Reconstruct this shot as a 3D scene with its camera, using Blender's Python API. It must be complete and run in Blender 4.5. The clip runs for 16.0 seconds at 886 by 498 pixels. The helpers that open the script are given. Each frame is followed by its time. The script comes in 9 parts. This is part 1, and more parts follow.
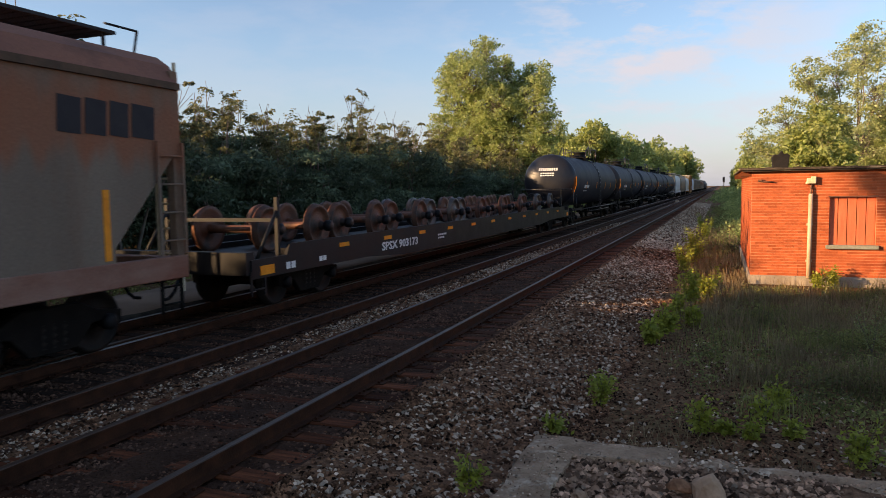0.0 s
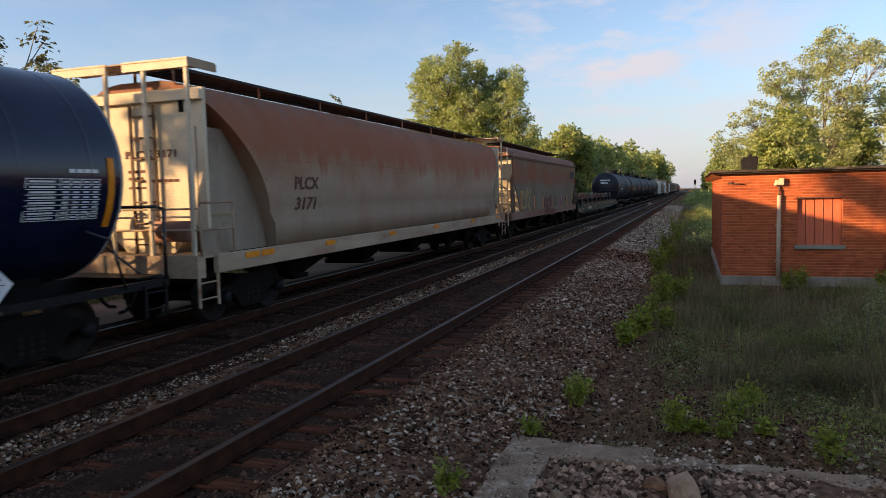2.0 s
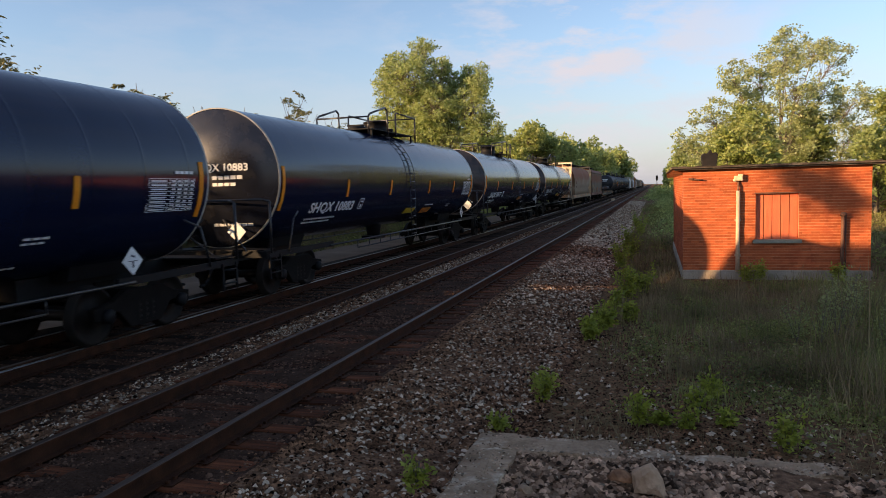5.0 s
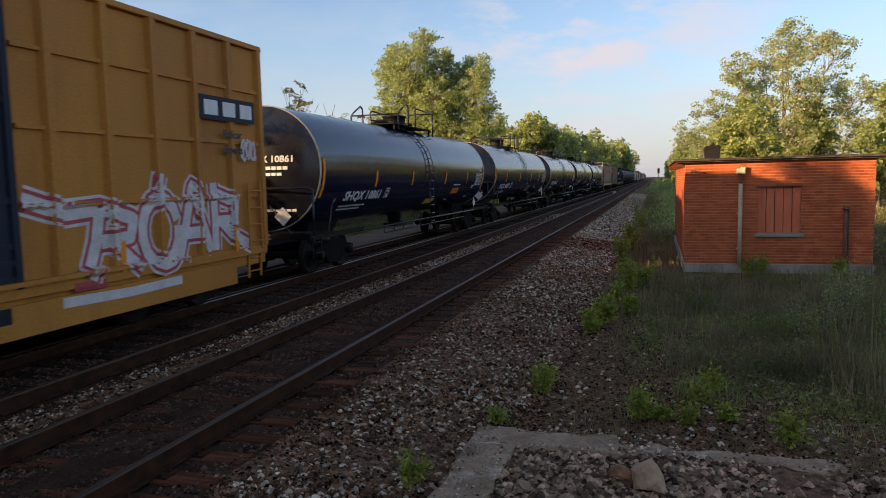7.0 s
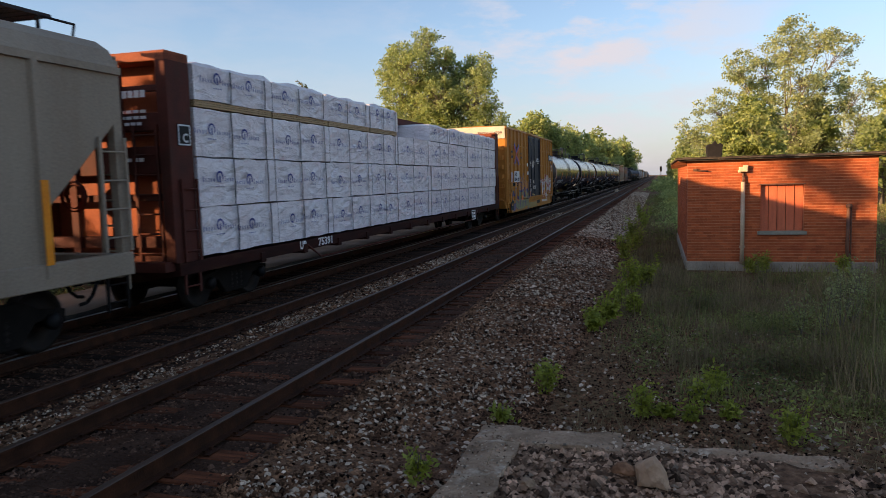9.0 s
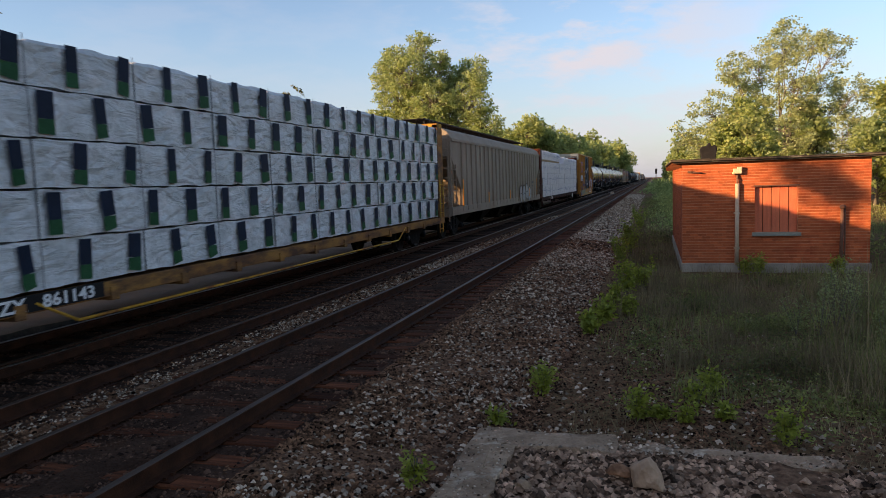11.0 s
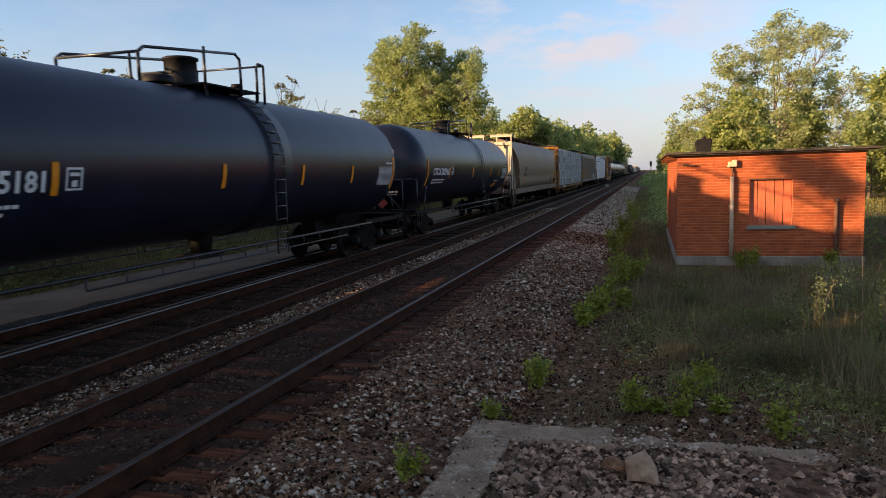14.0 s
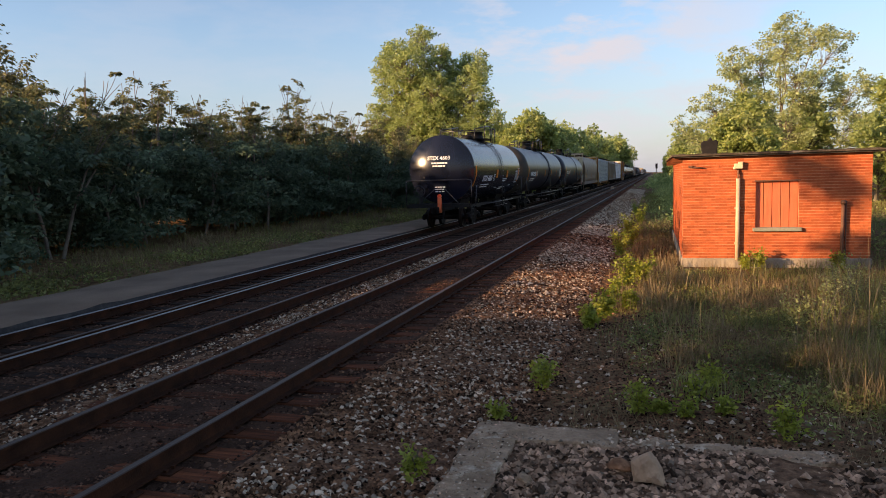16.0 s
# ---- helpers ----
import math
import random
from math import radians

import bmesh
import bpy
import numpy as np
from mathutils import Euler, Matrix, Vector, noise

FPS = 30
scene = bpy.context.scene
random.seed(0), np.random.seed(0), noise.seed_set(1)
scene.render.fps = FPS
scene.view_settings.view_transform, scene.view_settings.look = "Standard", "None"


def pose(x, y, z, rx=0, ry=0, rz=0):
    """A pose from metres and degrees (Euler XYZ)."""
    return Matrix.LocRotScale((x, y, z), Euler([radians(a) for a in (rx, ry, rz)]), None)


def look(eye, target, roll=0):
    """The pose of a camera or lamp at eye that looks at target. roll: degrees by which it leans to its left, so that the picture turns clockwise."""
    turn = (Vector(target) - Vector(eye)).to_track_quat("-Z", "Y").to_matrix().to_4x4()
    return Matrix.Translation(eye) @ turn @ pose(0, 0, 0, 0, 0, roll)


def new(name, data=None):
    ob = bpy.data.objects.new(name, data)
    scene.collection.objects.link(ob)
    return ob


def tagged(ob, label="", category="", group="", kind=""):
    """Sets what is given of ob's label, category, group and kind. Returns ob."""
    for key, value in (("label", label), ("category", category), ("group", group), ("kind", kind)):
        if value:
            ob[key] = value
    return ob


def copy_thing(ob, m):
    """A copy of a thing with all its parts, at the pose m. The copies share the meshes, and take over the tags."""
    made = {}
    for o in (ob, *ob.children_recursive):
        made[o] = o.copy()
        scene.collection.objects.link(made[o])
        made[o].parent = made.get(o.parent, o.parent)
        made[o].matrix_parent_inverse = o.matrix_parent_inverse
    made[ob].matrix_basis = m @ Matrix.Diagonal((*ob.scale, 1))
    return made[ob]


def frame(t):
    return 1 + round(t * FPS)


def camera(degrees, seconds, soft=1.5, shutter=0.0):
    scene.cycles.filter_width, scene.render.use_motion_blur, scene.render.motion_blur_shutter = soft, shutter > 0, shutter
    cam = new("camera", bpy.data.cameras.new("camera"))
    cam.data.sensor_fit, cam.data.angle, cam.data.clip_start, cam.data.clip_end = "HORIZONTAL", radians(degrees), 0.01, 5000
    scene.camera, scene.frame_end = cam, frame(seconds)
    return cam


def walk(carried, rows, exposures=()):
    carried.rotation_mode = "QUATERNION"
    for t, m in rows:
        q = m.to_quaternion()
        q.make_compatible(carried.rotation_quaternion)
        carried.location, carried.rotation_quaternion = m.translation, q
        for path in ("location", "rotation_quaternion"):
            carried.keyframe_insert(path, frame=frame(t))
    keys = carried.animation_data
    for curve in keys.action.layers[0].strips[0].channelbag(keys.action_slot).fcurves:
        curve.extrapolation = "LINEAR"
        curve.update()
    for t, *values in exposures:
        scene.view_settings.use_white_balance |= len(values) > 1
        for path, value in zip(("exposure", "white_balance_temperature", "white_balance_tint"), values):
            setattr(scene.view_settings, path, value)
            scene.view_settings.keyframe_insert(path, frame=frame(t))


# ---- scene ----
# ---------------------------------------------------------------- camera
cam = camera(63.41, 16.0, soft=0.5, shutter=0.08)
PATH = [
    (0, 4.065, 0.003, 2.250, 21.100, -4.758, 0.841),
    (0.5, 4.069, -0.034, 2.258, 21.313, -4.710, 1.065),
    (1, 4.065, -0.058, 2.259, 20.808, -4.616, 1.246),
    (1.5, 4.069, -0.026, 2.253, 19.745, -4.537, 1.193),
    (2, 4.079, -0.035, 2.251, 19.110, -4.405, 1.393),
    (2.5, 4.088, -0.048, 2.253, 17.773, -4.169, 1.728),
    (3, 4.091, -0.059, 2.266, 17.416, -4.104, 1.664),
    (3.5, 4.097, -0.048, 2.254, 17.133, -4.238, 1.808),
    (4, 4.087, -0.061, 2.257, 16.880, -4.432, 1.800),
    (6.5, 4.070, 0.037, 2.251, 15.894, -5.204, 1.527),
    (7, 4.065, 0.058, 2.245, 16.455, -5.407, 1.288),
    (7.5, 4.061, 0.031, 2.246, 16.903, -5.441, 1.183),
    (8, 4.064, 0.024, 2.247, 16.896, -5.474, 1.263),
    (8.5, 4.066, 0.022, 2.248, 16.855, -5.545, 1.427),
    (9, 4.066, 0.008, 2.256, 16.623, -5.469, 1.554),
    (11.5, 4.090, -0.009, 2.257, 16.205, -5.042, 2.000),
    (12, 4.093, -0.008, 2.258, 16.065, -4.879, 2.143),
    (12.5, 4.088, -0.010, 2.257, 15.783, -4.991, 2.082),
    (13, 4.091, 0.023, 2.252, 15.699, -5.274, 2.073),
    (13.5, 4.076, 0.011, 2.256, 15.919, -5.551, 1.778),
    (14, 4.071, 0.023, 2.260, 15.881, -5.871, 1.656),
    (14.5, 4.065, 0.040, 2.254, 15.821, -6.049, 1.669),
    (15, 4.073, 0.041, 2.250, 15.931, -5.946, 1.745),
    (15.5, 4.074, 0.039, 2.247, 16.358, -5.807, 1.750),
    (16, 4.071, 0.000, 2.252, 16.302, -5.665, 1.706),
]
walk(cam, [(t, pose(x, y, z, 90 + p, r, yaw)) for t, x, y, z, yaw, p, r in PATH], exposures=[(0, 0.88, 7350, 22), (16, 0.88, 7350, 22)])

# ---------------------------------------------------------------- light
SUN_X, SUN_Y, SUN_Z = 1.25, 1.0, -0.341      # the way the sunlight travels
sun_elev = math.atan2(-SUN_Z, math.hypot(SUN_X, SUN_Y))
sun_az = math.atan2(-SUN_X, -SUN_Y)

world = bpy.data.worlds.new("sky")
scene.world = world
world.use_nodes = True
wn, wl = world.node_tree.nodes, world.node_tree.links
wn.clear()
w_out = wn.new("ShaderNodeOutputWorld")
w_bg = wn.new("ShaderNodeBackground")
w_sky = wn.new("ShaderNodeTexSky")
w_sky.sky_type = "NISHITA"
w_sky.sun_disc = False
w_sky.sun_elevation = sun_elev
w_sky.sun_rotation = sun_az
w_sky.air_density, w_sky.dust_density, w_sky.ozone_density = 1.0, 0.7, 3.0
w_bg.inputs["Strength"].default_value = 0.14
# pale haze towards the horizon
w_co = wn.new("ShaderNodeTexCoord")
w_sep = wn.new("ShaderNodeSeparateXYZ")
wl.new(w_co.outputs["Generated"], w_sep.inputs["Vector"])
w_hz = wn.new("ShaderNodeMapRange")
w_hz.inputs["From Min"].default_value, w_hz.inputs["From Max"].default_value = 0.0, 0.20
w_hz.inputs["To Min"].default_value, w_hz.inputs["To Max"].default_value = 0.70, 0.0
wl.new(w_sep.outputs["Z"], w_hz.inputs["Value"])
w_haze = wn.new("ShaderNodeMixRGB")
w_haze.inputs["Color2"].default_value = (1.66, 2.0, 2.66, 1)
wl.new(w_hz.outputs["Result"], w_haze.inputs["Fac"])
wl.new(w_sky.outputs["Color"], w_haze.inputs["Color1"])
# thin wisps of cloud, thickest in one bank low over the line
w_map = wn.new("ShaderNodeMapping")
w_map.inputs["Scale"].default_value = (5.0, 2.0, 15.0)
w_map.inputs["Rotation"].default_value = (0.0, -0.30, 0.0)
w_map.inputs["Location"].default_value = (0.35, 0.0, 0.8)
w_noise = wn.new("ShaderNodeTexNoise")
w_noise.inputs["Scale"].default_value = 1.7
w_noise.inputs["Detail"].default_value = 8.0
w_noise.inputs["Roughness"].default_value = 0.6
w_ramp = wn.new("ShaderNodeValToRGB")
w_ramp.color_ramp.elements[0].position = 0.44
w_ramp.color_ramp.elements[1].position = 0.62
w_dot = wn.new("ShaderNodeVectorMath")
w_dot.operation = "DISTANCE"
w_dot.inputs[1].default_value = Vector((-0.09, 0.975, 0.19))
w_bank = wn.new("ShaderNodeMapRange")
w_bank.inputs["From Min"].default_value, w_bank.inputs["From Max"].default_value = 0.02, 0.28
w_bank.inputs["To Min"].default_value, w_bank.inputs["To Max"].default_value = 1.0, 0.12
wl.new(w_co.outputs["Generated"], w_dot.inputs[0])
wl.new(w_dot.outputs["Value"], w_bank.inputs["Value"])
w_damp = wn.new("ShaderNodeMath")
w_damp.operation = "MULTIPLY"
w_mix = wn.new("ShaderNodeMixRGB")
w_mix.inputs["Color2"].default_value = (2.7, 2.92, 3.3, 1)
wl.new(w_co.outputs["Generated"], w_map.inputs["Vector"])
wl.new(w_map.outputs["Vector"], w_noise.inputs["Vector"])
wl.new(w_noise.outputs["Fac"], w_ramp.inputs["Fac"])
wl.new(w_ramp.outputs["Color"], w_damp.inputs[0])
wl.new(w_bank.outputs["Result"], w_damp.inputs[1])
wl.new(w_damp.outputs["Value"], w_mix.inputs["Fac"])
wl.new(w_haze.outputs["Color"], w_mix.inputs["Color1"])
wl.new(w_mix.outputs["Color"], w_bg.inputs["Color"])
wl.new(w_bg.outputs["Background"], w_out.inputs["Surface"])

sun = new("sun", bpy.data.lights.new("sun", "SUN"))
sun.data.energy = 5.0
sun.data.angle = radians(0.6)
sun.data.color = (1.0, 0.72, 0.40)
sun.matrix_world = look((-125, -100, 34), (-125 + SUN_X, -100 + SUN_Y, 34 + SUN_Z))


# ---------------------------------------------------------------- materials
def surface(name, c1, c2, scale=4.0, rough=0.8, metal=0.0, bump=0.2, fine=40.0, stretch=(1, 1, 1), extra=None,
            extra_at=(0.55, 0.75), extra_scale=1.2, island=0.0, obj_random=0.0, rough_var=0.15, bump_dist=0.02, spec=0.5, coat=0.0, bands=None, wrinkle=0.0, rust=None):
    """Two-tone weathered surface with grain, a second stain colour and fine relief, in object space."""
    m = bpy.data.materials.new(name)
    m.use_nodes = True
    n, l = m.node_tree.nodes, m.node_tree.links
    b = n["Principled BSDF"]
    b.inputs["Metallic"].default_value = metal
    b.inputs["Specular IOR Level"].default_value = spec
    b.inputs["Coat Weight"].default_value = coat
    b.inputs["Coat Roughness"].default_value = 0.12
    co = n.new("ShaderNodeTexCoord")
    mp = n.new("ShaderNodeMapping")
    mp.inputs["Scale"].default_value = stretch
    l.new(co.outputs["Object"], mp.inputs["Vector"])
    big = n.new("ShaderNodeTexNoise")
    big.inputs["Scale"].default_value = scale
    big.inputs["Detail"].default_value = 5
    l.new(mp.outputs["Vector"], big.inputs["Vector"])
    small = n.new("ShaderNodeTexNoise")
    small.inputs["Scale"].default_value = fine
    small.inputs["Detail"].default_value = 3
    l.new(co.outputs["Object"], small.inputs["Vector"])
    ramp = n.new("ShaderNodeValToRGB")
    ramp.color_ramp.elements[0].position, ramp.color_ramp.elements[1].position = 0.33, 0.67
    ramp.color_ramp.elements[0].color = (*c1, 1)
    ramp.color_ramp.elements[1].color = (*c2, 1)
    l.new(big.outputs["Fac"], ramp.inputs["Fac"])
    col = ramp.outputs["Color"]
    if extra:
        ex = n.new("ShaderNodeTexNoise")
        ex.inputs["Scale"].default_value = extra_scale
        ex.inputs["Detail"].default_value = 6
        ex.inputs["Roughness"].default_value = 0.62
        l.new(mp.outputs["Vector"], ex.inputs["Vector"])
        er = n.new("ShaderNodeValToRGB")
        er.color_ramp.elements[0].position, er.color_ramp.elements[1].position = extra_at
        l.new(ex.outputs["Fac"], er.inputs["Fac"])
        mx = n.new("ShaderNodeMixRGB")
        mx.inputs["Color2"].default_value = (*extra, 1)
        l.new(er.outputs["Color"], mx.inputs["Fac"])
        l.new(col, mx.inputs["Color1"])
        col = mx.outputs["Color"]
    if bands:
        # ragged horizontal bands, weathering and painted shading: (height, colour) from low to high
        sp = n.new("ShaderNodeSeparateXYZ")
        l.new(co.outputs["Object"], sp.inputs["Vector"])
        rag = n.new("ShaderNodeTexNoise")
        rag.inputs["Scale"].default_value = 0.8
        rag.inputs["Detail"].default_value = 5
        l.new(mp.outputs["Vector"], rag.inputs["Vector"])
        ma = n.new("ShaderNodeMath")
        ma.operation = "MULTIPLY_ADD"
        ma.inputs[1].default_value = 1.5
        l.new(rag.outputs["Fac"], ma.inputs[0])
        l.new(sp.outputs["Z"], ma.inputs[2])
        br = n.new("ShaderNodeMapRange")
        lo, hi = bands[0][0] + 0.75, bands[-1][0] + 0.75
        br.inputs["From Min"].default_value, br.inputs["From Max"].default_value = lo, hi
        l.new(ma.outputs["Value"], br.inputs["Value"])
        bramp = n.new("ShaderNodeValToRGB")
        for i, (z, cc) in enumerate(bands):
            p = (z + 0.75 - lo) / (hi - lo)
            e = bramp.color_ramp.elements[0] if i == 0 else (bramp.color_ramp.elements[-1] if i == len(bands) - 1 else bramp.color_ramp.elements.new(p))
            e.position = p
            e.color = (*cc, 1)
        l.new(br.outputs["Result"], bramp.inputs["Fac"])
        bx_ = n.new("ShaderNodeMixRGB")
        bx_.inputs["Fac"].default_value = 0.7
        l.new(col, bx_.inputs["Color1"])
        l.new(bramp.outputs["Color"], bx_.inputs["Color2"])
        col = bx_.outputs["Color"]
    if rust:
        # a patchy belt of rust between two heights, its lower edge running down in drips
        colour, low, high = rust
        sz = n.new("ShaderNodeSeparateXYZ")
        l.new(co.outputs["Object"], sz.inputs["Vector"])
        dm = n.new("ShaderNodeMapping")
        dm.inputs["Scale"].default_value = (1, 1, 0.10)
        l.new(co.outputs["Object"], dm.inputs["Vector"])
        drip = n.new("ShaderNodeTexNoise")
        drip.inputs["Scale"].default_value, drip.inputs["Detail"].default_value = 2.2, 6
        l.new(dm.outputs["Vector"], drip.inputs["Vector"])
        wash = n.new("ShaderNodeTexNoise")
        wash.inputs["Scale"].default_value, wash.inputs["Detail"].default_value = 0.55, 4
        l.new(mp.outputs["Vector"], wash.inputs["Vector"])
        hz_ = n.new("ShaderNodeMath")
        hz_.operation = "MULTIPLY_ADD"
        hz_.inputs[1].default_value = 1.5
        l.new(drip.outputs["Fac"], hz_.inputs[0])
        l.new(sz.outputs["Z"], hz_.inputs[2])
        up = n.new("ShaderNodeMapRange")
        up.interpolation_type = "SMOOTHSTEP"
        up.inputs["From Min"].default_value, up.inputs["From Max"].default_value = low + 0.60, low + 1.0
        l.new(hz_.outputs["Value"], up.inputs["Value"])
        down = n.new("ShaderNodeMapRange")
        down.interpolation_type = "SMOOTHSTEP"
        down.inputs["From Min"].default_value, down.inputs["From Max"].default_value = high + 0.95, high + 0.45
        down.inputs["To Min"].default_value = 0.35
        l.new(hz_.outputs["Value"], down.inputs["Value"])
        pt = n.new("ShaderNodeMapRange")
        pt.inputs["From Min"].default_value, pt.inputs["From Max"].default_value = 0.35, 0.62
        pt.inputs["To Min"].default_value, pt.inputs["To Max"].default_value = 0.5, 0.95
        l.new(wash.outputs["Fac"], pt.inputs["Value"])
        m1, m2 = n.new("ShaderNodeMath"), n.new("ShaderNodeMath")
        m1.operation = m2.operation = "MULTIPLY"
        l.new(up.outputs["Result"], m1.inputs[0])
        l.new(down.outputs["Result"], m1.inputs[1])
        l.new(m1.outputs["Value"], m2.inputs[0])
        l.new(pt.outputs["Result"], m2.inputs[1])
        rm = n.new("ShaderNodeMixRGB")
        rm.inputs["Color2"].default_value = (*colour, 1)
        l.new(m2.outputs["Value"], rm.inputs["Fac"])
        l.new(col, rm.inputs["Color1"])
        col = rm.outputs["Color"]
    if island or obj_random:
        hv = n.new("ShaderNodeHueSaturation")
        mr = n.new("ShaderNodeMapRange")
        if island:
            g = n.new("ShaderNodeNewGeometry")
            l.new(g.outputs["Random Per Island"], mr.inputs["Value"])
        else:
            g = n.new("ShaderNodeObjectInfo")
            l.new(g.outputs["Random"], mr.inputs["Value"])
        amt = island or obj_random
        mr.inputs["To Min"].default_value, mr.inputs["To Max"].default_value = 1 - amt, 1 + amt
        l.new(mr.outputs["Result"], hv.inputs["Value"])
        l.new(col, hv.inputs["Color"])
        col = hv.outputs["Color"]
    grain = n.new("ShaderNodeMixRGB")
    grain.blend_type = "MULTIPLY"
    grain.inputs["Fac"].default_value = 0.35
    gr = n.new("ShaderNodeMapRange")
    gr.inputs["From Min"].default_value, gr.inputs["From Max"].default_value = 0.3, 0.7
    gr.inputs["To Min"].default_value, gr.inputs["To Max"].default_value = 0.55, 1.25
    l.new(small.outputs["Fac"], gr.inputs["Value"])
    l.new(col, grain.inputs["Color1"])
    l.new(gr.outputs["Result"], grain.inputs["Color2"])
    l.new(grain.outputs["Color"], b.inputs["Base Color"])
    rr = n.new("ShaderNodeMapRange")
    rr.inputs["To Min"].default_value, rr.inputs["To Max"].default_value = max(0.03, rough - rough_var), min(1.0, rough + rough_var)
    l.new(big.outputs["Fac"], rr.inputs["Value"])
    l.new(rr.outputs["Result"], b.inputs["Roughness"])
    if bump:
        bp = n.new("ShaderNodeBump")
        bp.inputs["Strength"].default_value = bump
        bp.inputs["Distance"].default_value = bump_dist
        l.new(small.outputs["Fac"], bp.inputs["Height"])
        l.new(bp.outputs["Normal"], b.inputs["Normal"])
    if wrinkle:
        # creases of tight plastic sheeting
        wm = n.new("ShaderNodeMapping")
        wm.inputs["Rotation"].default_value = (0.5, 0, 0)
        wm.inputs["Scale"].default_value = (1.0, 1.0, 2.6)
        l.new(co.outputs["Object"], wm.inputs["Vector"])
        wr = n.new("ShaderNodeTexNoise")
        wr.inputs["Scale"].default_value = 1.6
        wr.inputs["Detail"].default_value = 4
        wr.inputs["Distortion"].default_value = 1.4
        l.new(wm.outputs["Vector"], wr.inputs["Vector"])
        wb = n.new("ShaderNodeBump")
        wb.inputs["Strength"].default_value = wrinkle
        wb.inputs["Distance"].default_value = 0.16
        l.new(wr.outputs["Fac"], wb.inputs["Height"])
        l.new(wb.outputs["Normal"], b.inputs["Normal"])
    return m


def leafy(name, c1, c2, through_light=0.35, spread=0.45):
    """Leaves: colour varied leaf by leaf, part of the light passes through."""
    m = bpy.data.materials.new(name)
    m.use_nodes = True
    n, l = m.node_tree.nodes, m.node_tree.links
    n.remove(n["Principled BSDF"])
    out = n["Material Output"]
    g = n.new("ShaderNodeNewGeometry")
    ramp = n.new("ShaderNodeValToRGB")
    ramp.color_ramp.elements[0].color, ramp.color_ramp.elements[1].color = (*c1, 1), (*c2, 1)
    l.new(g.outputs["Random Per Island"], ramp.inputs["Fac"])
    co = n.new("ShaderNodeTexCoord")
    nz = n.new("ShaderNodeTexNoise")
    nz.inputs["Scale"].default_value = 0.55
    nz.inputs["Detail"].default_value = 3
    l.new(co.outputs["Object"], nz.inputs["Vector"])
    mr = n.new("ShaderNodeMapRange")
    mr.inputs["From Min"].default_value, mr.inputs["From Max"].default_value = 0.3, 0.7
    mr.inputs["To Min"].default_value, mr.inputs["To Max"].default_value = 1 - spread, 1 + spread
    l.new(nz.outputs["Fac"], mr.inputs["Value"])
    hv = n.new("ShaderNodeHueSaturation")
    l.new(mr.outputs["Result"], hv.inputs["Value"])
    l.new(ramp.outputs["Color"], hv.inputs["Color"])
    d = n.new("ShaderNodeBsdfDiffuse")
    t = n.new("ShaderNodeBsdfTranslucent")
    gl = n.new("ShaderNodeBsdfGlossy")
    gl.inputs["Roughness"].default_value = 0.5
    gl.inputs["Color"].default_value = (0.5, 0.5, 0.5, 1)
    l.new(hv.outputs["Color"], d.inputs["Color"])
    l.new(hv.outputs["Color"], t.inputs["Color"])
    mx = n.new("ShaderNodeMixShader")
    mx.inputs["Fac"].default_value = through_light
    l.new(d.outputs["BSDF"], mx.inputs[1])
    l.new(t.outputs["BSDF"], mx.inputs[2])
    m2 = n.new("ShaderNodeMixShader")
    m2.inputs["Fac"].default_value = 0.05
    l.new(mx.outputs["Shader"], m2.inputs[1])
    l.new(gl.outputs["BSDF"], m2.inputs[2])
    l.new(m2.outputs["Shader"], out.inputs["Surface"])
    return m


M_SOIL = surface("soil_weeds", (0.1187, 0.0650, 0.0325), (0.2625, 0.1600, 0.0850), 7.0, 0.95, bump=1.0, fine=38, extra=(0.2125, 0.1500, 0.0625), extra_scale=0.5, bump_dist=0.06, spec=0.03)
M_BED = surface("ballast_bed", (0.0384, 0.0198, 0.0126), (0.0936, 0.0492, 0.0312), 2.2, 0.95, bump=1.0, fine=24, extra=(0.1080, 0.0452, 0.0222), extra_scale=0.7, bump_dist=0.06, spec=0.05)
M_SHOULDER = surface("crushed_stone", (0.0988, 0.0487, 0.0274), (0.3246, 0.1749, 0.1025), 11.0, 0.95, bump=1.0, fine=34, extra=(0.1129, 0.0554, 0.0302), extra_scale=0.5, bump_dist=0.06, spec=0.04)
M_STONE = surface("ballast_stone", (0.0550, 0.0258, 0.0137), (0.2472, 0.1220, 0.0657), 6, 0.9, bump=0.25, fine=60, island=0.98, extra=(0.0779, 0.0362, 0.0189), extra_scale=0.4, spec=0.05)
M_GRAVEL = surface("grey_gravel", (0.1187, 0.0683, 0.0420), (0.4750, 0.2883, 0.1845), 6, 0.9, bump=0.25, fine=60, island=0.9, spec=0.06)
M_PALE_STONE = surface("pale_stone", (0.3332, 0.2427, 0.1688), (0.5880, 0.4436, 0.3168), 3, 0.9, bump=0.25, fine=60, island=0.6, spec=0.1)
M_ASPHALT = surface("old_asphalt", (0.175, 0.122, 0.086), (0.26, 0.185, 0.132), 0.8, 0.92, bump=0.6, fine=45, extra=(0.205, 0.135, 0.092), extra_scale=0.3, bump_dist=0.015, spec=0.04)
M_ASPH_EDGE = surface("broken_asphalt_darker", (0.03, 0.028, 0.028), (0.075, 0.065, 0.06), 6, 0.95, bump=0.8, fine=25)
M_TIE = surface("creosote_tie", (0.0400, 0.0147, 0.0074), (0.1500, 0.0473, 0.0213), 3, 0.9, bump=0.6, fine=50, stretch=(0.5, 6, 6), obj_random=0.55, bump_dist=0.015, spec=0.08)
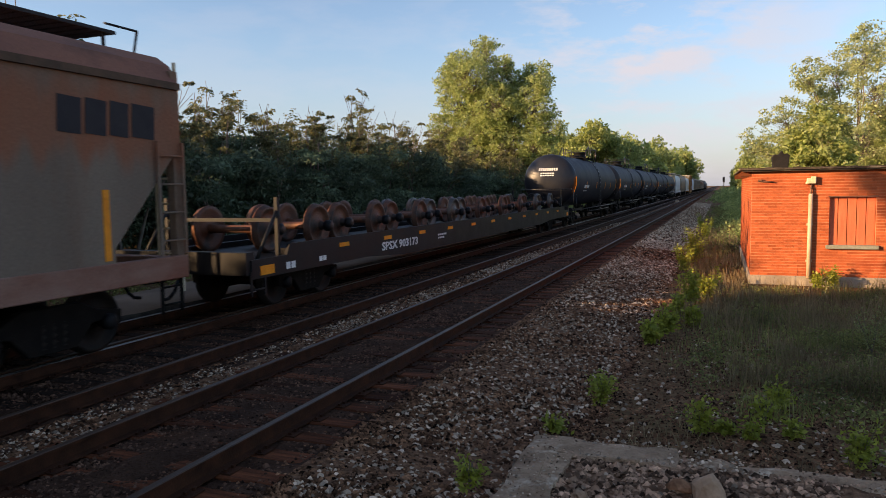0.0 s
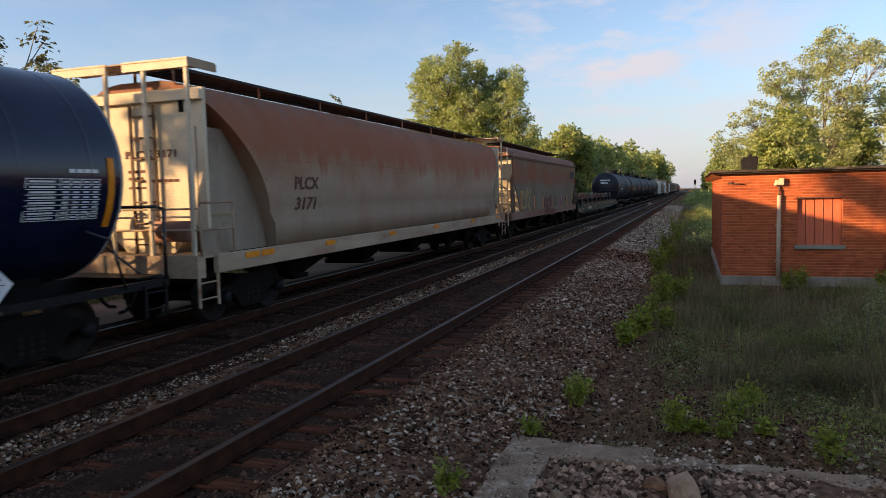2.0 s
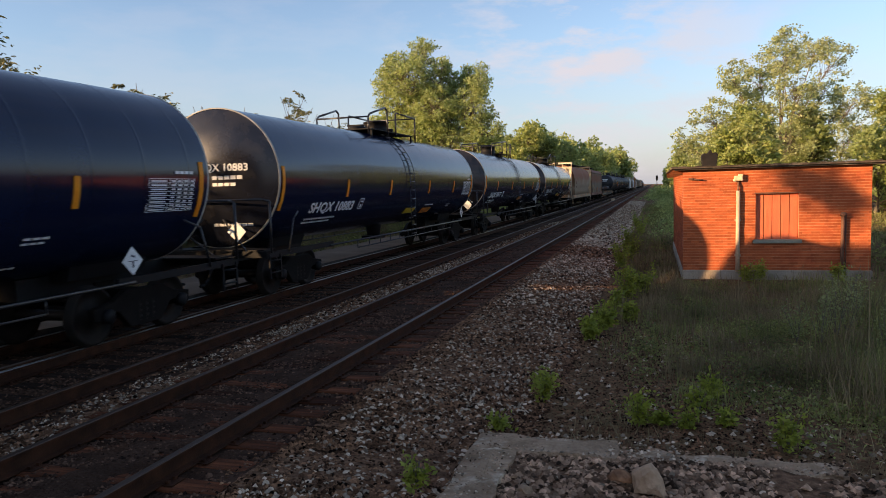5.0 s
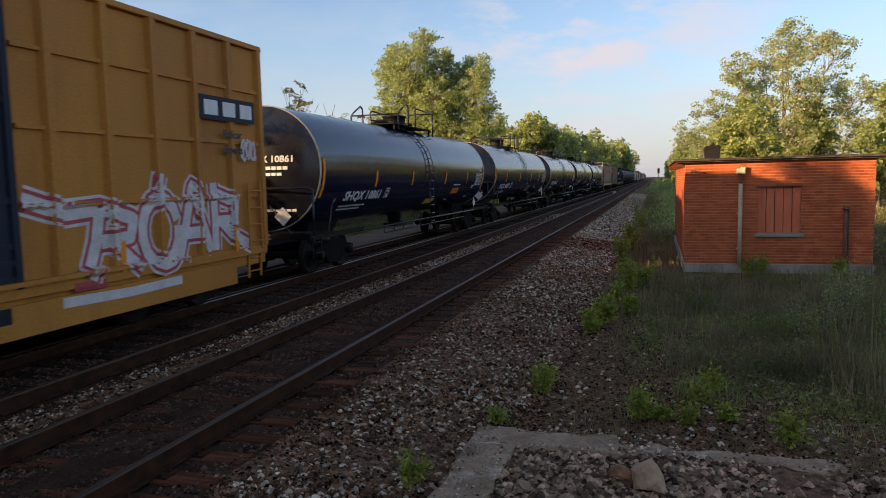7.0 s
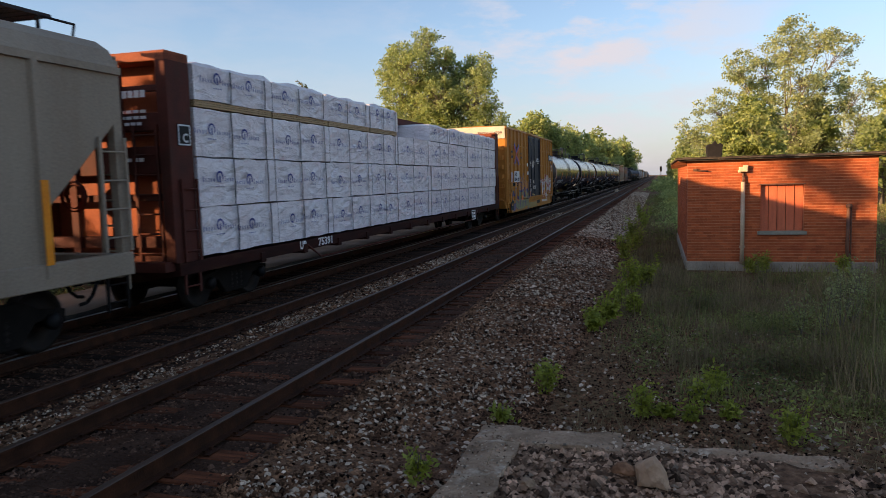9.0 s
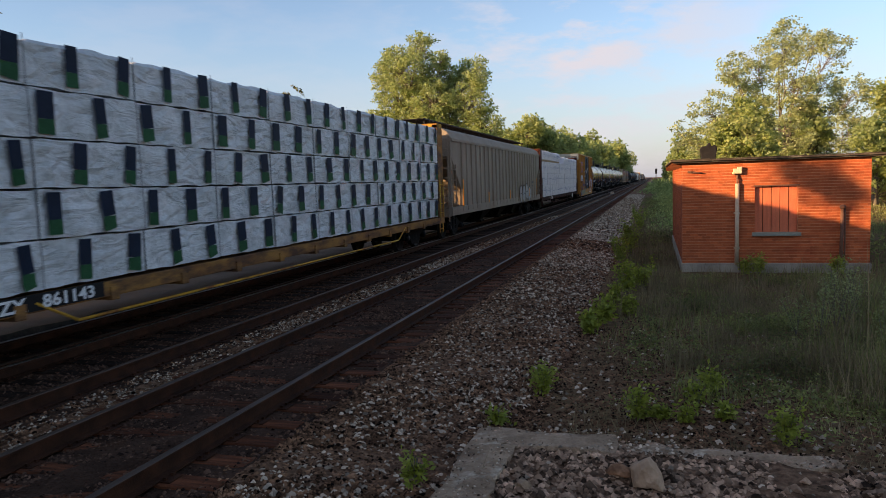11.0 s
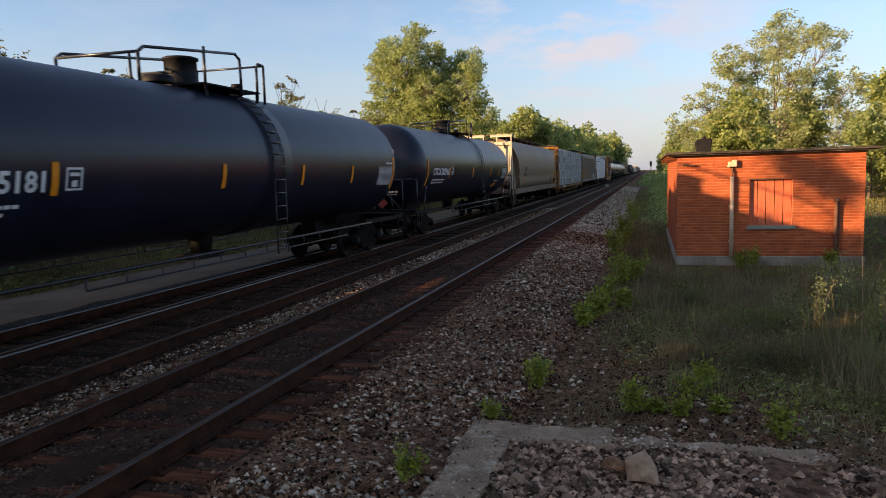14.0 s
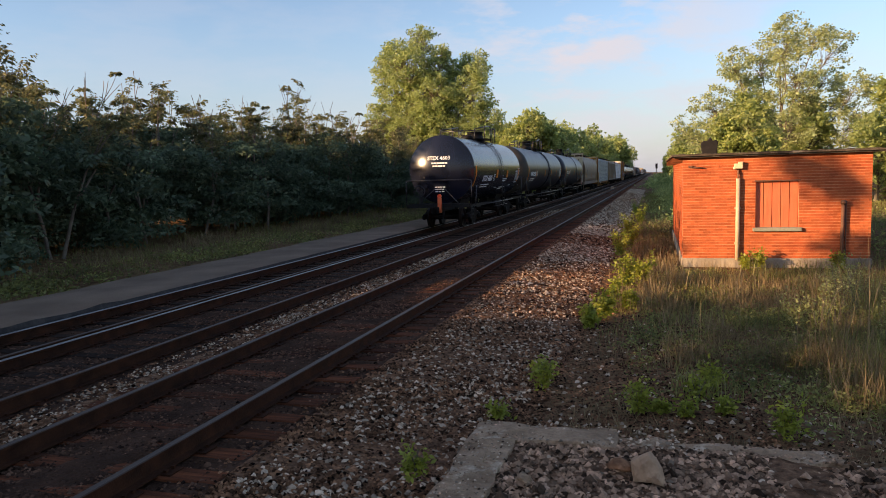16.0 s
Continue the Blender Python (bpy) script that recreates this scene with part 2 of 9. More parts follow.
M_TIE_DARK = surface("greasy_tie", (0.0130, 0.0078, 0.0055), (0.0416, 0.0240, 0.0163), 3, 0.9, bump=0.6, fine=50, stretch=(0.5, 6, 6), obj_random=0.4, bump_dist=0.015, spec=0.08)
M_RAIL = surface("rusty_rail", (0.0288, 0.0111, 0.0056), (0.0720, 0.0263, 0.0128), 5, 0.75, 0.1, 0.3, 60, spec=0.12)
M_RAILTOP = surface("polished_railhead", (0.24, 0.22, 0.20), (0.40, 0.37, 0.34), 3, 0.42, 1.0, 0.05, 90, stretch=(8, 0.2, 1))
M_RAILDULL = surface("worn_railhead", (0.050, 0.028, 0.018), (0.11, 0.066, 0.044), 3, 0.5, 0.35, 0.1, 90, stretch=(8, 0.2, 1), spec=0.3)
M_BRICK = surface("red_painted_brick", (0.365, 0.079, 0.031), (0.505, 0.130, 0.049), 2.5, 0.85, bump=0.45, fine=45, obj_random=0.22, extra=(0.28, 0.064, 0.028), extra_scale=0.9, spec=0.12)
M_BRICK_JOIN = surface("red_painted_brick_far", (0.365, 0.079, 0.031), (0.505, 0.130, 0.049), 2.5, 0.85, bump=0.45, fine=45, island=0.22, extra=(0.28, 0.064, 0.028), extra_scale=0.9, spec=0.12)
M_MORTAR = surface("painted_mortar", (0.51, 0.175, 0.09), (0.63, 0.27, 0.15), 5, 0.95, bump=0.5, fine=40, spec=0.1)
M_CONC = surface("old_concrete", (0.2600, 0.2068, 0.1530), (0.4000, 0.3290, 0.2465), 3, 0.92, bump=0.5, fine=35, extra=(0.1400, 0.1128, 0.0850), extra_scale=1.5)
M_SLAB = surface("broken_slab_concrete", (0.27, 0.170, 0.105), (0.52, 0.345, 0.222), 3.5, 0.93, bump=1.0, fine=26, extra=(0.74, 0.58, 0.42), extra_at=(0.56, 0.66), extra_scale=2.2, bump_dist=0.05, spec=0.05)
M_BOARD = surface("red_board", (0.54, 0.12, 0.05), (0.66, 0.165, 0.07), 4, 0.7, bump=0.3, fine=40, stretch=(4, 4, 0.4))
M_ROOF = surface("tar_roofing", (0.045, 0.036, 0.030), (0.12, 0.095, 0.075), 3, 0.9, bump=0.6, fine=25, extra=(0.26, 0.22, 0.17), extra_at=(0.52, 0.62), extra_scale=2.2, spec=0.15)
M_SILL = surface("weathered_sill", (0.20, 0.20, 0.15), (0.30, 0.29, 0.23), 4, 0.85, bump=0.3)
M_PIPE = surface("pale_pipe", (0.50, 0.36, 0.24), (0.62, 0.48, 0.33), 4, 0.6, bump=0.1, extra=(0.4, 0.22, 0.12), extra_scale=2)
M_PIPE_RUST = surface("rusty_pipe", (0.12, 0.05, 0.03), (0.2, 0.09, 0.05), 6, 0.8, bump=0.3)
M_LAMPSHELL = surface("faded_fixture", (0.62, 0.50, 0.30), (0.75, 0.63, 0.42), 5, 0.6, bump=0.1)
M_ROCK = surface("brown_rock", (0.36, 0.215, 0.125), (0.55, 0.36, 0.235), 5, 0.9, bump=0.6, fine=25, extra=(0.20, 0.11, 0.065), extra_at=(0.56, 0.7), extra_scale=4.0, spec=0.08)
M_BARK = surface("bark", (0.10, 0.08, 0.06), (0.19, 0.155, 0.12), 5, 0.95, bump=0.7, fine=20, stretch=(3, 3, 0.5))
M_BARK_PALE = surface("pale_bark", (0.15, 0.125, 0.095), (0.24, 0.205, 0.165), 5, 0.95, bump=0.5, fine=20, stretch=(3, 3, 0.5), spec=0.1)
M_LEAF_TREE = leafy("leaf_cottonwood", (0.265, 0.34, 0.115), (0.46, 0.525, 0.205), 0.58, 0.16)
M_LEAF_DARK = leafy("leaf_sumac", (0.055, 0.092, 0.055), (0.125, 0.175, 0.095), 0.35, 0.4)
M_LEAF_TIP = leafy("leaf_sumac_tip", (0.09, 0.105, 0.045), (0.22, 0.21, 0.09), 0.35)
M_LEAF_MID = leafy("leaf_woods", (0.22, 0.29, 0.085), (0.47, 0.51, 0.175), 0.52, 0.28)
M_LEAF_PALE = leafy("leaf_pale", (0.33, 0.385, 0.165), (0.53, 0.58, 0.28), 0.58, 0.15)
M_WEED = leafy("leaf_weed", (0.1800, 0.2185, 0.0220), (0.3840, 0.4025, 0.0550), 0.4, 0.2)
M_WEED_PALE = leafy("leaf_weed_pale", (0.19, 0.215, 0.075), (0.36, 0.38, 0.145), 0.4, 0.2)
M_GRASS = leafy("grass_green", (0.115, 0.128, 0.038), (0.30, 0.29, 0.085), 0.4, 0.5)
M_DRYGRASS = leafy("grass_dry", (0.14, 0.098, 0.050), (0.33, 0.24, 0.12), 0.35, 0.45)


# ---------------------------------------------------------------- mesh tools
def quad_box(bm, cx, cy, cz, sx, sy, sz, m=None):
    """A box by centre and size."""
    hx, hy, hz = sx / 2, sy / 2, sz / 2
    v = [bm.verts.new((m @ Vector(p)) if m else p) for p in (
        (cx - hx, cy - hy, cz - hz), (cx + hx, cy - hy, cz - hz), (cx + hx, cy + hy, cz - hz), (cx - hx, cy + hy, cz - hz),
        (cx - hx, cy - hy, cz + hz), (cx + hx, cy - hy, cz + hz), (cx + hx, cy + hy, cz + hz), (cx - hx, cy + hy, cz + hz))]
    for f in ((3, 2, 1, 0), (4, 5, 6, 7), (0, 1, 5, 4), (1, 2, 6, 5), (2, 3, 7, 6), (3, 0, 4, 7)):
        bm.faces.new([v[i] for i in f])
    return v


def rod(bm, p0, p1, r0, r1=None, seg=8, caps=True):
    """A round bar between two points, tapered if r1 is given."""
    r1 = r0 if r1 is None else r1
    p0, p1 = Vector(p0), Vector(p1)
    d = (p1 - p0).normalized()
    a = d.orthogonal().normalized()
    b = d.cross(a)
    rings = []
    for p, r in ((p0, r0), (p1, r1)):
        rings.append([bm.verts.new(p + a * (r * math.cos(2 * math.pi * i / seg)) + b * (r * math.sin(2 * math.pi * i / seg))) for i in range(seg)])
    for i in range(seg):
        j = (i + 1) % seg
        f = bm.faces.new((rings[0][i], rings[0][j], rings[1][j], rings[1][i]))
        f.smooth = True
    if caps:
        bm.faces.new(list(reversed(rings[0])))
        bm.faces.new(rings[1])


def path_rod(bm, pts, r, seg=6):
    for a, b in zip(pts[:-1], pts[1:]):
        rod(bm, a, b, r, seg=seg)


def prism(bm, outline, axis, a, b):
    """An outline of 2-D points pushed along an axis from a to b. axis x: points are (y, z); y: (x, z); z: (x, y)."""
    def at(p, s):
        return {"x": (s, p[0], p[1]), "y": (p[0], s, p[1]), "z": (p[0], p[1], s)}[axis]
    lo = [bm.verts.new(at(p, a)) for p in outline]
    hi = [bm.verts.new(at(p, b)) for p in outline]
    n = len(outline)
    for i in range(n):
        j = (i + 1) % n
        bm.faces.new((lo[i], lo[j], hi[j], hi[i]))
    bm.faces.new(list(reversed(lo)))
    bm.faces.new(hi)
    return lo, hi


def lathe(bm, profile, centre, axis="y", seg=32, smooth=True):
    """Profile of (along, radius) turned about an axis through centre."""
    cx, cy, cz = centre
    rings = []
    for s, r in profile:
        ring = []
        if r < 1e-5:
            ring = [bm.verts.new({"y": (cx, cy + s, cz), "x": (cx + s, cy, cz), "z": (cx, cy, cz + s)}[axis])]
        else:
            for i in range(seg):
                a = 2 * math.pi * i / seg
                c, d = r * math.cos(a), r * math.sin(a)
                ring.append(bm.verts.new({"y": (cx + c, cy + s, cz + d), "x": (cx + s, cy + c, cz + d), "z": (cx + c, cy + d, cz + s)}[axis]))
        rings.append(ring)
    for p, q in zip(rings[:-1], rings[1:]):
        for i in range(seg):
            j = (i + 1) % seg
            if len(p) == 1 and len(q) == 1:
                continue
            if len(p) == 1:
                f = bm.faces.new((p[0], q[j], q[i]))
            elif len(q) == 1:
                f = bm.faces.new((p[i], p[j], q[0]))
            else:
                f = bm.faces.new((p[i], p[j], q[j], q[i]))
            f.smooth = smooth


def finish(bm, name, material, bevel=0.0):
    bmesh.ops.recalc_face_normals(bm, faces=bm.faces)
    if bevel:
        bmesh.ops.bevel(bm, geom=[e for e in bm.edges if e.calc_face_angle(0) > 0.6], offset=bevel, segments=1, affect="EDGES", profile=0.5)
    me = bpy.data.meshes.new(name)
    bm.to_mesh(me)
    bm.free()
    for mt in (material if isinstance(material, (list, tuple)) else [material]):
        me.materials.append(mt)
    return me


def part(name, bm, material, parent, label="", bevel=0.0, at=None):
    """Links a bmesh (or ready mesh) as one mesh object under a thing or a part."""
    me = bm if isinstance(bm, bpy.types.Mesh) else finish(bm, name, material, bevel)
    ob = new(name, me)
    if parent is not None:
        ob.parent = parent
    if at is not None:
        ob.matrix_basis = at
    if label:
        ob["label"] = label
    return ob


def bulk(name, verts, faces, material, parent=None):
    """One mesh from arrays made in a loop."""
    me = bpy.data.meshes.new(name)
    me.from_pydata(verts, [], faces)
    me.materials.append(material)
    me.update()
    ob = new(name, me)
    if parent is not None:
        ob.parent = parent
    return ob


def lettering(text, height, parent, material, place, name="lettering", label="", wrap=None, shear=0.0, width=None):
    """Flat letters with a slight thickness. place maps (u, v, d) to a point: u along the line, v up, d out of the surface."""
    cu = bpy.data.curves.new("txt", "FONT")
    cu.body, cu.size, cu.extrude, cu.shear, cu.offset = text, height * 1.38, 0.002, shear, height * 0.035
    cu.resolution_u = 2
    tmp = new("txt", cu)
    bpy.context.view_layer.update()
    me = bpy.data.meshes.new_from_object(tmp.evaluated_get(bpy.context.evaluated_depsgraph_get()))
    bpy.data.objects.remove(tmp)
    k = 1.0
    if width and len(me.vertices):
        k = width / max(v.co.x for v in me.vertices)
    for v in me.vertices:
        v.co = Vector(place(v.co.x * k, v.co.y, v.co.z + 0.006))
    me.materials.clear()
    me.materials.append(material)
    return part(name, me, material, parent, label)


# ---------------------------------------------------------------- ground
GAUGE = 1.471          # between the middles of the two heads
TRACK_X = -5.042       # middle of the far track
THIRD_RAIL_X = -2.737


def ground_z(x, y):
    """Height of the natural ground."""
    pts = [(-400, 1.0), (-30, 0.45), (-14, 0.10), (-9, -0.06), (-8.2, -0.10), (-5.9, -0.34), (1.2, -0.34), (2.8, -0.42), (4.5, -0.42), (14, -0.40), (40, -0.2), (400, 0.5)]
    for (a, za), (b, zb) in zip(pts[:-1], pts[1:]):
        if x <= b:
            z = za + (zb - za) * (x - a) / (b - a)
            break
    else:
        z = pts[-1][1]
    return z + 0.05 * noise.noise((x * 0.35, y * 0.35, 3.1)) * min(1, max(0, abs(x + 2) - 4) * 0.4)


def build_ground():
    xs = [-400, -200, -120, -80, -60, -45, -35] + [-30 + i * 1.5 for i in range(11)] + [-14 + 0.8 * i for i in range(8)] + [-8.2, -7.0, -5.9, -4, -2, 0, 1.2] + \
         [1.8 + 0.5 * i for i in range(28)] + [16.5 + 1.5 * i for i in range(12)] + [36, 42, 50, 65, 90, 140, 220, 400]
    ys = [-120, -80, -50, -30, -20] + [-14 + i for i in range(12)] + [-2 + 0.5 * i for i in range(64)] + [30 + 1.5 * i for i in range(24)] + [70, 80, 95, 115, 140, 180, 240, 320, 450, 700, 1100, 1800, 3000]
    verts = [(x, y, ground_z(x, y)) for y in ys for x in xs]
    n = len(xs)
    faces = [(j * n + i, j * n + i + 1, (j + 1) * n + i + 1, (j + 1) * n + i) for j in range(len(ys) - 1) for i in range(n - 1)]
    g = bulk("ground", verts, faces, M_SOIL)
    for p in g.data.polygons:
        p.use_smooth = True
    return tagged(g, "dark soil with weeds and dead grass beside the railway", "ground", kind="structure")


build_ground()


def build_ballast():
    """The bed of crushed stone under both tracks with its sloping shoulder."""
    prof = [(-5.9, -0.205), (-4.0, -0.190), (-3.2, -0.190), (-2.2, -0.182), (-1.62, -0.195), (-1.42, -0.20), (-1.25, -0.182), (-0.75, -0.178), (-0.22, -0.182), (-0.06, -0.20), (0.2, -0.205), (0.5, -0.20), (0.62, -0.19), (1.3, -0.25), (2.0, -0.33), (2.5, -0.38), (2.95, -0.44)]
    rng = random.Random(3)
    ys = [-30 + 0.35 * i for i in range(230)] + [51 + 3 * i for i in range(40)] + [180, 220, 300, 450, 700, 1200, 2500]
    verts, faces = [], []
    n = len(prof)
    for y in ys:
        for k, (x, z) in enumerate(prof):
            e = 0.2 * noise.noise((y * 0.5, 0, k)) if k == n - 1 else 0
            verts.append((x + e, y, z + (rng.uniform(-0.015, 0.015) if y < 51 and k < n - 1 else 0)))
    for j in range(len(ys) - 1):
        for i in range(n - 1):
            faces.append((j * n + i, j * n + i + 1, (j + 1) * n + i + 1, (j + 1) * n + i))
    b = bulk("ballast", verts, faces, M_BED)
    b.data.materials.append(M_SHOULDER)
    for p in b.data.polygons:
        if p.center.x > 0.66 or -2.65 < p.center.x < -1.9:
            p.material_index = 1
    return tagged(b, "bed of dark grey crushed stone ballast under the tracks", "ballast", kind="structure")


build_ballast()


def stone_cloud(name, label, material, boxes, seed):
    """Loose angular stones; boxes: (x0, x1, y0, y1, count, size, z or None)."""
    rng = random.Random(seed)
    verts, faces = [], []
    shape = [(1, 0, 0), (0, 1, 0), (-1, 0, 0), (0, -1, 0), (0, 0, 1), (0.5, 0.5, 0.55), (-0.5, -0.4, 0.6)]
    tri = [(0, 5, 4), (0, 1, 5), (1, 4, 5), (1, 2, 4), (2, 6, 4), (2, 3, 6), (3, 4, 6), (3, 0, 4)]
    for x0, x1, y0, y1, cnt, size, zf in boxes:
        for _ in range(cnt):
            x, y = rng.uniform(x0, x1), y0 + (y1 - y0) * rng.random() ** 1.35
            s = size * rng.uniform(0.45, 1.2)
            a = rng.uniform(0, 6.28)
            c, d = math.cos(a), math.sin(a)
            z = zf(x) if zf else ground_z(x, y)
            k = len(verts)
            sx, sy, sz = s * rng.uniform(0.6, 1.1), s * rng.uniform(0.5, 1.0), s * rng.uniform(0.4, 0.85)
            tilt = rng.uniform(-0.4, 0.4)
            for px, py, pz in shape:
                px, py, pz = px * sx * rng.uniform(0.75, 1.2), py * sy * rng.uniform(0.75, 1.2), pz * sz * rng.uniform(0.8, 1.15)
                verts.append((x + c * px - d * py, y + d * px + c * py, z + pz + tilt * px - 0.004))
            faces += [(k + i, k + j, k + l) for i, j, l in tri]
    return tagged(bulk(name, verts, faces, material), label, "stones", kind="stuff")


def bed_z(x):
    p = [(-5.9, -0.205), (-4.0, -0.190), (-3.2, -0.190), (-2.2, -0.182), (-1.42, -0.20), (-1.25, -0.182), (-0.22, -0.182), (0.2, -0.205), (0.62, -0.19), (1.3, -0.25), (2.0, -0.33), (2.5, -0.38), (2.95, -0.44), (9, -0.44)]
    for (a, za), (b, zb) in zip(p[:-1], p[1:]):
        if x <= b:
            return za + (zb - za) * (x - a) / (b - a)
    return -0.42


stone_cloud("ballast_stones", "dark angular ballast stones on the shoulder", M_STONE, [
    (0.62, 2.6, -6.0, 3.2, 6000, 0.04, bed_z), (0.62, 2.95, 3.0, 12.0, 26000, 0.036, bed_z), (0.66, 2.9, 8.0, 30.0, 9000, 0.042, bed_z), (0.66, 2.9, 11.0, 30.0, 12000, 0.050, bed_z), (0.7, 2.85, 26.0, 90.0, 11000, 0.08, bed_z), (0.15, 0.7, 3.0, 30.0, 1500, 0.03, bed_z),
    (-2.6, -1.7, 3.0, 14.0, 5000, 0.036, bed_z), (-2.6, -1.7, 12.0, 45.0, 5000, 0.05, bed_z),
     (2.6, 5.2, 6.7, 13, 11000, 0.030, None), (5.0, 8.5, 6.7, 12, 7000, 0.028, None), (2.8, 4.6, 12, 40, 3000, 0.04, None)], 5)
M_DIRTSTONE = surface("oily_brown_stone", (0.0408, 0.0210, 0.0134), (0.1536, 0.0792, 0.0492), 6, 0.9, bump=0.25, fine=60, island=0.8, spec=0.1)
stone_cloud("dirty_stones", "dark oily ballast stones between the rails", M_DIRTSTONE, [(-1.42, -0.05, 3.0, 14.0, 9000, 0.030, bed_z), (-1.42, -0.05, 12.0, 40.0, 6000, 0.04, bed_z), (0.08, 0.66, 3.0, 20.0, 2600, 0.034, bed_z), (-4.2, -2.8, 4.0, 22.0, 10000, 0.034, bed_z), (-5.75, -4.4, 4.0, 22.0, 6000, 0.034, bed_z), (-1.75, -1.5, 3.0, 20.0, 900, 0.03, bed_z)], 8)
stone_cloud("pale_stones", "scattered pale limestone pieces among the ballast", M_PALE_STONE, [
    (0.8, 2.6, 3.0, 14.0, 2300, 0.043, bed_z), (0.75, 2.8, 5.0, 60.0, 3500, 0.045, bed_z), (0.75, 2.8, 8.0, 60.0, 2000, 0.048, bed_z), (0.75, 2.85, 11.0, 60.0, 1800, 0.052, bed_z), (0.75, 2.85, 15.0, 60.0, 2200, 0.058, bed_z), (0.75, 2.85, 21.0, 80.0, 3500, 0.07, bed_z), (0.75, 2.85, 30.0, 110.0, 5500, 0.10, bed_z), (2.6, 6.5, 6.7, 13.0, 600, 0.045, None), (0.8, 2.4, -6.0, 3.2, 700, 0.04, bed_z), (-2.55, -1.8, 4.0, 14.0, 1300, 0.034, bed_z), (-2.55, -1.8, 12.0, 50.0, 1300, 0.05, bed_z)], 6)


stone_cloud("stone_dust", "pale spots of fine crushed stone between the tracks", M_PALE_STONE, [
    (-2.5, -1.85, 10.9, 11.9, 700, 0.022, bed_z), (-2.4, -1.75, 7.2, 8.2, 700, 0.020, bed_z), (-2.5, -1.8, 14.6, 16.4, 800, 0.026, bed_z), (-2.5, -1.9, 20, 26, 900, 0.04, bed_z)], 61)


def build_asphalt():
    """The old paved platform along the far track, with a broken near edge."""
    rng = random.Random(9)
    bm = bmesh.new()
    ys = [-40, -20, -8] + [0.4 * i for i in range(110)] + [46, 52, 60, 75, 100]
    top_r, bot_r, top_l = [], [], []
    for y in ys:
        rag = rng.uniform(-0.10, 0.06) if y < 11.4 else 0.0
        xr = -5.98 + rag - (0.12 if y < 11.4 else 0)
        z = 0.035 if y > 11.4 else 0.03 + rng.uniform(-0.02, 0.02)
        top_r.append(bm.verts.new((xr, y, z)))
        bot_r.append(bm.verts.new((xr + 0.05, y, -0.4)))
        top_l.append(bm.verts.new((-8.35 + 0.35 * noise.noise((y * 0.3, 1.0, 0)), y, 0.02)))
    mids = [bm.verts.new((-7.2, y, 0.05 + 0.012 * noise.noise((y, 2, 0)))) for y in ys]
    left_low = [bm.verts.new((-8.75, y, -0.25)) for y in ys]
    for i in range(len(ys) - 1):
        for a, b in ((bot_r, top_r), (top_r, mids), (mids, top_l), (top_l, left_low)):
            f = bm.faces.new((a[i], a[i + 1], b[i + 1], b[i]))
            # the upright near side gets a darker colour than the top
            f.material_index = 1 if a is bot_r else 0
    ob = new("pavement", finish(bm, "pavement", [M_ASPHALT, M_ASPH_EDGE]))
    return tagged(ob, "worn grey asphalt platform strip beside the far track", "pavement", kind="structure")


build_asphalt()

# ---------------------------------------------------------------- tracks
RAIL_PROFILE = [(-0.07, -0.172), (0.07, -0.172), (0.07, -0.160), (0.012, -0.145), (0.009, -0.045), (0.036, -0.035), (0.037, -0.008), (0.030, 0.0),
                (-0.030, 0.0), (-0.037, -0.008), (-0.036, -0.035), (-0.009, -0.045), (-0.012, -0.145), (-0.07, -0.160)]


def rail(parent, x, y0, y1, head, label):
    bm = bmesh.new()
    ys = [y0, y0 + (y1 - y0) * 0.02, y0 + (y1 - y0) * 0.06, y0 + (y1 - y0) * 0.2, y1]
    rings = [[bm.verts.new((x + px, y, pz)) for px, pz in RAIL_PROFILE] for y in ys]
    n = len(RAIL_PROFILE)
    for a, b in zip(rings[:-1], rings[1:]):
        for i in range(n):
            j = (i + 1) % n
            f = bm.faces.new((a[i], a[j], b[j], b[i]))
            f.material_index = 1 if i in (6, 7, 8) else 0
    return part("rail", finish(bm, "rail", [M_RAIL, head]), None, parent, label)


def tie_mesh(width, length, seed, material):
    rng = random.Random(seed)
    bm = bmesh.new()
    cuts = 4
    rings = []
    for i in range(cuts + 1):
        x = -length / 2 + length * i / cuts
        w = width / 2 + rng.uniform(-0.012, 0.012)
        t = rng.uniform(-0.012, 0.006)
        rings.append([bm.verts.new(p) for p in ((x, -w, -0.16), (x, w, -0.16), (x, w, t - 0.012), (x, w - 0.014, t), (x, -w + 0.014, t), (x, -w, t - 0.012))])
    for a, b in zip(rings[:-1], rings[1:]):
        for i in range(6):
            j = (i + 1) % 6
            bm.faces.new((a[i], a[j], b[j], b[i]))
    bm.faces.new(list(reversed(rings[0])))
    bm.faces.new(rings[-1])
    return finish(bm, "tie", material)


def plate_cloud(parent, rails, ys):
    """Tie plates with spike heads under the rails."""
    bm = bmesh.new()
    for y in ys:
        for x in rails:
            quad_box(bm, x, y, -0.172, 0.34, 0.18, 0.012)
            for sx in (-0.10, 0.10):
                for sy in (-0.05, 0.05):
                    quad_box(bm, x + sx, y + sy, -0.155, 0.03, 0.03, 0.03)
    part("tie_plates", bm, M_RAIL, parent, "rusty steel tie plates with spikes")["kind"] = "stuff"


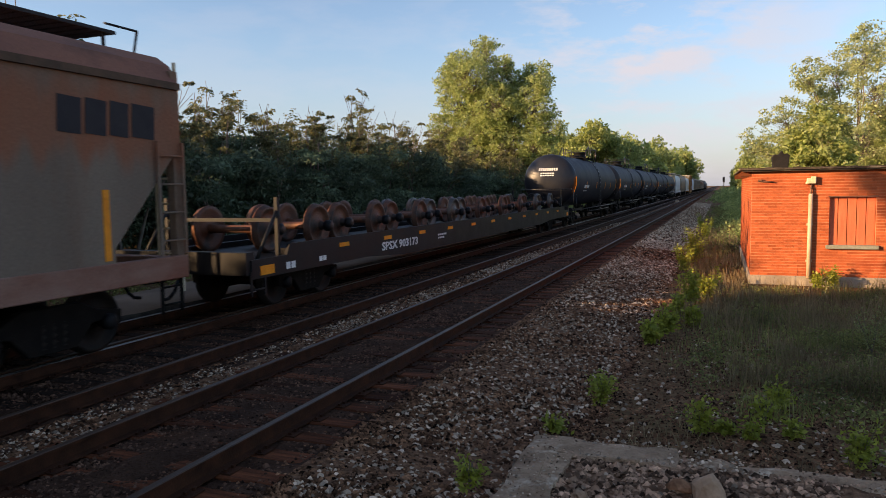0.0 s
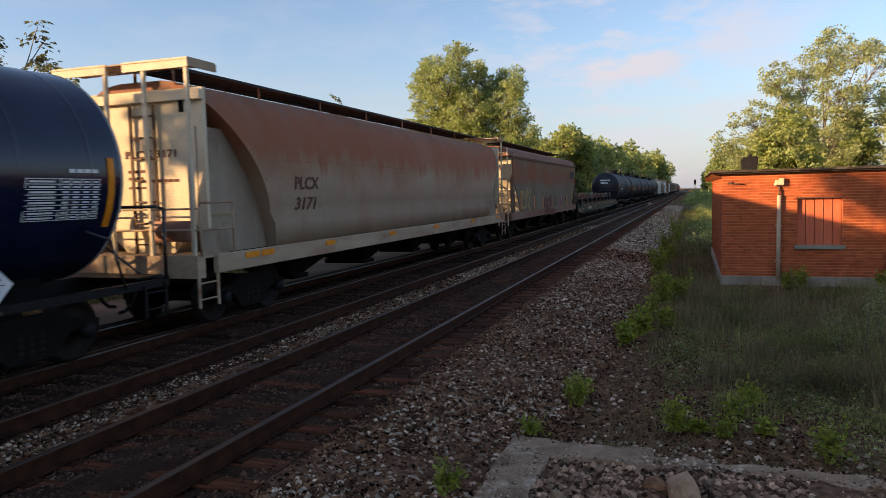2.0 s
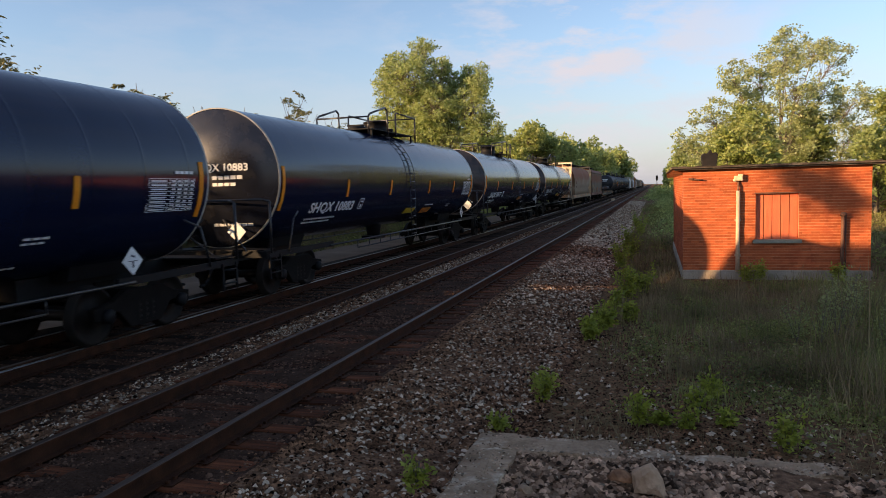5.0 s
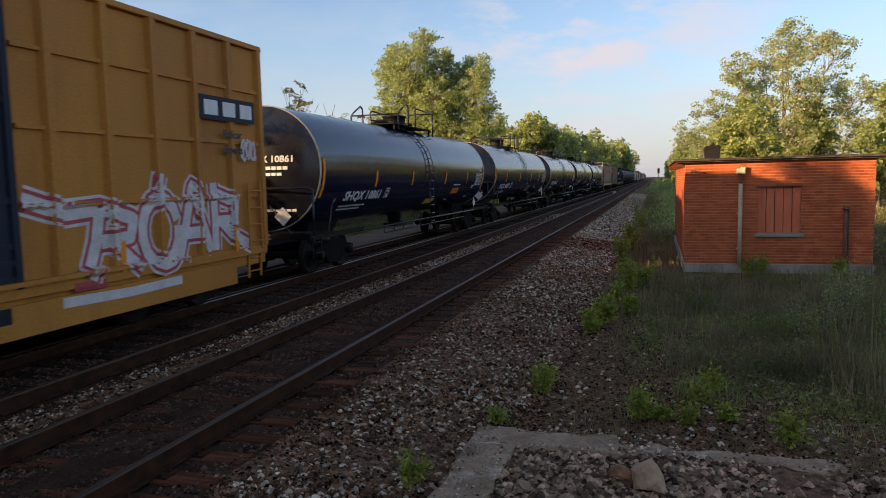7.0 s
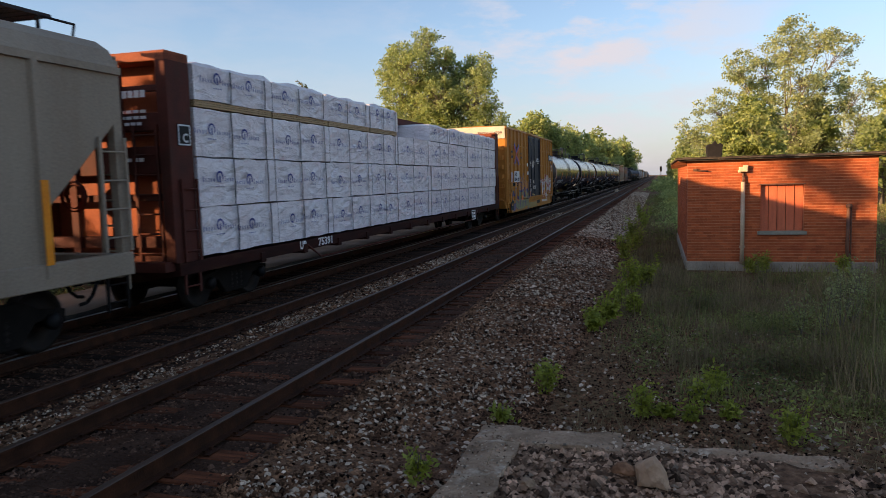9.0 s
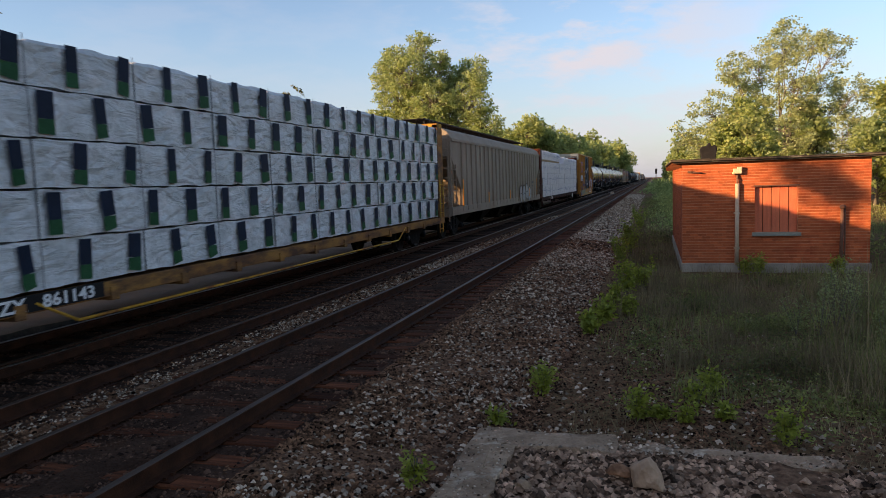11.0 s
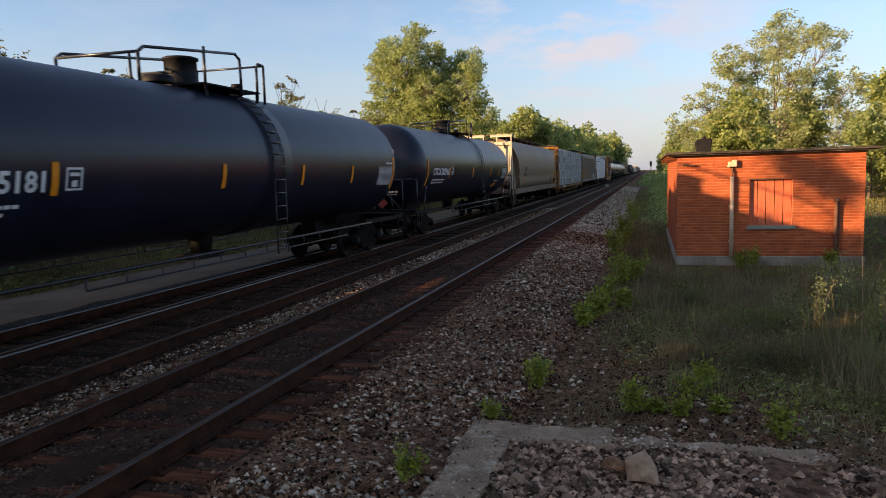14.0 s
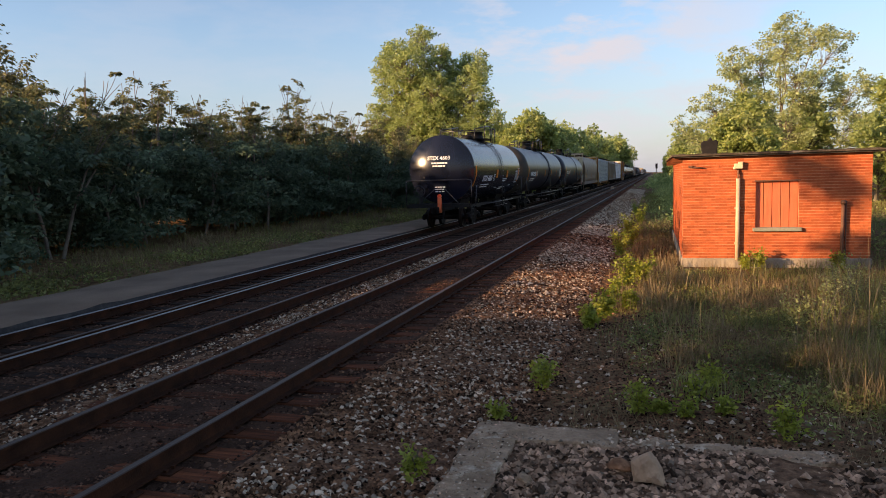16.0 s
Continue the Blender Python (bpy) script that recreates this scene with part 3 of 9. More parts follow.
def build_track(name, label, rails, tie_x, tie_len, tie_mat, pitch, near, far, head, seed):
    root = tagged(new(name), label, "railway track", kind="structure")
    for x, lab, hd in rails:
        rail(root, x, -30, 1600, hd, lab)
    rng = random.Random(seed)
    kinds = [tie_mesh(0.235, tie_len, seed + i, tie_mat) for i in range(5)]
    y = near
    while y < far:
        part("tie", kinds[rng.randrange(5)], None, root, at=pose(tie_x + rng.uniform(-0.06, 0.06), y + rng.uniform(-0.03, 0.03), -0.178, 0, 0, rng.uniform(-1.2, 1.2)))
        y += pitch
    rest = bmesh.new()
    while y < far + 180:
        quad_box(rest, tie_x, y, -0.26, tie_len, 0.235, 0.16)
        y += pitch
    part("distant_ties", rest, tie_mat, root)["kind"] = "stuff"
    plate_cloud(root, [r[0] for r in rails], [near + pitch * i for i in range(60)])
    return root


build_track("track_1", "main track with brown wooden ties and rusty steel rails",
            [(0.0, "steel rail with a worn head", M_RAILDULL), (-GAUGE, "steel rail with a worn head", M_RAILDULL)],
            -GAUGE / 2, 2.62, M_TIE, 0.5, -3.0, 90, M_RAILTOP, 20)
build_track("track_2", "far track with dark greasy ties and polished rails beside an asphalt strip",
            [(TRACK_X + GAUGE / 2, "polished running rail", M_RAILTOP), (TRACK_X - GAUGE / 2, "polished running rail", M_RAILTOP),
             (TRACK_X + GAUGE / 2 - 0.19, "guard rail laid inside the running rail", M_RAILDULL), (THIRD_RAIL_X, "disused rusty rail", M_RAILDULL)],
            -4.25, 3.6, M_TIE_DARK, 0.52, -3.0, 70, M_RAILTOP, 40)
# ---------------------------------------------------------------- brick building
BX0, BX1, BY0, BY1 = 4.84, 9.46, 20.86, 31.0
B_BASE, B_TOP = -0.16, 2.60


M_VENT = surface("black_vent_metal", (0.010, 0.009, 0.009), (0.024, 0.021, 0.020), 5, 0.7, 0.1, 0.3, 30, spec=0.2)


def build_house():
    root = tagged(new("brick_building"), "small flat-roofed red-painted brick railway building with a boarded window", "building")
    th = 0.3
    wx0, wx1, wz0, wz1 = 6.69, 7.75, 0.66, 1.90
    # front wall core with the window opening through it
    bm = bmesh.new()
    for x0, x1, z0, z1 in ((BX0, wx0, B_BASE, B_TOP), (wx1, BX1, B_BASE, B_TOP), (wx0, wx1, B_BASE, wz0), (wx0, wx1, wz1, B_TOP)):
        quad_box(bm, (x0 + x1) / 2, BY0 + 0.008 + th / 2, (z0 + z1) / 2, x1 - x0, th, z1 - z0)
    front = part("wall", bm, M_MORTAR, root, "front wall of red-painted bricks with pale joints")
    # the other walls
    bm = bmesh.new()
    quad_box(bm, BX0 + 0.008 + th / 2, (BY0 + BY1) / 2 + th / 2, (B_BASE + B_TOP) / 2, th, BY1 - BY0 - th, B_TOP - B_BASE)
    side = part("wall", bm, M_MORTAR, root, "side wall of red-painted bricks facing the tracks")
    bm = bmesh.new()
    quad_box(bm, BX1 - th / 2, (BY0 + BY1) / 2 + th / 2, (B_BASE + B_TOP) / 2, th, BY1 - BY0 - th, B_TOP - B_BASE)
    part("wall", bm, M_BRICK_JOIN, root)
    bm = bmesh.new()
    quad_box(bm, (BX0 + BX1) / 2, BY1 + th / 2, (B_BASE + B_TOP) / 2, BX1 - BX0, th, B_TOP - B_BASE)
    part("wall", bm, M_BRICK_JOIN, root)
    # foundation
    bm = bmesh.new()
    quad_box(bm, (BX0 + BX1) / 2, (BY0 + BY1) / 2, B_BASE - 0.25, BX1 - BX0 + 0.08, BY1 - BY0 + 0.1, 0.5)
    part("foundation", bm, M_CONC, root, "pale stained concrete foundation", bevel=0.02)
    # floor inside, so that the walls close on something
    # roof slab with overhang, a drip board below it
    bm = bmesh.new()
    quad_box(bm, (BX0 + BX1) / 2 + 0.02, (BY0 + BY1) / 2, B_TOP + 0.055, BX1 - BX0 + 0.66, BY1 - BY0 + 0.5, 0.05)
    for i in range(24):
        x = BX0 - 0.25 + i * 0.215
        quad_box(bm, x, BY0 - 0.24, B_TOP + 0.083 + 0.008 * math.sin(i * 2.3), 0.2, 0.05, 0.018)
    roof = part("roof", bm, M_ROOF, root, "thin dark tar-paper roof slab with worn edges", bevel=0.012)
    bm = bmesh.new()
    quad_box(bm, (BX0 + BX1) / 2 + 0.02, (BY0 + BY1) / 2, B_TOP + 0.012, BX1 - BX0 + 0.5, BY1 - BY0 + 0.34, 0.036)
    part("fascia", bm, M_ROOF, root, "dark wooden fascia below the roof edge")
    for k in range(6):
        bm = bmesh.new()
        quad_box(bm, BX0 - 0.12, BY0 + 0.3 + k * 1.9, B_TOP - 0.06, 0.3, 0.09, 0.14)
        part("rafter", bm, M_TIE, root, "brown rafter end under the eave")
    # roof vent
    bm = bmesh.new()
    prism(bm, [(5.38, 2.66), (5.74, 2.66), (5.78, 3.02), (5.72, 3.08), (5.64, 3.05), (5.58, 3.16), (5.50, 3.05), (5.40, 3.06), (5.34, 2.98)], "y", BY0 + 0.5, BY0 + 0.86)
    part("roof_vent", bm, M_VENT, root, "black metal roof vent", bevel=0.015)
    # window: planks in the opening, lintel, sill
    win = part("window", (lambda b: (quad_box(b, (wx0 + wx1) / 2, BY0 + 0.2, (wz0 + wz1) / 2, wx1 - wx0, 0.06, wz1 - wz0), b)[1])(bmesh.new()), M_TIE, root, "window boarded over with upright red planks")
    n = 5
    w = (wx1 - wx0) / n
    for i in range(n):
        bm = bmesh.new()
        quad_box(bm, wx0 + w * (i + 0.5), BY0 + 0.13 + 0.006 * (i % 2), (wz0 + wz1) / 2, w - 0.016, 0.05, wz1 - wz0 - 0.02)
        part("plank", bm, M_BOARD, win, bevel=0.004)
    bm = bmesh.new()
    quad_box(bm, (wx0 + wx1) / 2, BY0 + 0.02, wz0 - 0.04, wx1 - wx0 + 0.14, 0.24, 0.10)
    part("sill", bm, M_SILL, win, "weathered grey-green stone sill", bevel=0.012)
    bm = bmesh.new()
    quad_box(bm, (wx0 + wx1) / 2, BY0 + 0.02, wz1 + 0.018, wx1 - wx0 + 0.06, 0.06, 0.035)
    part("lintel", bm, M_PIPE_RUST, win, "rusty steel lintel")
    # conduit with a lamp fitting above it
    bm = bmesh.new()
    rod(bm, (6.235, BY0 - 0.07, -0.2), (6.245, BY0 - 0.07, 2.0), 0.055, seg=12)
    for z in (0.25, 1.2):
        quad_box(bm, 6.24, BY0 - 0.02, z, 0.15, 0.06, 0.05)
    pipe = part("downpipe", bm, M_PIPE, root, "pale upright pipe on the front wall")
    bm = bmesh.new()
    path_rod(bm, [(6.245, BY0 - 0.07, 2.0), (6.245, BY0 - 0.07, 2.12), (6.25, BY0 - 0.02, 2.26)], 0.028, 8)
    part("pipe_elbow", bm, M_PIPE_RUST, pipe, "thin dark pipe end")
    bm = bmesh.new()
    quad_box(bm, 6.25, BY0 - 0.06, 2.33, 0.22, 0.14, 0.14)
    quad_box(bm, 6.30, BY0 - 0.08, 2.41, 0.13, 0.10, 0.07)
    quad_box(bm, 6.16, BY0 - 0.07, 2.28, 0.09, 0.10, 0.07)
    part("weatherhead", bm, M_LAMPSHELL, pipe, "faded cream junction box", bevel=0.018)
    # short rusty standpipe
    bm = bmesh.new()
    rod(bm, (8.76, BY0 - 0.1, -0.3), (8.78, BY0 - 0.1, 1.28), 0.045, seg=10)
    rod(bm, (8.86, BY0 - 0.06, -0.3), (8.85, BY0 - 0.06, 1.26), 0.02, seg=8)
    part("standpipe", bm, M_PIPE_RUST, root, "short rusty standpipe against the wall")
    bm = bmesh.new()
    lathe(bm, [(0, 0.0), (0, 0.075), (0.06, 0.08), (0.10, 0.055), (0.11, 0)], (8.79, BY0 - 0.1, 1.27), "z", 12)
    part("standpipe_cap", bm, M_PIPE_RUST, root, "rusty cap")
    # bracket near the corner
    bm = bmesh.new()
    rod(bm, (4.98, BY0 - 0.02, 2.34), (5.36, BY0 - 0.05, 2.31), 0.022, seg=6)
    quad_box(bm, 5.03, BY0 - 0.04, 2.36, 0.10, 0.08, 0.05)
    part("bracket", bm, M_PIPE_RUST, root, "small rusty wire bracket")
    # bricks: single ones on the part of the front nearest to the tracks, the others joined
    ch = 0.0745
    rows = int((B_TOP - B_BASE) / ch)
    bw = 0.207
    rng = random.Random(7)
    kinds = []
    for s in range(4):
        b = bmesh.new()
        r2 = random.Random(s)
        j = 0.003
        quad_box(b, 0, 0, 0, bw - 0.002 + r2.uniform(-j, 0), 0.05, ch - 0.015)
        kinds.append(finish(b, "brick", M_BRICK))
    half = bmesh.new()
    quad_box(half, 0, 0, 0, bw / 2 - 0.003, 0.05, ch - 0.015)
    halfm = finish(half, "brick", M_BRICK)
    rest = bmesh.new()
    made = 0
    for r in range(rows):
        z = B_BASE + ch * (r + 0.5)
        x = BX0
        k = 0
        while x < BX1 - 0.03:
            w2 = bw / 2 if (k == 0 and r % 2) else bw
            if x + w2 > BX1 - 0.05:
                w2 = BX1 - x
            xa, xb = x, x + w2
            # leave the window free
            if wz0 - 0.09 < z < wz1 + 0.04 and xb > wx0 and xa < wx1:
                if xa < wx0 - 0.04:
                    xb = wx0
                elif xb > wx1 + 0.04:
                    xa = wx1
                else:
                    x += w2
                    k += 1
                    continue
            cx, w3 = (xa + xb) / 2, xb - xa
            dy = BY0 + 0.025 + rng.uniform(-0.004, 0.004)
            full = abs(w3 - bw) < 1e-4
            if x < 7.1 and made < 296 and (full or abs(w3 - bw / 2) < 1e-4):
                part("brick", kinds[rng.randrange(4)] if full else halfm, None, front, at=pose(cx, dy, z, rng.uniform(-1, 1), 0, rng.uniform(-0.6, 0.6)))
                made += 1
            else:
                quad_box(rest, cx, dy, z, w3 - 0.002, 0.05, ch - 0.015)
            x += w2
            k += 1
    part("brickwork", rest, M_BRICK_JOIN, front)["kind"] = "stuff"
    rest = bmesh.new()
    for r in range(rows):
        z = B_BASE + ch * (r + 0.5)
        y = BY0 + 0.06 + (bw / 2 if r % 2 else 0)
        while y < BY1:
            quad_box(rest, BX0 + 0.025 + rng.uniform(-0.003, 0.003), y + bw / 2, z, 0.05, bw - 0.012, ch - 0.015)
            y += bw
    part("brickwork", rest, M_BRICK_JOIN, side)["kind"] = "stuff"


build_house()


# ---------------------------------------------------------------- concrete slab in front
def build_slab():
    rng = random.Random(2)
    bm = bmesh.new()
    # broken kerb running along the track side and along the back
    x0, y1 = 2.44, 6.66
    def lump(xa, xb, ya, yb, top):
        nx, ny = max(2, int((xb - xa) / 0.16)), max(2, int((yb - ya) / 0.16))
        grid = []
        for j in range(ny + 1):
            row = []
            for i in range(nx + 1):
                edge = i in (0, nx) or j in (0, ny)
                x = xa + (xb - xa) * i / nx + rng.uniform(-0.02, 0.02)
                y = ya + (yb - ya) * j / ny + rng.uniform(-0.02, 0.02)
                row.append(bm.verts.new((x, y, top - (rng.uniform(0.01, 0.05) if edge else 0) + rng.uniform(-0.012, 0.012))))
            grid.append(row)
        for j in range(ny):
            for i in range(nx):
                bm.faces.new((grid[j][i], grid[j][i + 1], grid[j + 1][i + 1], grid[j + 1][i]))
        rim = [grid[0][i] for i in range(nx + 1)] + [grid[j][nx] for j in range(1, ny + 1)] + [grid[ny][i] for i in range(nx - 1, -1, -1)] + [grid[j][0] for j in range(ny - 1, 0, -1)]
        low = [bm.verts.new((v.co.x + rng.uniform(-0.02, 0.02), v.co.y + rng.uniform(-0.02, 0.02), -0.55)) for v in rim]
        for i in range(len(rim)):
            j = (i + 1) % len(rim)
            bm.faces.new((rim[i], low[i], low[j], rim[j]))
    lump(x0, x0 + 0.42, -2.0, 6.25, -0.10)
    lump(x0, 3.75, 6.25, y1, -0.11)
    lump(3.75, 5.6, 6.32, 6.60, -0.15)
    ob = new("concrete_slab", finish(bm, "concrete_slab", M_SLAB))
    tagged(ob, "broken old concrete foundation edge in the gravel", "foundation", kind="structure")
    # gravel fill inside the foundation
    bm = bmesh.new()
    nx, ny = 24, 40
    grid = [[bm.verts.new((2.8 + 3.4 * i / nx, -3 + 9.35 * j / ny, -0.17 + 0.03 * noise.noise((i * 0.6, j * 0.6, 0)) - (0.12 * max(0, i - 16) / 8) - (0.3 if i == nx or j == 0 else 0))) for i in range(nx + 1)] for j in range(ny + 1)]
    for j in range(ny):
        for i in range(nx):
            bm.faces.new((grid[j][i], grid[j][i + 1], grid[j + 1][i + 1], grid[j + 1][i])).smooth = True
    tagged(new("gravel_fill", finish(bm, "gravel_fill", M_SHOULDER)), "grey gravel filling the old foundation", "gravel", kind="structure")


build_slab()
stone_cloud("gravel", "loose grey gravel on the old foundation", M_GRAVEL, [(2.9, 6.1, -2.8, 3.1, 5000, 0.035, lambda x: -0.165 - (0.05 if x > 5 else 0)), (2.85, 6.0, 3.0, 6.35, 11000, 0.042, lambda x: -0.165 - (0.05 if x > 5 else 0)), (2.9, 5.8, 3.0, 6.3, 420, 0.07, lambda x: -0.165)], 15)
stone_cloud("dirt_crumbs", "brown dirt and small stones lying on the broken concrete", M_GRAVEL, [(2.46, 3.75, 6.25, 6.66, 110, 0.016, lambda x: -0.12), (2.46, 2.86, 3.5, 6.3, 420, 0.016, lambda x: -0.11), (3.7, 5.7, 6.3, 6.62, 420, 0.024, lambda x: -0.16)], 17)
stone_cloud("concrete_crumbs", "pale crumbs of broken concrete", M_PALE_STONE, [(2.9, 4.3, 6.25, 6.75, 170, 0.024, lambda x: -0.125), (2.46, 2.85, 4.0, 6.2, 260, 0.016, lambda x: -0.105), (3.0, 5.9, 3.2, 6.5, 260, 0.035, lambda x: -0.16)], 16)


def build_rock(x, y, z, s, label, seed, material):
    rng = random.Random(seed)
    bm = bmesh.new()
    bmesh.ops.create_icosphere(bm, subdivisions=2, radius=1)
    for v in bm.verts:
        n = noise.noise(v.co * 1.3 + Vector((seed, 0, 0))) * 0.35
        v.co = Vector((v.co.x * s[0], v.co.y * s[1], max(-0.3, v.co.z) * s[2])) * (1 + n)
        v.co.z += max(0, 0.25 - abs(v.co.x + 0.02)) * 0.25
    ob = new("rock", finish(bm, "rock", material))
    ob.location = (x, y, z)
    return tagged(ob, label, "rock")


build_rock(4.02, 5.62, -0.13, (0.135, 0.12, 0.15), "brown angular rock lying on the gravel", 3, M_ROCK)
build_rock(3.80, 5.72, -0.14, (0.10, 0.08, 0.05), "flat dark rock lying on the gravel", 8, M_STONE)
build_rock(3.10, 5.30, -0.14, (0.06, 0.05, 0.035), "small grey stone lying on the gravel", 5, M_SLAB)


# ---------------------------------------------------------------- plants
def leaf_cloud(name, points, size, material, parent, seed, droop=0.0, long=1.6, sizes=None, ways=None):
    """A cloud of single leaves: folded diamonds at the points given (numpy n x 3)."""
    rng = np.random.default_rng(seed)
    n = len(points)
    a = rng.normal(size=(n, 3))
    a[:, 2] = a[:, 2] * 0.6 - droop
    if ways is not None:
        a = ways + a * 0.18
    a /= np.linalg.norm(a, axis=1)[:, None]
    b = np.cross(a, rng.normal(size=(n, 3)))
    b /= np.linalg.norm(b, axis=1)[:, None]
    c = np.cross(a, b)
    s = (size if sizes is None else sizes) * rng.uniform(0.55, 1.3, size=(n, 1))
    v = np.empty((n, 4, 3))
    v[:, 0] = points
    v[:, 1] = points + a * s * long * 0.5 + b * s * 0.5 + c * s * 0.12
    v[:, 2] = points + a * s * long
    v[:, 3] = points + a * s * long * 0.5 - b * s * 0.5 + c * s * 0.12
    me = bpy.data.meshes.new(name)
    me.vertices.add(n * 4)
    me.vertices.foreach_set("co", v.reshape(-1))
    me.loops.add(n * 4)
    me.loops.foreach_set("vertex_index", np.arange(n * 4))
    me.polygons.add(n)
    me.polygons.foreach_set("loop_start", np.arange(n) * 4)
    me.polygons.foreach_set("loop_total", np.full(n, 4))
    me.update(calc_edges=True)
    me.materials.append(material)
    ob = new(name, me)
    ob.parent = parent
    return ob


def grow(bm, p, d, length, r, depth, rng, tips, spread=0.6, rise=0.15, kids=3, seg=6):
    """Branching limbs; the ends are gathered in tips."""
    steps = 3
    q = p.copy()
    for i in range(steps):
        d = (d + Vector((rng.uniform(-1, 1), rng.uniform(-1, 1), rng.uniform(-0.4, 0.8))) * 0.13).normalized()
        e = q + d * (length / steps)
        rod(bm, q, e, r * (1 - 0.25 * i / steps), r * (1 - 0.25 * (i + 1) / steps), seg=seg, caps=False)
        q = e
        if depth <= 1:
            tips.append(q.copy())
    if depth > 0:
        for _ in range(kids):
            nd = (d + Vector((rng.uniform(-1, 1), rng.uniform(-1, 1), rng.uniform(-0.5, 0.9) + rise)) * spread).normalized()
            grow(bm, q, nd, length * rng.uniform(0.6, 0.85), r * 0.6, depth - 1, rng, tips, spread, rise, kids, max(3, seg - 1))


def tree(name, label, base, lobes, trunk_r, leaves, leaf_size, material, bark, seed, gap=0.25, category="tree", density=26):
    """A trunk with limbs that reach into the masses of the crown; lobes: (dx, dz, radius). Each mass breaks up into many uneven clumps."""
    root = tagged(new(name), label, category)
    root.location = base
    rng = random.Random(seed)
    r2 = np.random.default_rng(seed)
    top = max(z + r for _, z, r in lobes)
    bm = bmesh.new()
    p, d, h = Vector((0, 0, -0.3)), Vector((0, 0, 1)), 0.0
    spine = [p.copy()]
    for i in range(7):
        p = p + Vector((rng.uniform(-0.06, 0.06), rng.uniform(-0.06, 0.06), 1)) * (top * 0.85 / 7)
        spine.append(p.copy())
    for i in range(7):
        rod(bm, spine[i], spine[i + 1], trunk_r * (1 - i / 7.5), trunk_r * (1 - (i + 1) / 7.5), seg=8, caps=False)
    clumps, sizes = [], []
    for dx, dz, r in lobes:
        dy = rng.uniform(-0.55, 0.55) * max(1.0, top * 0.35 - abs(dx) * 0.4)
        c = Vector((dx, dy, dz))
        k = max(1, min(6, int((dz * 0.62 - abs(dx) * 0.35) / (top * 0.85 / 7))))
        a = spine[k]
        m = a.lerp(c, 0.5) + Vector((rng.uniform(-0.3, 0.3), rng.uniform(-0.3, 0.3), -0.06 * (c - a).length))
        rr = trunk_r * 0.34
        rod(bm, a, m, rr, rr * 0.7, 6, False)
        rod(bm, m, c, rr * 0.7, rr * 0.3, 5, False)
        n = max(10, int(density * r ** 2))
        for _ in range(n):
            v = Vector((rng.gauss(0, 1), rng.gauss(0, 1), rng.gauss(0, 1))).normalized()
            q = c + v * r * 1.25 * (0.25 + 0.75 * rng.random() ** 0.45)
            q.z += 0.12 * r
            rod(bm, c.lerp(m, rng.uniform(0, 0.4)), q, rr * 0.22, rr * 0.06, 3, False)
            if rng.random() > gap * 0.4:
                clumps.append(tuple(q))
                sizes.append(rng.uniform(0.30, 0.62))
    part("trunk", bm, bark, root)
    cl, sz = np.array(clumps), np.array(sizes)
    w = sz ** 2
    idx = r2.choice(len(cl), size=leaves, p=w / w.sum())
    v = r2.normal(size=(leaves, 3))
    v /= np.linalg.norm(v, axis=1)[:, None]
    pts = cl[idx] + v * (r2.random((leaves, 1)) ** 0.5) * sz[idx][:, None] * np.array([1.15, 1.15, 0.75])
    leaf_cloud("crown", pts, leaf_size, material, root, seed, 0.15)
    return root


def masses(rng, height, width, low, count):
    """Masses of a free-standing crown, broad below and narrow above, none like its neighbour."""
    out = []
    for i in range(count):
        f = (i + 0.5) / count
        z = low + (height - low) * f
        w = width * (1 - 0.55 * f ** 1.6) * 0.5
        out.append((rng.uniform(-w, w), z + rng.uniform(-0.5, 0.5), rng.uniform(0.75, 1.35) * width * 0.17))
    return out


def twin(ob, x, y, z, turn, scale=1.0, label=None):
    c = copy_thing(ob, pose(x, y, z, 0, 0, turn))
    c.scale = (scale, scale, scale)
    if label:
        c["label"] = label
    return c


# large trees
tree("tree", "tall leafy cottonwood with an uneven sunlit crown", (-17.6, 71, 0.2),
     [(-1.2, 15.6, 1.3), (-3.9, 14.5, 1.2), (-5.3, 13.0, 1.2), (-2.0, 12.8, 2.0), (1.2, 14.2, 0.7), (3.9, 13.2, 1.2), (5.2, 11.9, 1.0), (2.4, 11.4, 1.8), (-4.0, 10.6, 1.8), (-0.6, 10.4, 2.2),
      (4.4, 9.4, 1.8), (-5.0, 8.2, 1.8), (-1.8, 7.8, 2.2), (1.4, 8.4, 2.0), (5.8, 7.4, 1.4), (-5.6, 6.0, 1.6), (-2.6, 5.2, 2.0), (2.2, 5.8, 1.9), (4.6, 5.6, 1.4), (-0.4, 4.6, 1.5), (2.8, 3.6, 1.5), (0.5, 12.7, 1.5), (1.0, 9.7, 1.7), (0.0, 7.4, 1.6)],
     0.30, 75000, 0.15, M_LEAF_TREE, M_BARK_PALE, 11, 0.35, density=40).scale = (1.02, 1.02, 1.02)
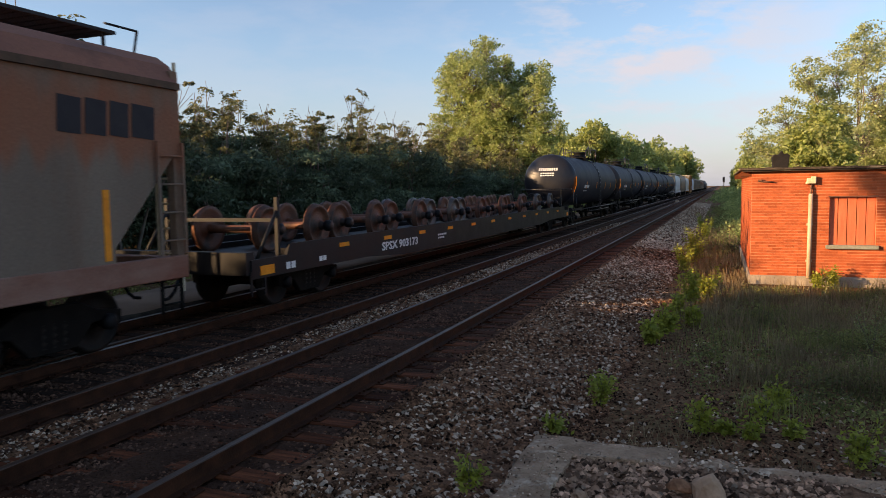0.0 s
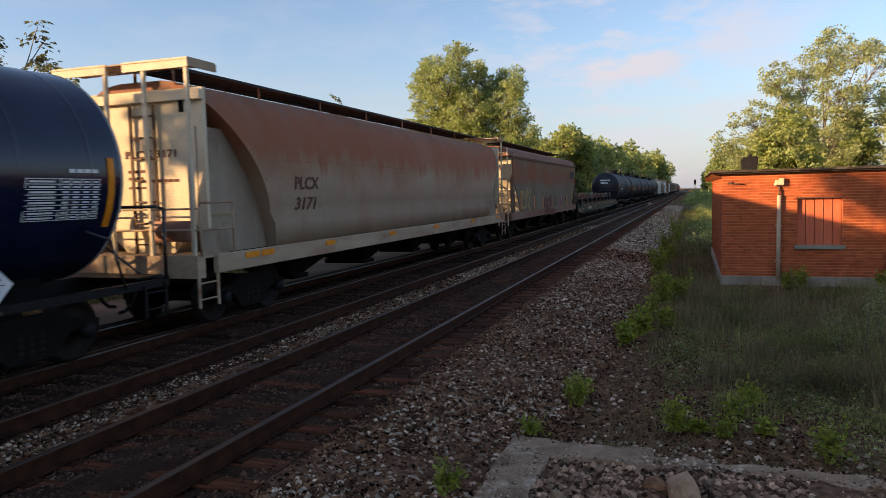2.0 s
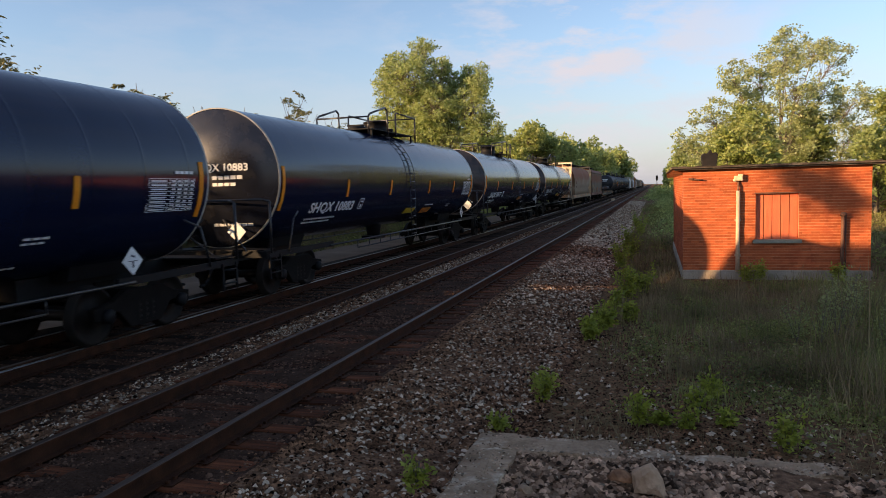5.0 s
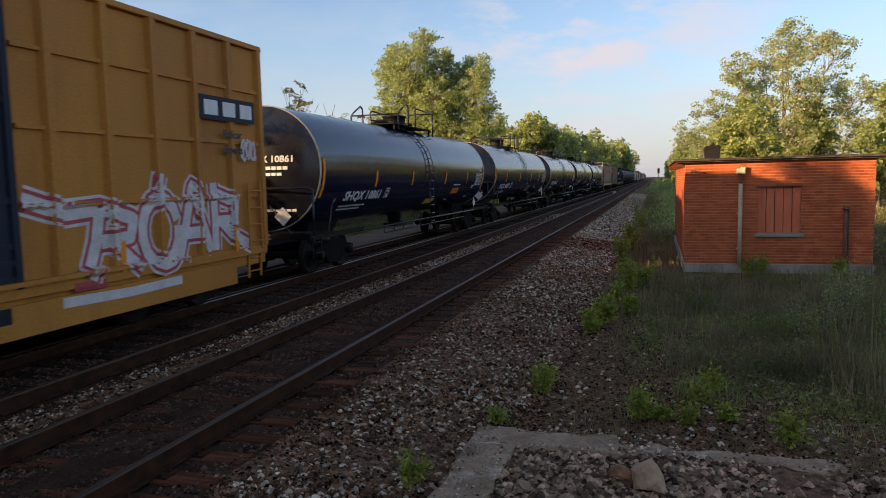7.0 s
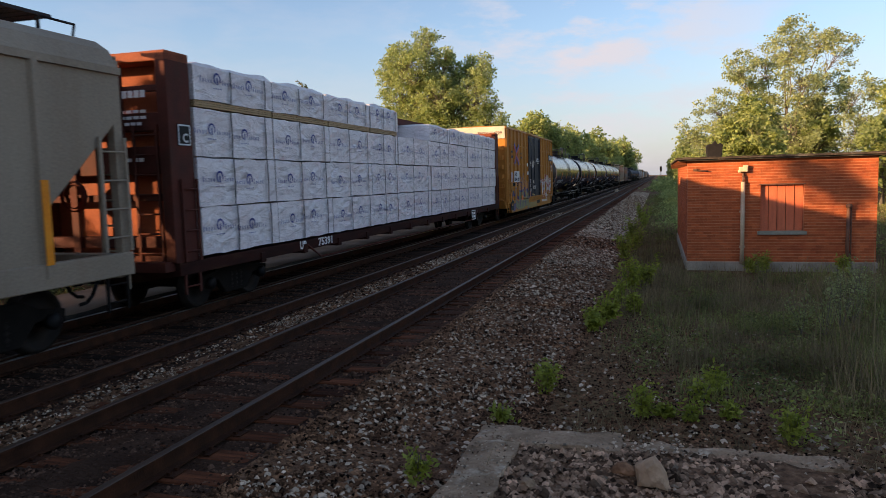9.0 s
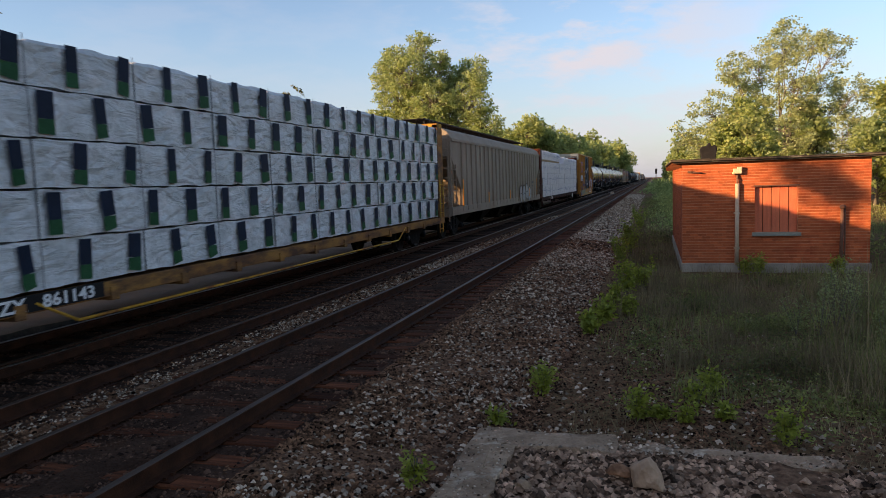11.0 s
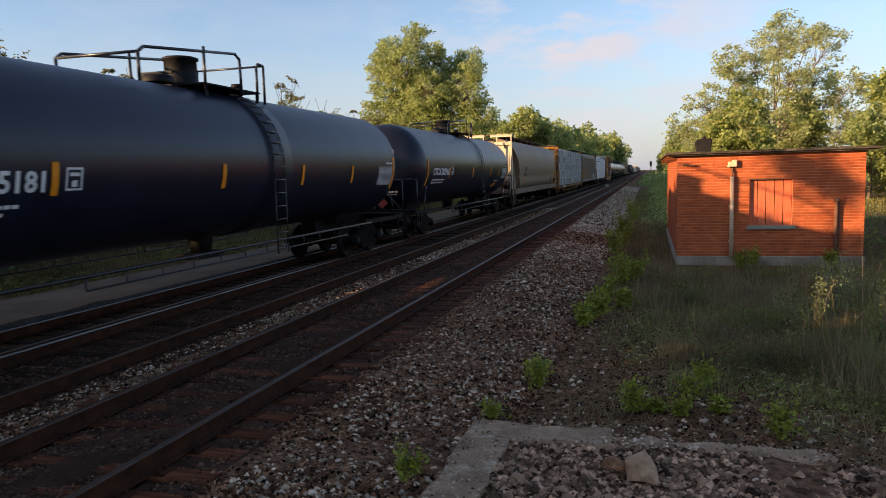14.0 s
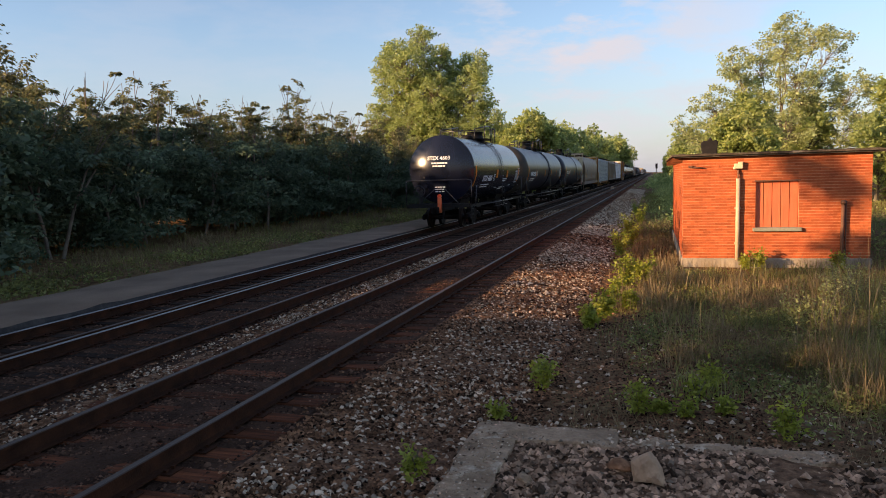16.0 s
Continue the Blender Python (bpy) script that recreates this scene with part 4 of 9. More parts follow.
tree("tree", "open-crowned pale green tree behind the brick building", (14.0, 66, -0.2),
     [(0.8, 13.2, 1.5), (-1.2, 11.4, 1.6), (3.6, 11.6, 1.4), (-3.7, 10.9, 1.1), (1.2, 9.7, 1.7), (-2.0, 8.6, 1.4), (5.7, 8.7, 1.2), (6.6, 6.5, 1.3), (-5.3, 7.5, 1.5), (-7.5, 5.9, 1.2), (-3.3, 6.0, 1.7), (2.5, 6.6, 1.7), (4.4, 7.8, 1.0), (-0.6, 7.2, 1.5), (1.9, 8.3, 1.3), (3.9, 9.9, 1.1), (-2.9, 9.7, 1.1), (0.2, 11.9, 1.2), (2.4, 12.5, 1.1), (5.2, 5.0, 1.6), (0.4, 5.2, 1.6), (-5.6, 4.6, 1.6), (-1.8, 4.6, 1.5)],
     0.20, 32000, 0.135, M_LEAF_PALE, M_BARK_PALE, 23, 1.0, density=26)
rt = random.Random(19)
tree("tree", "rounded green tree in the woods beside the tracks", (-13.8, 112, 0), masses(rt, 10.2, 7.5, 2.0, 16), 0.28, 20000, 0.26, M_LEAF_MID, M_BARK, 31)

# woods on both sides: three kinds, repeated at different turns and sizes
woods = [tree("woodland_tree", "leafy green tree at the edge of the woods", (-19, 96, 0.1), masses(rt, 8.2, 7.0, 0.9, 16), 0.2, 15000, 0.21, M_LEAF_MID, M_BARK, 41),
         tree("woodland_tree", "leafy green tree at the edge of the woods", (-13, 136, 0.1), masses(rt, 8.8, 6.5, 0.9, 16), 0.2, 15000, 0.21, M_LEAF_TREE, M_BARK, 43),
         tree("woodland_tree", "leafy green tree at the edge of the woods", (-22, 120, 0.1), masses(rt, 9.4, 7.5, 0.9, 16), 0.22, 15000, 0.21, M_LEAF_MID, M_BARK, 47)]
far_woods = [tree("woodland_tree", "leafy green tree in the distant woods", (-24, 330, 0.1), masses(rt, 9.4, 7.5, 0.9, 16), 0.2, 3600, 0.48, M_LEAF_MID, M_BARK, 51),
             tree("woodland_tree", "leafy green tree in the distant woods", (-26, 350, 0.1), masses(rt, 10.4, 7.5, 0.9, 16), 0.2, 3600, 0.48, M_LEAF_TREE, M_BARK, 53)]
rw = random.Random(77)
for i in range(34):
    y = 105 + i * 8.5 + rw.uniform(-3, 3)
    x = -13.0 + min(5.5, (y - 100) * 0.02) - rw.uniform(0, 7)
    k = rw.randrange(3)
    twin(woods[k] if y < 190 else far_woods[k % 2], x, y, 0, rw.uniform(0, 360), rw.uniform(0.85, 1.2) + min(0.35, max(0, y - 150) * 0.002))
for i in range(30):
    y = 72 + i * 11 + rw.uniform(-3, 3)
    x = 12.5 - min(2.5, (y - 70) * 0.01) + rw.uniform(0, 6)
    k = rw.randrange(3)
    twin(woods[(0, 1, 1)[k]] if y < 150 else far_woods[k % 2], x, y, -0.2, rw.uniform(0, 360), rw.uniform(0.7, 1.1))
for i in range(12):
    twin(woods[(0, 1, 1)[rw.randrange(3)]], 10.5 + i * 2.6 + rw.uniform(-1, 1), 60 + rw.uniform(-8, 14), -0.2, rw.uniform(0, 360), rw.uniform(0.6, 0.95))


# thicket of sumac along the asphalt
def thicket(base, seed, h, leaves, tip_leaves, name="sumac_bush"):
    root = tagged(new(name), "dense dark green sumac thicket with lighter leafy tops", "bush", group="thicket along the tracks")
    root.location = base
    rng = random.Random(seed)
    tips = []
    bm = bmesh.new()
    for s in range(7):
        p = Vector((rng.uniform(-2.4, 2.4), rng.uniform(-2.4, 2.4), -0.3))
        d = Vector((rng.uniform(-0.3, 0.3), rng.uniform(-0.3, 0.3), 1)).normalized()
        grow(bm, p, d, h * rng.uniform(0.36, 0.5), 0.07, 3, rng, tips, 0.5, 0.35, 2, 5)
    part("stem", bm, M_BARK, root)["kind"] = "stuff"
    r2 = np.random.default_rng(seed)
    # body of the thicket: leaves in uneven mounds from the ground upwards, fewer towards the top
    nm = 120
    mounds = np.c_[r2.uniform(-3.2, 3.2, nm), r2.uniform(-3.2, 3.2, nm), 0.2 + h * 0.70 * r2.random(nm) ** 0.85]
    idx = r2.integers(0, nm, leaves)
    v = r2.normal(size=(leaves, 3))
    v /= np.linalg.norm(v, axis=1)[:, None]
    v[:, 2] = np.abs(v[:, 2]) * 0.8 - 0.15
    pts = mounds[idx] + v * r2.uniform(0.45, 0.95, (leaves, 1)) * np.array([1.0, 1.0, 0.8])
    pts[:, 2] = np.maximum(pts[:, 2], 0.05)
    leaf_cloud("foliage", pts, 0.09, M_LEAF_DARK, root, seed, 0.45, 2.2)
    # fronds of drooping leaflets in a whorl at the end of each upper stem
    t = np.array([tuple(v) for v in tips])
    t = t[(t[:, 2] > h * 0.60)]
    t = t[r2.permutation(len(t))[:tip_leaves // 60]]
    fp, fd, fs = [], [], []
    for q in t:
        size = r2.uniform(0.16, 0.42)
        q = q + np.array([0, 0, r2.uniform(-0.5, 0.25)])
        tilt = r2.normal(size=2) * 0.55
        for k in range(8):
            a = 6.283 * (k + r2.random() * 0.7) / 8
            out = np.array([math.cos(a), math.sin(a), 0.0])
            side = np.array([-out[1], out[0], 0.0])
            for j in range(1, 6):
                f = j / 5
                p = q + out * size * f + np.array([0, 0, size * (1.0 * f - 1.15 * f * f + f * (tilt @ out[:2]) + r2.normal() * 0.12)])
                for sg in (-1, 1):
                    fp.append(p)
                    fd.append(side * sg * 0.8 + out * 0.5 + np.array([0, 0, -0.45]))
                    fs.append(0.075 * (1.15 - 0.5 * f))
    leaf_cloud("upper_foliage", np.array(fp), 0.08, M_LEAF_TIP, root, seed + 1, 0.0, 2.6, np.array(fs)[:, None], np.array(fd))
    return root


bushes = [thicket((-15.8, 17.5, 0.05), 101, 5.1, 27000, 4500), thicket((-16.2, 23.5, 0.05), 102, 4.7, 27000, 4000), thicket((-15.6, 30, 0.05), 103, 5.2, 27000, 4200)]
rb = random.Random(5)
for i in range(14):
    y = 35.5 + i * 5.4
    twin(bushes[rb.randrange(3)], -15.9 + rb.uniform(-0.6, 0.6), y, 0.05, rb.uniform(0, 360), rb.uniform(0.9, 1.08))
for i in range(8):
    twin(bushes[rb.randrange(3)], -20.5 + rb.uniform(-0.8, 0.8), 16 + i * 6.5, 0.2, rb.uniform(0, 360), rb.uniform(1.12, 1.25))
# unseen thicket behind the camera, scaled to shade gravel; a low clearing admits sun
for i in range(5):
    twin(bushes[rb.randrange(3)], -15 + rb.uniform(-1, 1), -8.0 - i * 5.0, 0.05, rb.uniform(0, 360), rb.uniform(1.4, 1.5))
for i in range(4):
    twin(bushes[rb.randrange(3)], -10.5 + rb.uniform(-0.6, 0.6), -7.5 - i * 5.0, 0.0, rb.uniform(0, 360), rb.uniform(0.95, 1.05))
for y, s in ((-5.5, 1.2), (-2.6, 0.86), (1.5, 0.74), (5.0, 0.77), (8.8, 1.0), (12.8, 1.2)):
    twin(bushes[rb.randrange(3)], -15.6, y, 0.05, rb.uniform(0, 360), s, "unseen dark green sumac thicket sized to shape the sunlight")
# out of view, added to cast the tree shadow on the building
tree("tree", "unseen slender young tree that shadows the brick wall", (-16.5, 0.6, 0.0), [(0.3, 8.6, 0.5), (-0.3, 7.0, 0.45), (0.7, 6.6, 0.4)], 0.08, 900, 0.2, M_LEAF_MID, M_BARK, 61)


# grass and weeds
def blades(name, label, boxes, material, seed):
    """Single bent blades; boxes: (x0, x1, y0, y1, count, height, lean)."""
    rng = np.random.default_rng(seed)
    vs, fs = [], []
    k = 0
    for x0, x1, y0, y1, cnt, h, lean in boxes:
        xs, ys = rng.uniform(x0, x1, cnt), y0 + (y1 - y0) * rng.random(cnt) ** 1.2
        for x, y in zip(xs, ys):
            if BX0 - 0.1 < x < BX1 + 0.1 and BY0 - 0.05 < y < BY1:
                continue
            clump = noise.noise((x * 0.7, y * 0.5, seed)) + 0.5 * noise.noise((x * 2.1, y * 1.6, seed + 5))
            if clump < -0.12 + (0.12 if x < 6 and y < 13 else 0.0):
                continue
            if y > 18.8 and 4.6 < x < 9.6 and y < BY0 and rng.random() < 0.7:
                continue
            z = ground_z(x, y) - 0.02
            hh = h * rng.uniform(0.35, 1.2) * (0.7 + min(0.9, max(0.0, clump) * 1.3))
            a = rng.uniform(0, 6.283)
            w = 0.0016 + 0.002 * rng.random() + hh * 0.0015 + abs(y) * 0.00012
            c, s = math.cos(a), math.sin(a)
            b = rng.uniform(0, 6.283)
            lx, ly = math.cos(b) * hh * lean * rng.random(), math.sin(b) * hh * lean * rng.random()
            vs += [(x - c * w, y - s * w, z), (x + c * w, y + s * w, z), (x + lx * 0.4 + c * w * 0.8, y + ly * 0.4 + s * w * 0.8, z + hh * 0.6), (x + lx * 0.4 - c * w * 0.8, y + ly * 0.4 - s * w * 0.8, z + hh * 0.6), (x + lx, y + ly, z + hh)]
            fs += [(k, k + 1, k + 2, k + 3), (k + 3, k + 2, k + 4)]
            k += 5
    return tagged(bulk(name, vs, fs, material), label, "grass", kind="stuff")


blades("green_grass", "patchy dull green weeds and grass beside the tracks", [(4.3, 9, 8.6, 19.5, 9000, 0.20, 0.8), (3.2, 4.4, 10.5, 21, 1500, 0.16, 0.7), (3.4, 5.0, 12, 60, 3500, 0.20, 0.7), (6.4, 14, 7.6, 20, 22000, 0.42, 0.6), (9, 20, 18, 60, 12000, 0.4, 0.5), (-11.5, -8.5, 8, 60, 12000, 0.18, 0.6), (-15, -10.5, 8, 60, 8000, 0.4, 0.6)], M_GRASS, 1)
blades("dry_grass", "tall dry brown grass stems", [(4.2, 10, 10, 20.5, 20000, 0.34, 0.6), (6.0, 12, 8.4, 16, 10000, 0.46, 0.6), (3.2, 4.8, 14, 45, 8000, 0.42, 0.4), (4.4, 9.5, 8.5, 16, 8000, 0.24, 0.8), (-14, -9.5, 8, 50, 16000, 0.34, 0.8), (3.2, 7, 7, 12, 2000, 0.18, 0.8)], M_DRYGRASS, 2)
blades("dead_stalks", "tall thin dead weed stalks", [(4.0, 10, 9.5, 20.5, 900, 0.72, 0.3), (2.9, 4.4, 10, 40, 300, 0.6, 0.3), (2.45, 3.3, 5.0, 7.0, 14, 0.5, 0.3), (6.2, 8.5, 8.0, 12.0, 220, 0.95, 0.35)], M_DRYGRASS, 3)


def ground_cover(name, label, boxes, material, seed, category="plants"):
    """Low small-leaved growth in uneven patches; boxes: (x0, x1, y0, y1, patches, leaves each, spread, height, leaf)."""
    r2 = np.random.default_rng(seed)
    pts, sizes = [], []
    for x0, x1, y0, y1, n, each, spread, height, leaf in boxes:
        for _ in range(n):
            cx, cy = r2.uniform(x0, x1), y0 + (y1 - y0) * r2.random() ** 1.2
            if BX0 - 0.3 < cx < BX1 + 0.3 and BY0 - 0.2 < cy < BY1 + 0.3:
                continue
            h = height * r2.uniform(0.4, 1.2)
            v = r2.normal(size=(each, 3)) * np.array([spread, spread, 0])
            v[:, 2] = r2.random(each) ** 0.8 * h * np.exp(-(v[:, 0] ** 2 + v[:, 1] ** 2) / (2.5 * spread ** 2))
            v += np.array([cx, cy, ground_z(cx, cy)])
            pts.append(v)
            sizes.append(np.full((each, 1), leaf))
    ob = leaf_cloud(name, np.concatenate(pts), 0.05, material, None, seed, -0.2, 2.2, np.concatenate(sizes))
    return tagged(ob, label, category, kind="stuff")


ground_cover("ground_cover", "low green weeds spreading over the verge", [
    (3.6, 9.5, 8.2, 19.0, 210, 60, 0.12, 0.34, 0.020), (6.5, 9.5, 7.4, 12.5, 80, 60, 0.14, 0.5, 0.020),
    (4.2, 9.5, 9, 20.0, 120, 130, 0.22, 0.26, 0.026), (5.4, 10, 7.6, 14, 120, 130, 0.2, 0.30, 0.026), (3.3, 4.4, 11, 34, 26, 130, 0.2, 0.30, 0.030), (3.4, 4.6, 30, 90, 60, 90, 0.4, 0.5, 0.06),
    (9.5, 20, 20, 60, 150, 80, 0.5, 0.6, 0.06), (-11, -8.6, 6, 50, 150, 90, 0.3, 0.45, 0.05)], M_GRASS, 31)
ground_cover("scrub", "green scrub along the verge in the distance", [(4.6, 9.0, 34, 130, 120, 110, 0.6, 0.9, 0.09), (4.5, 10, 120, 330, 260, 60, 1.3, 2.0, 0.26), (-12, -9, 60, 300, 260, 60, 0.9, 1.1, 0.2)], M_LEAF_MID, 32)


def weed(x, y, size, seed, label, n=130, material=None, leaf=0.06):
    root = tagged(new("weed"), label, "plant")
    root.location = (x, y, ground_z(x, y) if y > 6.7 else -0.17)
    rng = random.Random(seed)
    bm = bmesh.new()
    pts = []
    for s in range(9):
        a, lean = rng.uniform(0, 6.28), rng.uniform(0.1, 0.75)
        h = size * rng.uniform(0.6, 1.1)
        q = Vector((0, 0, 0))
        e = Vector((math.cos(a) * lean * h * 0.6, math.sin(a) * lean * h * 0.6, h))
        rod(bm, q, q.lerp(e, 0.5) + Vector((0, 0, 0.03)), 0.006, 0.004, 4, False)
        rod(bm, q.lerp(e, 0.5) + Vector((0, 0, 0.03)), e, 0.004, 0.002, 4, False)
        for _ in range(n // 9):
            f = rng.uniform(0.25, 1.0)
            pts.append(tuple(q.lerp(e, f) + Vector((rng.gauss(0, 0.05), rng.gauss(0, 0.05), rng.gauss(0, 0.03)))))
    part("stalk", bm, M_BARK, root)["kind"] = "stuff"
    leaf_cloud("leaves", np.array(pts), leaf, material or M_WEED, root, seed, 0.0, 2.0)
    return root


# tall pale-leaved weeds in the grass
for x, y, s, k in ((6.6, 12.4, 0.95, 41), (6.95, 13.0, 1.2, 42), (7.2, 13.4, 1.0, 43), (6.3, 12.6, 0.7, 44), (7.5, 14.0, 1.15, 45), (7.9, 13.4, 0.9, 46), (7.3, 11.6, 0.8, 47)):
    weed(x, y, s, k, "tall pale green weed standing in the grass", 420, M_WEED_PALE, 0.024)
G = "bright green leafy weed growing in the gravel"
for x, y, s, k in ((2.74, 8.7, 0.40, 1), (2.66, 9.2, 0.3, 2), (3.91, 7.9, 0.38, 3), (4.4, 7.9, 0.22, 4), (4.55, 8.5, 0.30, 5), (5.32, 7.45, 0.40, 6), (2.46, 7.45, 0.2, 8), (2.2, 5.35, 0.24, 9),
                   (4.82, 8.1, 0.2, 10), (4.75, 9.0, 0.36, 12), (4.15, 8.0, 0.14, 13)):
    weed(x, y, s, k, G, 420 if s > 0.3 else 220, None, 0.032)
for x, y, s, k in ((3.5, 16.2, 0.85, 21), (3.3, 15.2, 0.5, 22), (3.75, 17.3, 0.8, 23), (3.2, 13.2, 0.5, 24), (3.0, 12.4, 0.4, 25), (3.6, 14.2, 0.45, 26), (3.1, 22, 0.9, 27), (3.3, 25, 0.9, 28), (3.0, 30, 1.0, 29), (3.4, 36, 1.0, 30), (6.7, 20.4, 0.55, 31), (6.4, 20.3, 0.4, 32), (8.6, 20.3, 0.45, 33), (3.1, 44, 1.0, 34)):
    weed(x, y, s, k, "leafy green weed clump in the dead grass beside the tracks", 700, M_WEED, 0.042)


# ---------------------------------------------------------------- signal beside the line
def build_signal():
    root = tagged(new("railway_signal"), "distant railway signal mast with a dark head beside the track", "signal")
    root.location = (4.75, 200, -0.4)
    bm = bmesh.new()
    rod(bm, (0, 0, 0), (0, 0, 4.6), 0.08, 0.06, 8)
    part("mast", bm, M_SILL, root)
    bm = bmesh.new()
    quad_box(bm, 0, -0.12, 4.1, 0.55, 0.12, 1.3)
    for z in (3.75, 4.1, 4.45):
        lathe(bm, [(-0.2, 0.14), (0.0, 0.14)], (0, -0.18, z), "y", 12)
    part("signal_head", bm, M_ROOF, root, "dark signal head", bevel=0.01)
    bm = bmesh.new()
    for k in range(9):
        rod(bm, (-0.2, 0.08, 0.6 + 0.4 * k), (0.2, 0.08, 0.6 + 0.4 * k), 0.015, seg=5)
    for x in (-0.2, 0.2):
        rod(bm, (x, 0.08, 0.3), (x, 0.08, 4.0), 0.015, seg=5)
    part("ladder", bm, M_SILL, root)
    box = tagged(new("signal_cabinet"), "pale metal equipment cabinet beside the track", "cabinet")
    box.location = (3.9, 196, -0.4)
    bm = bmesh.new()
    quad_box(bm, 0, 0, 0.75, 0.8, 0.6, 1.5)
    quad_box(bm, 0, 0, 1.54, 0.9, 0.7, 0.08)
    part("body", bm, M_CONC, box, bevel=0.02)


build_signal()
bm = bmesh.new()
prism(bm, [(-0.28, 0.0), (0.28, 0.0), (0.22, 0.34), (-0.05, 0.42), (-0.25, 0.3)], "y", -0.15, 0.15)
marker = new("track_marker", finish(bm, "track_marker", M_PALE_STONE, 0.02))
marker.location = (-1.95, 112, -0.2)
tagged(marker, "small white marker block between the tracks", "marker")

# ---------------------------------------------------------------- rolling stock: materials
M_UNDER = surface("underframe_grime", (0.006, 0.005, 0.0044), (0.015, 0.012, 0.010), 4, 0.88, 0.0, 0.3, 40, spec=0.1)
M_WHEEL = surface("wheel_steel", (0.008, 0.006, 0.005), (0.022, 0.016, 0.012), 5, 0.7, 0.2, 0.2, 60, spec=0.2)
M_TREAD = surface("wheel_tread", (0.45, 0.43, 0.41), (0.6, 0.58, 0.55), 5, 0.3, 1.0, 0.05, 60)
M_RUSTWHEEL = surface("rusty_wheel", (0.081, 0.030, 0.015), (0.270, 0.088, 0.035), 3, 0.6, 0.35, 0.4, 40, extra=(0.047, 0.030, 0.023), extra_at=(0.42, 0.62), extra_scale=1.6)
M_OLDWHEEL = surface("grey_worn_wheel", (0.05, 0.040, 0.035), (0.13, 0.105, 0.09), 3, 0.45, 0.6, 0.3, 40, extra=(0.10, 0.045, 0.025), extra_scale=2)
M_HOP1 = surface("rusted_tan_paint", (0.182, 0.135, 0.100), (0.245, 0.189, 0.142), 0.9, 0.75, 0, 0.15, 30, (1, 1, 0.18), extra=(0.19, 0.10, 0.06), extra_at=(0.52, 0.76), extra_scale=0.6, spec=0.12, rust=((0.30, 0.105, 0.052), 2.6, 3.6))
M_HOP1ROOF = surface("rusty_roof_plate", (0.20, 0.075, 0.045), (0.29, 0.115, 0.068), 1.5, 0.8, 0, 0.2, 30, (1, 0.5, 1), extra=(0.10, 0.045, 0.032), extra_scale=1)
M_HOP2 = surface("stained_tan_paint", (0.305, 0.205, 0.135), (0.469, 0.346, 0.240), 1.4, 0.72, 0, 0.12, 30, (1, 1, 0.35), extra=(0.270, 0.100, 0.053), extra_at=(0.46, 0.64), extra_scale=0.7, spec=0.12, bands=[(1.2, (0.270, 0.194, 0.131)), (1.8, (0.375, 0.287, 0.205)), (2.5, (0.434, 0.328, 0.232)), (2.95, (0.364, 0.194, 0.115)), (3.6, (0.328, 0.135, 0.073)), (4.3, (0.176, 0.094, 0.064))], rust=((0.345, 0.117, 0.062), 3.0, 4.0))
# bands put the curved side's shading into the colour, dark below, paler above
M_HOP3 = surface("dusty_beige_shaded_paint", (0.255, 0.172, 0.115), (0.315, 0.218, 0.150), 0.8, 0.55, 0, 0.1, 30, (1, 1, 0.25), extra=(0.205, 0.127, 0.080), extra_at=(0.55, 0.74), extra_scale=0.8, spec=0.25, bands=[(1.2, (0.17, 0.112, 0.074)), (1.75, (0.225, 0.150, 0.100)), (2.1, (0.265, 0.180, 0.121)), (2.9, (0.30, 0.212, 0.146)), (4.3, (0.28, 0.202, 0.142))])
M_DUSTSILL = surface("dusty_tan_sill_paint", (0.20, 0.138, 0.095), (0.27, 0.19, 0.135), 2, 0.7, 0, 0.1, 40, (1, 0.4, 2), extra=(0.16, 0.095, 0.06), extra_at=(0.5, 0.7), extra_scale=1.2, spec=0.2)
M_HOPG = surface("grey_paint", (0.2597, 0.2009, 0.1458), (0.3392, 0.2695, 0.1980), 0.9, 0.7, 0, 0.12, 30, (1, 1, 0.3), extra=(0.2544, 0.1764, 0.1170), extra_at=(0.5, 0.75), extra_scale=0.7, spec=0.15)
M_SILLPAINT = surface("dirty_cream_paint", (0.3816, 0.2744, 0.1800), (0.5088, 0.3871, 0.2655), 2, 0.75, 0, 0.1, 40, (1, 0.4, 2), extra=(0.2968, 0.1274, 0.0720), extra_at=(0.52, 0.7), extra_scale=1.2, spec=0.2)
# pale cream, brightened further for the sunlit hopper ends
M_ENDCREAM = surface("sunlit_cream_end_paint", (0.60, 0.50, 0.34), (0.72, 0.62, 0.45), 2, 0.75, 0, 0.1, 40, (1, 1, 0.4), extra=(0.45, 0.27, 0.12), extra_at=(0.6, 0.78), extra_scale=1.0, spec=0.2)
# the sill's cream, darkened for the shade on the side panels
M_ENDPANEL = surface("shaded_grey_cream_paint", (0.29, 0.225, 0.165), (0.37, 0.295, 0.22), 1.5, 0.75, 0, 0.1, 40, (1, 1, 0.4), extra=(0.1569, 0.1058, 0.0713), extra_at=(0.5, 0.7), extra_scale=1.0, spec=0.15)
M_SILLRUST = surface("rusty_pink_sill", (0.24, 0.115, 0.078), (0.31, 0.175, 0.125), 1.6, 0.75, 0, 0.1, 40, (1, 0.4, 1), extra=(0.20, 0.066, 0.036), extra_at=(0.44, 0.62), extra_scale=1.0)
# rust brown, darkened for the end ladders' shade; also on the top chord
M_RUSTSHADE = surface("shaded_rust_brown_steel", (0.085, 0.050, 0.032), (0.15, 0.085, 0.052), 4, 0.75, 0, 0.1, 40, spec=0.2)
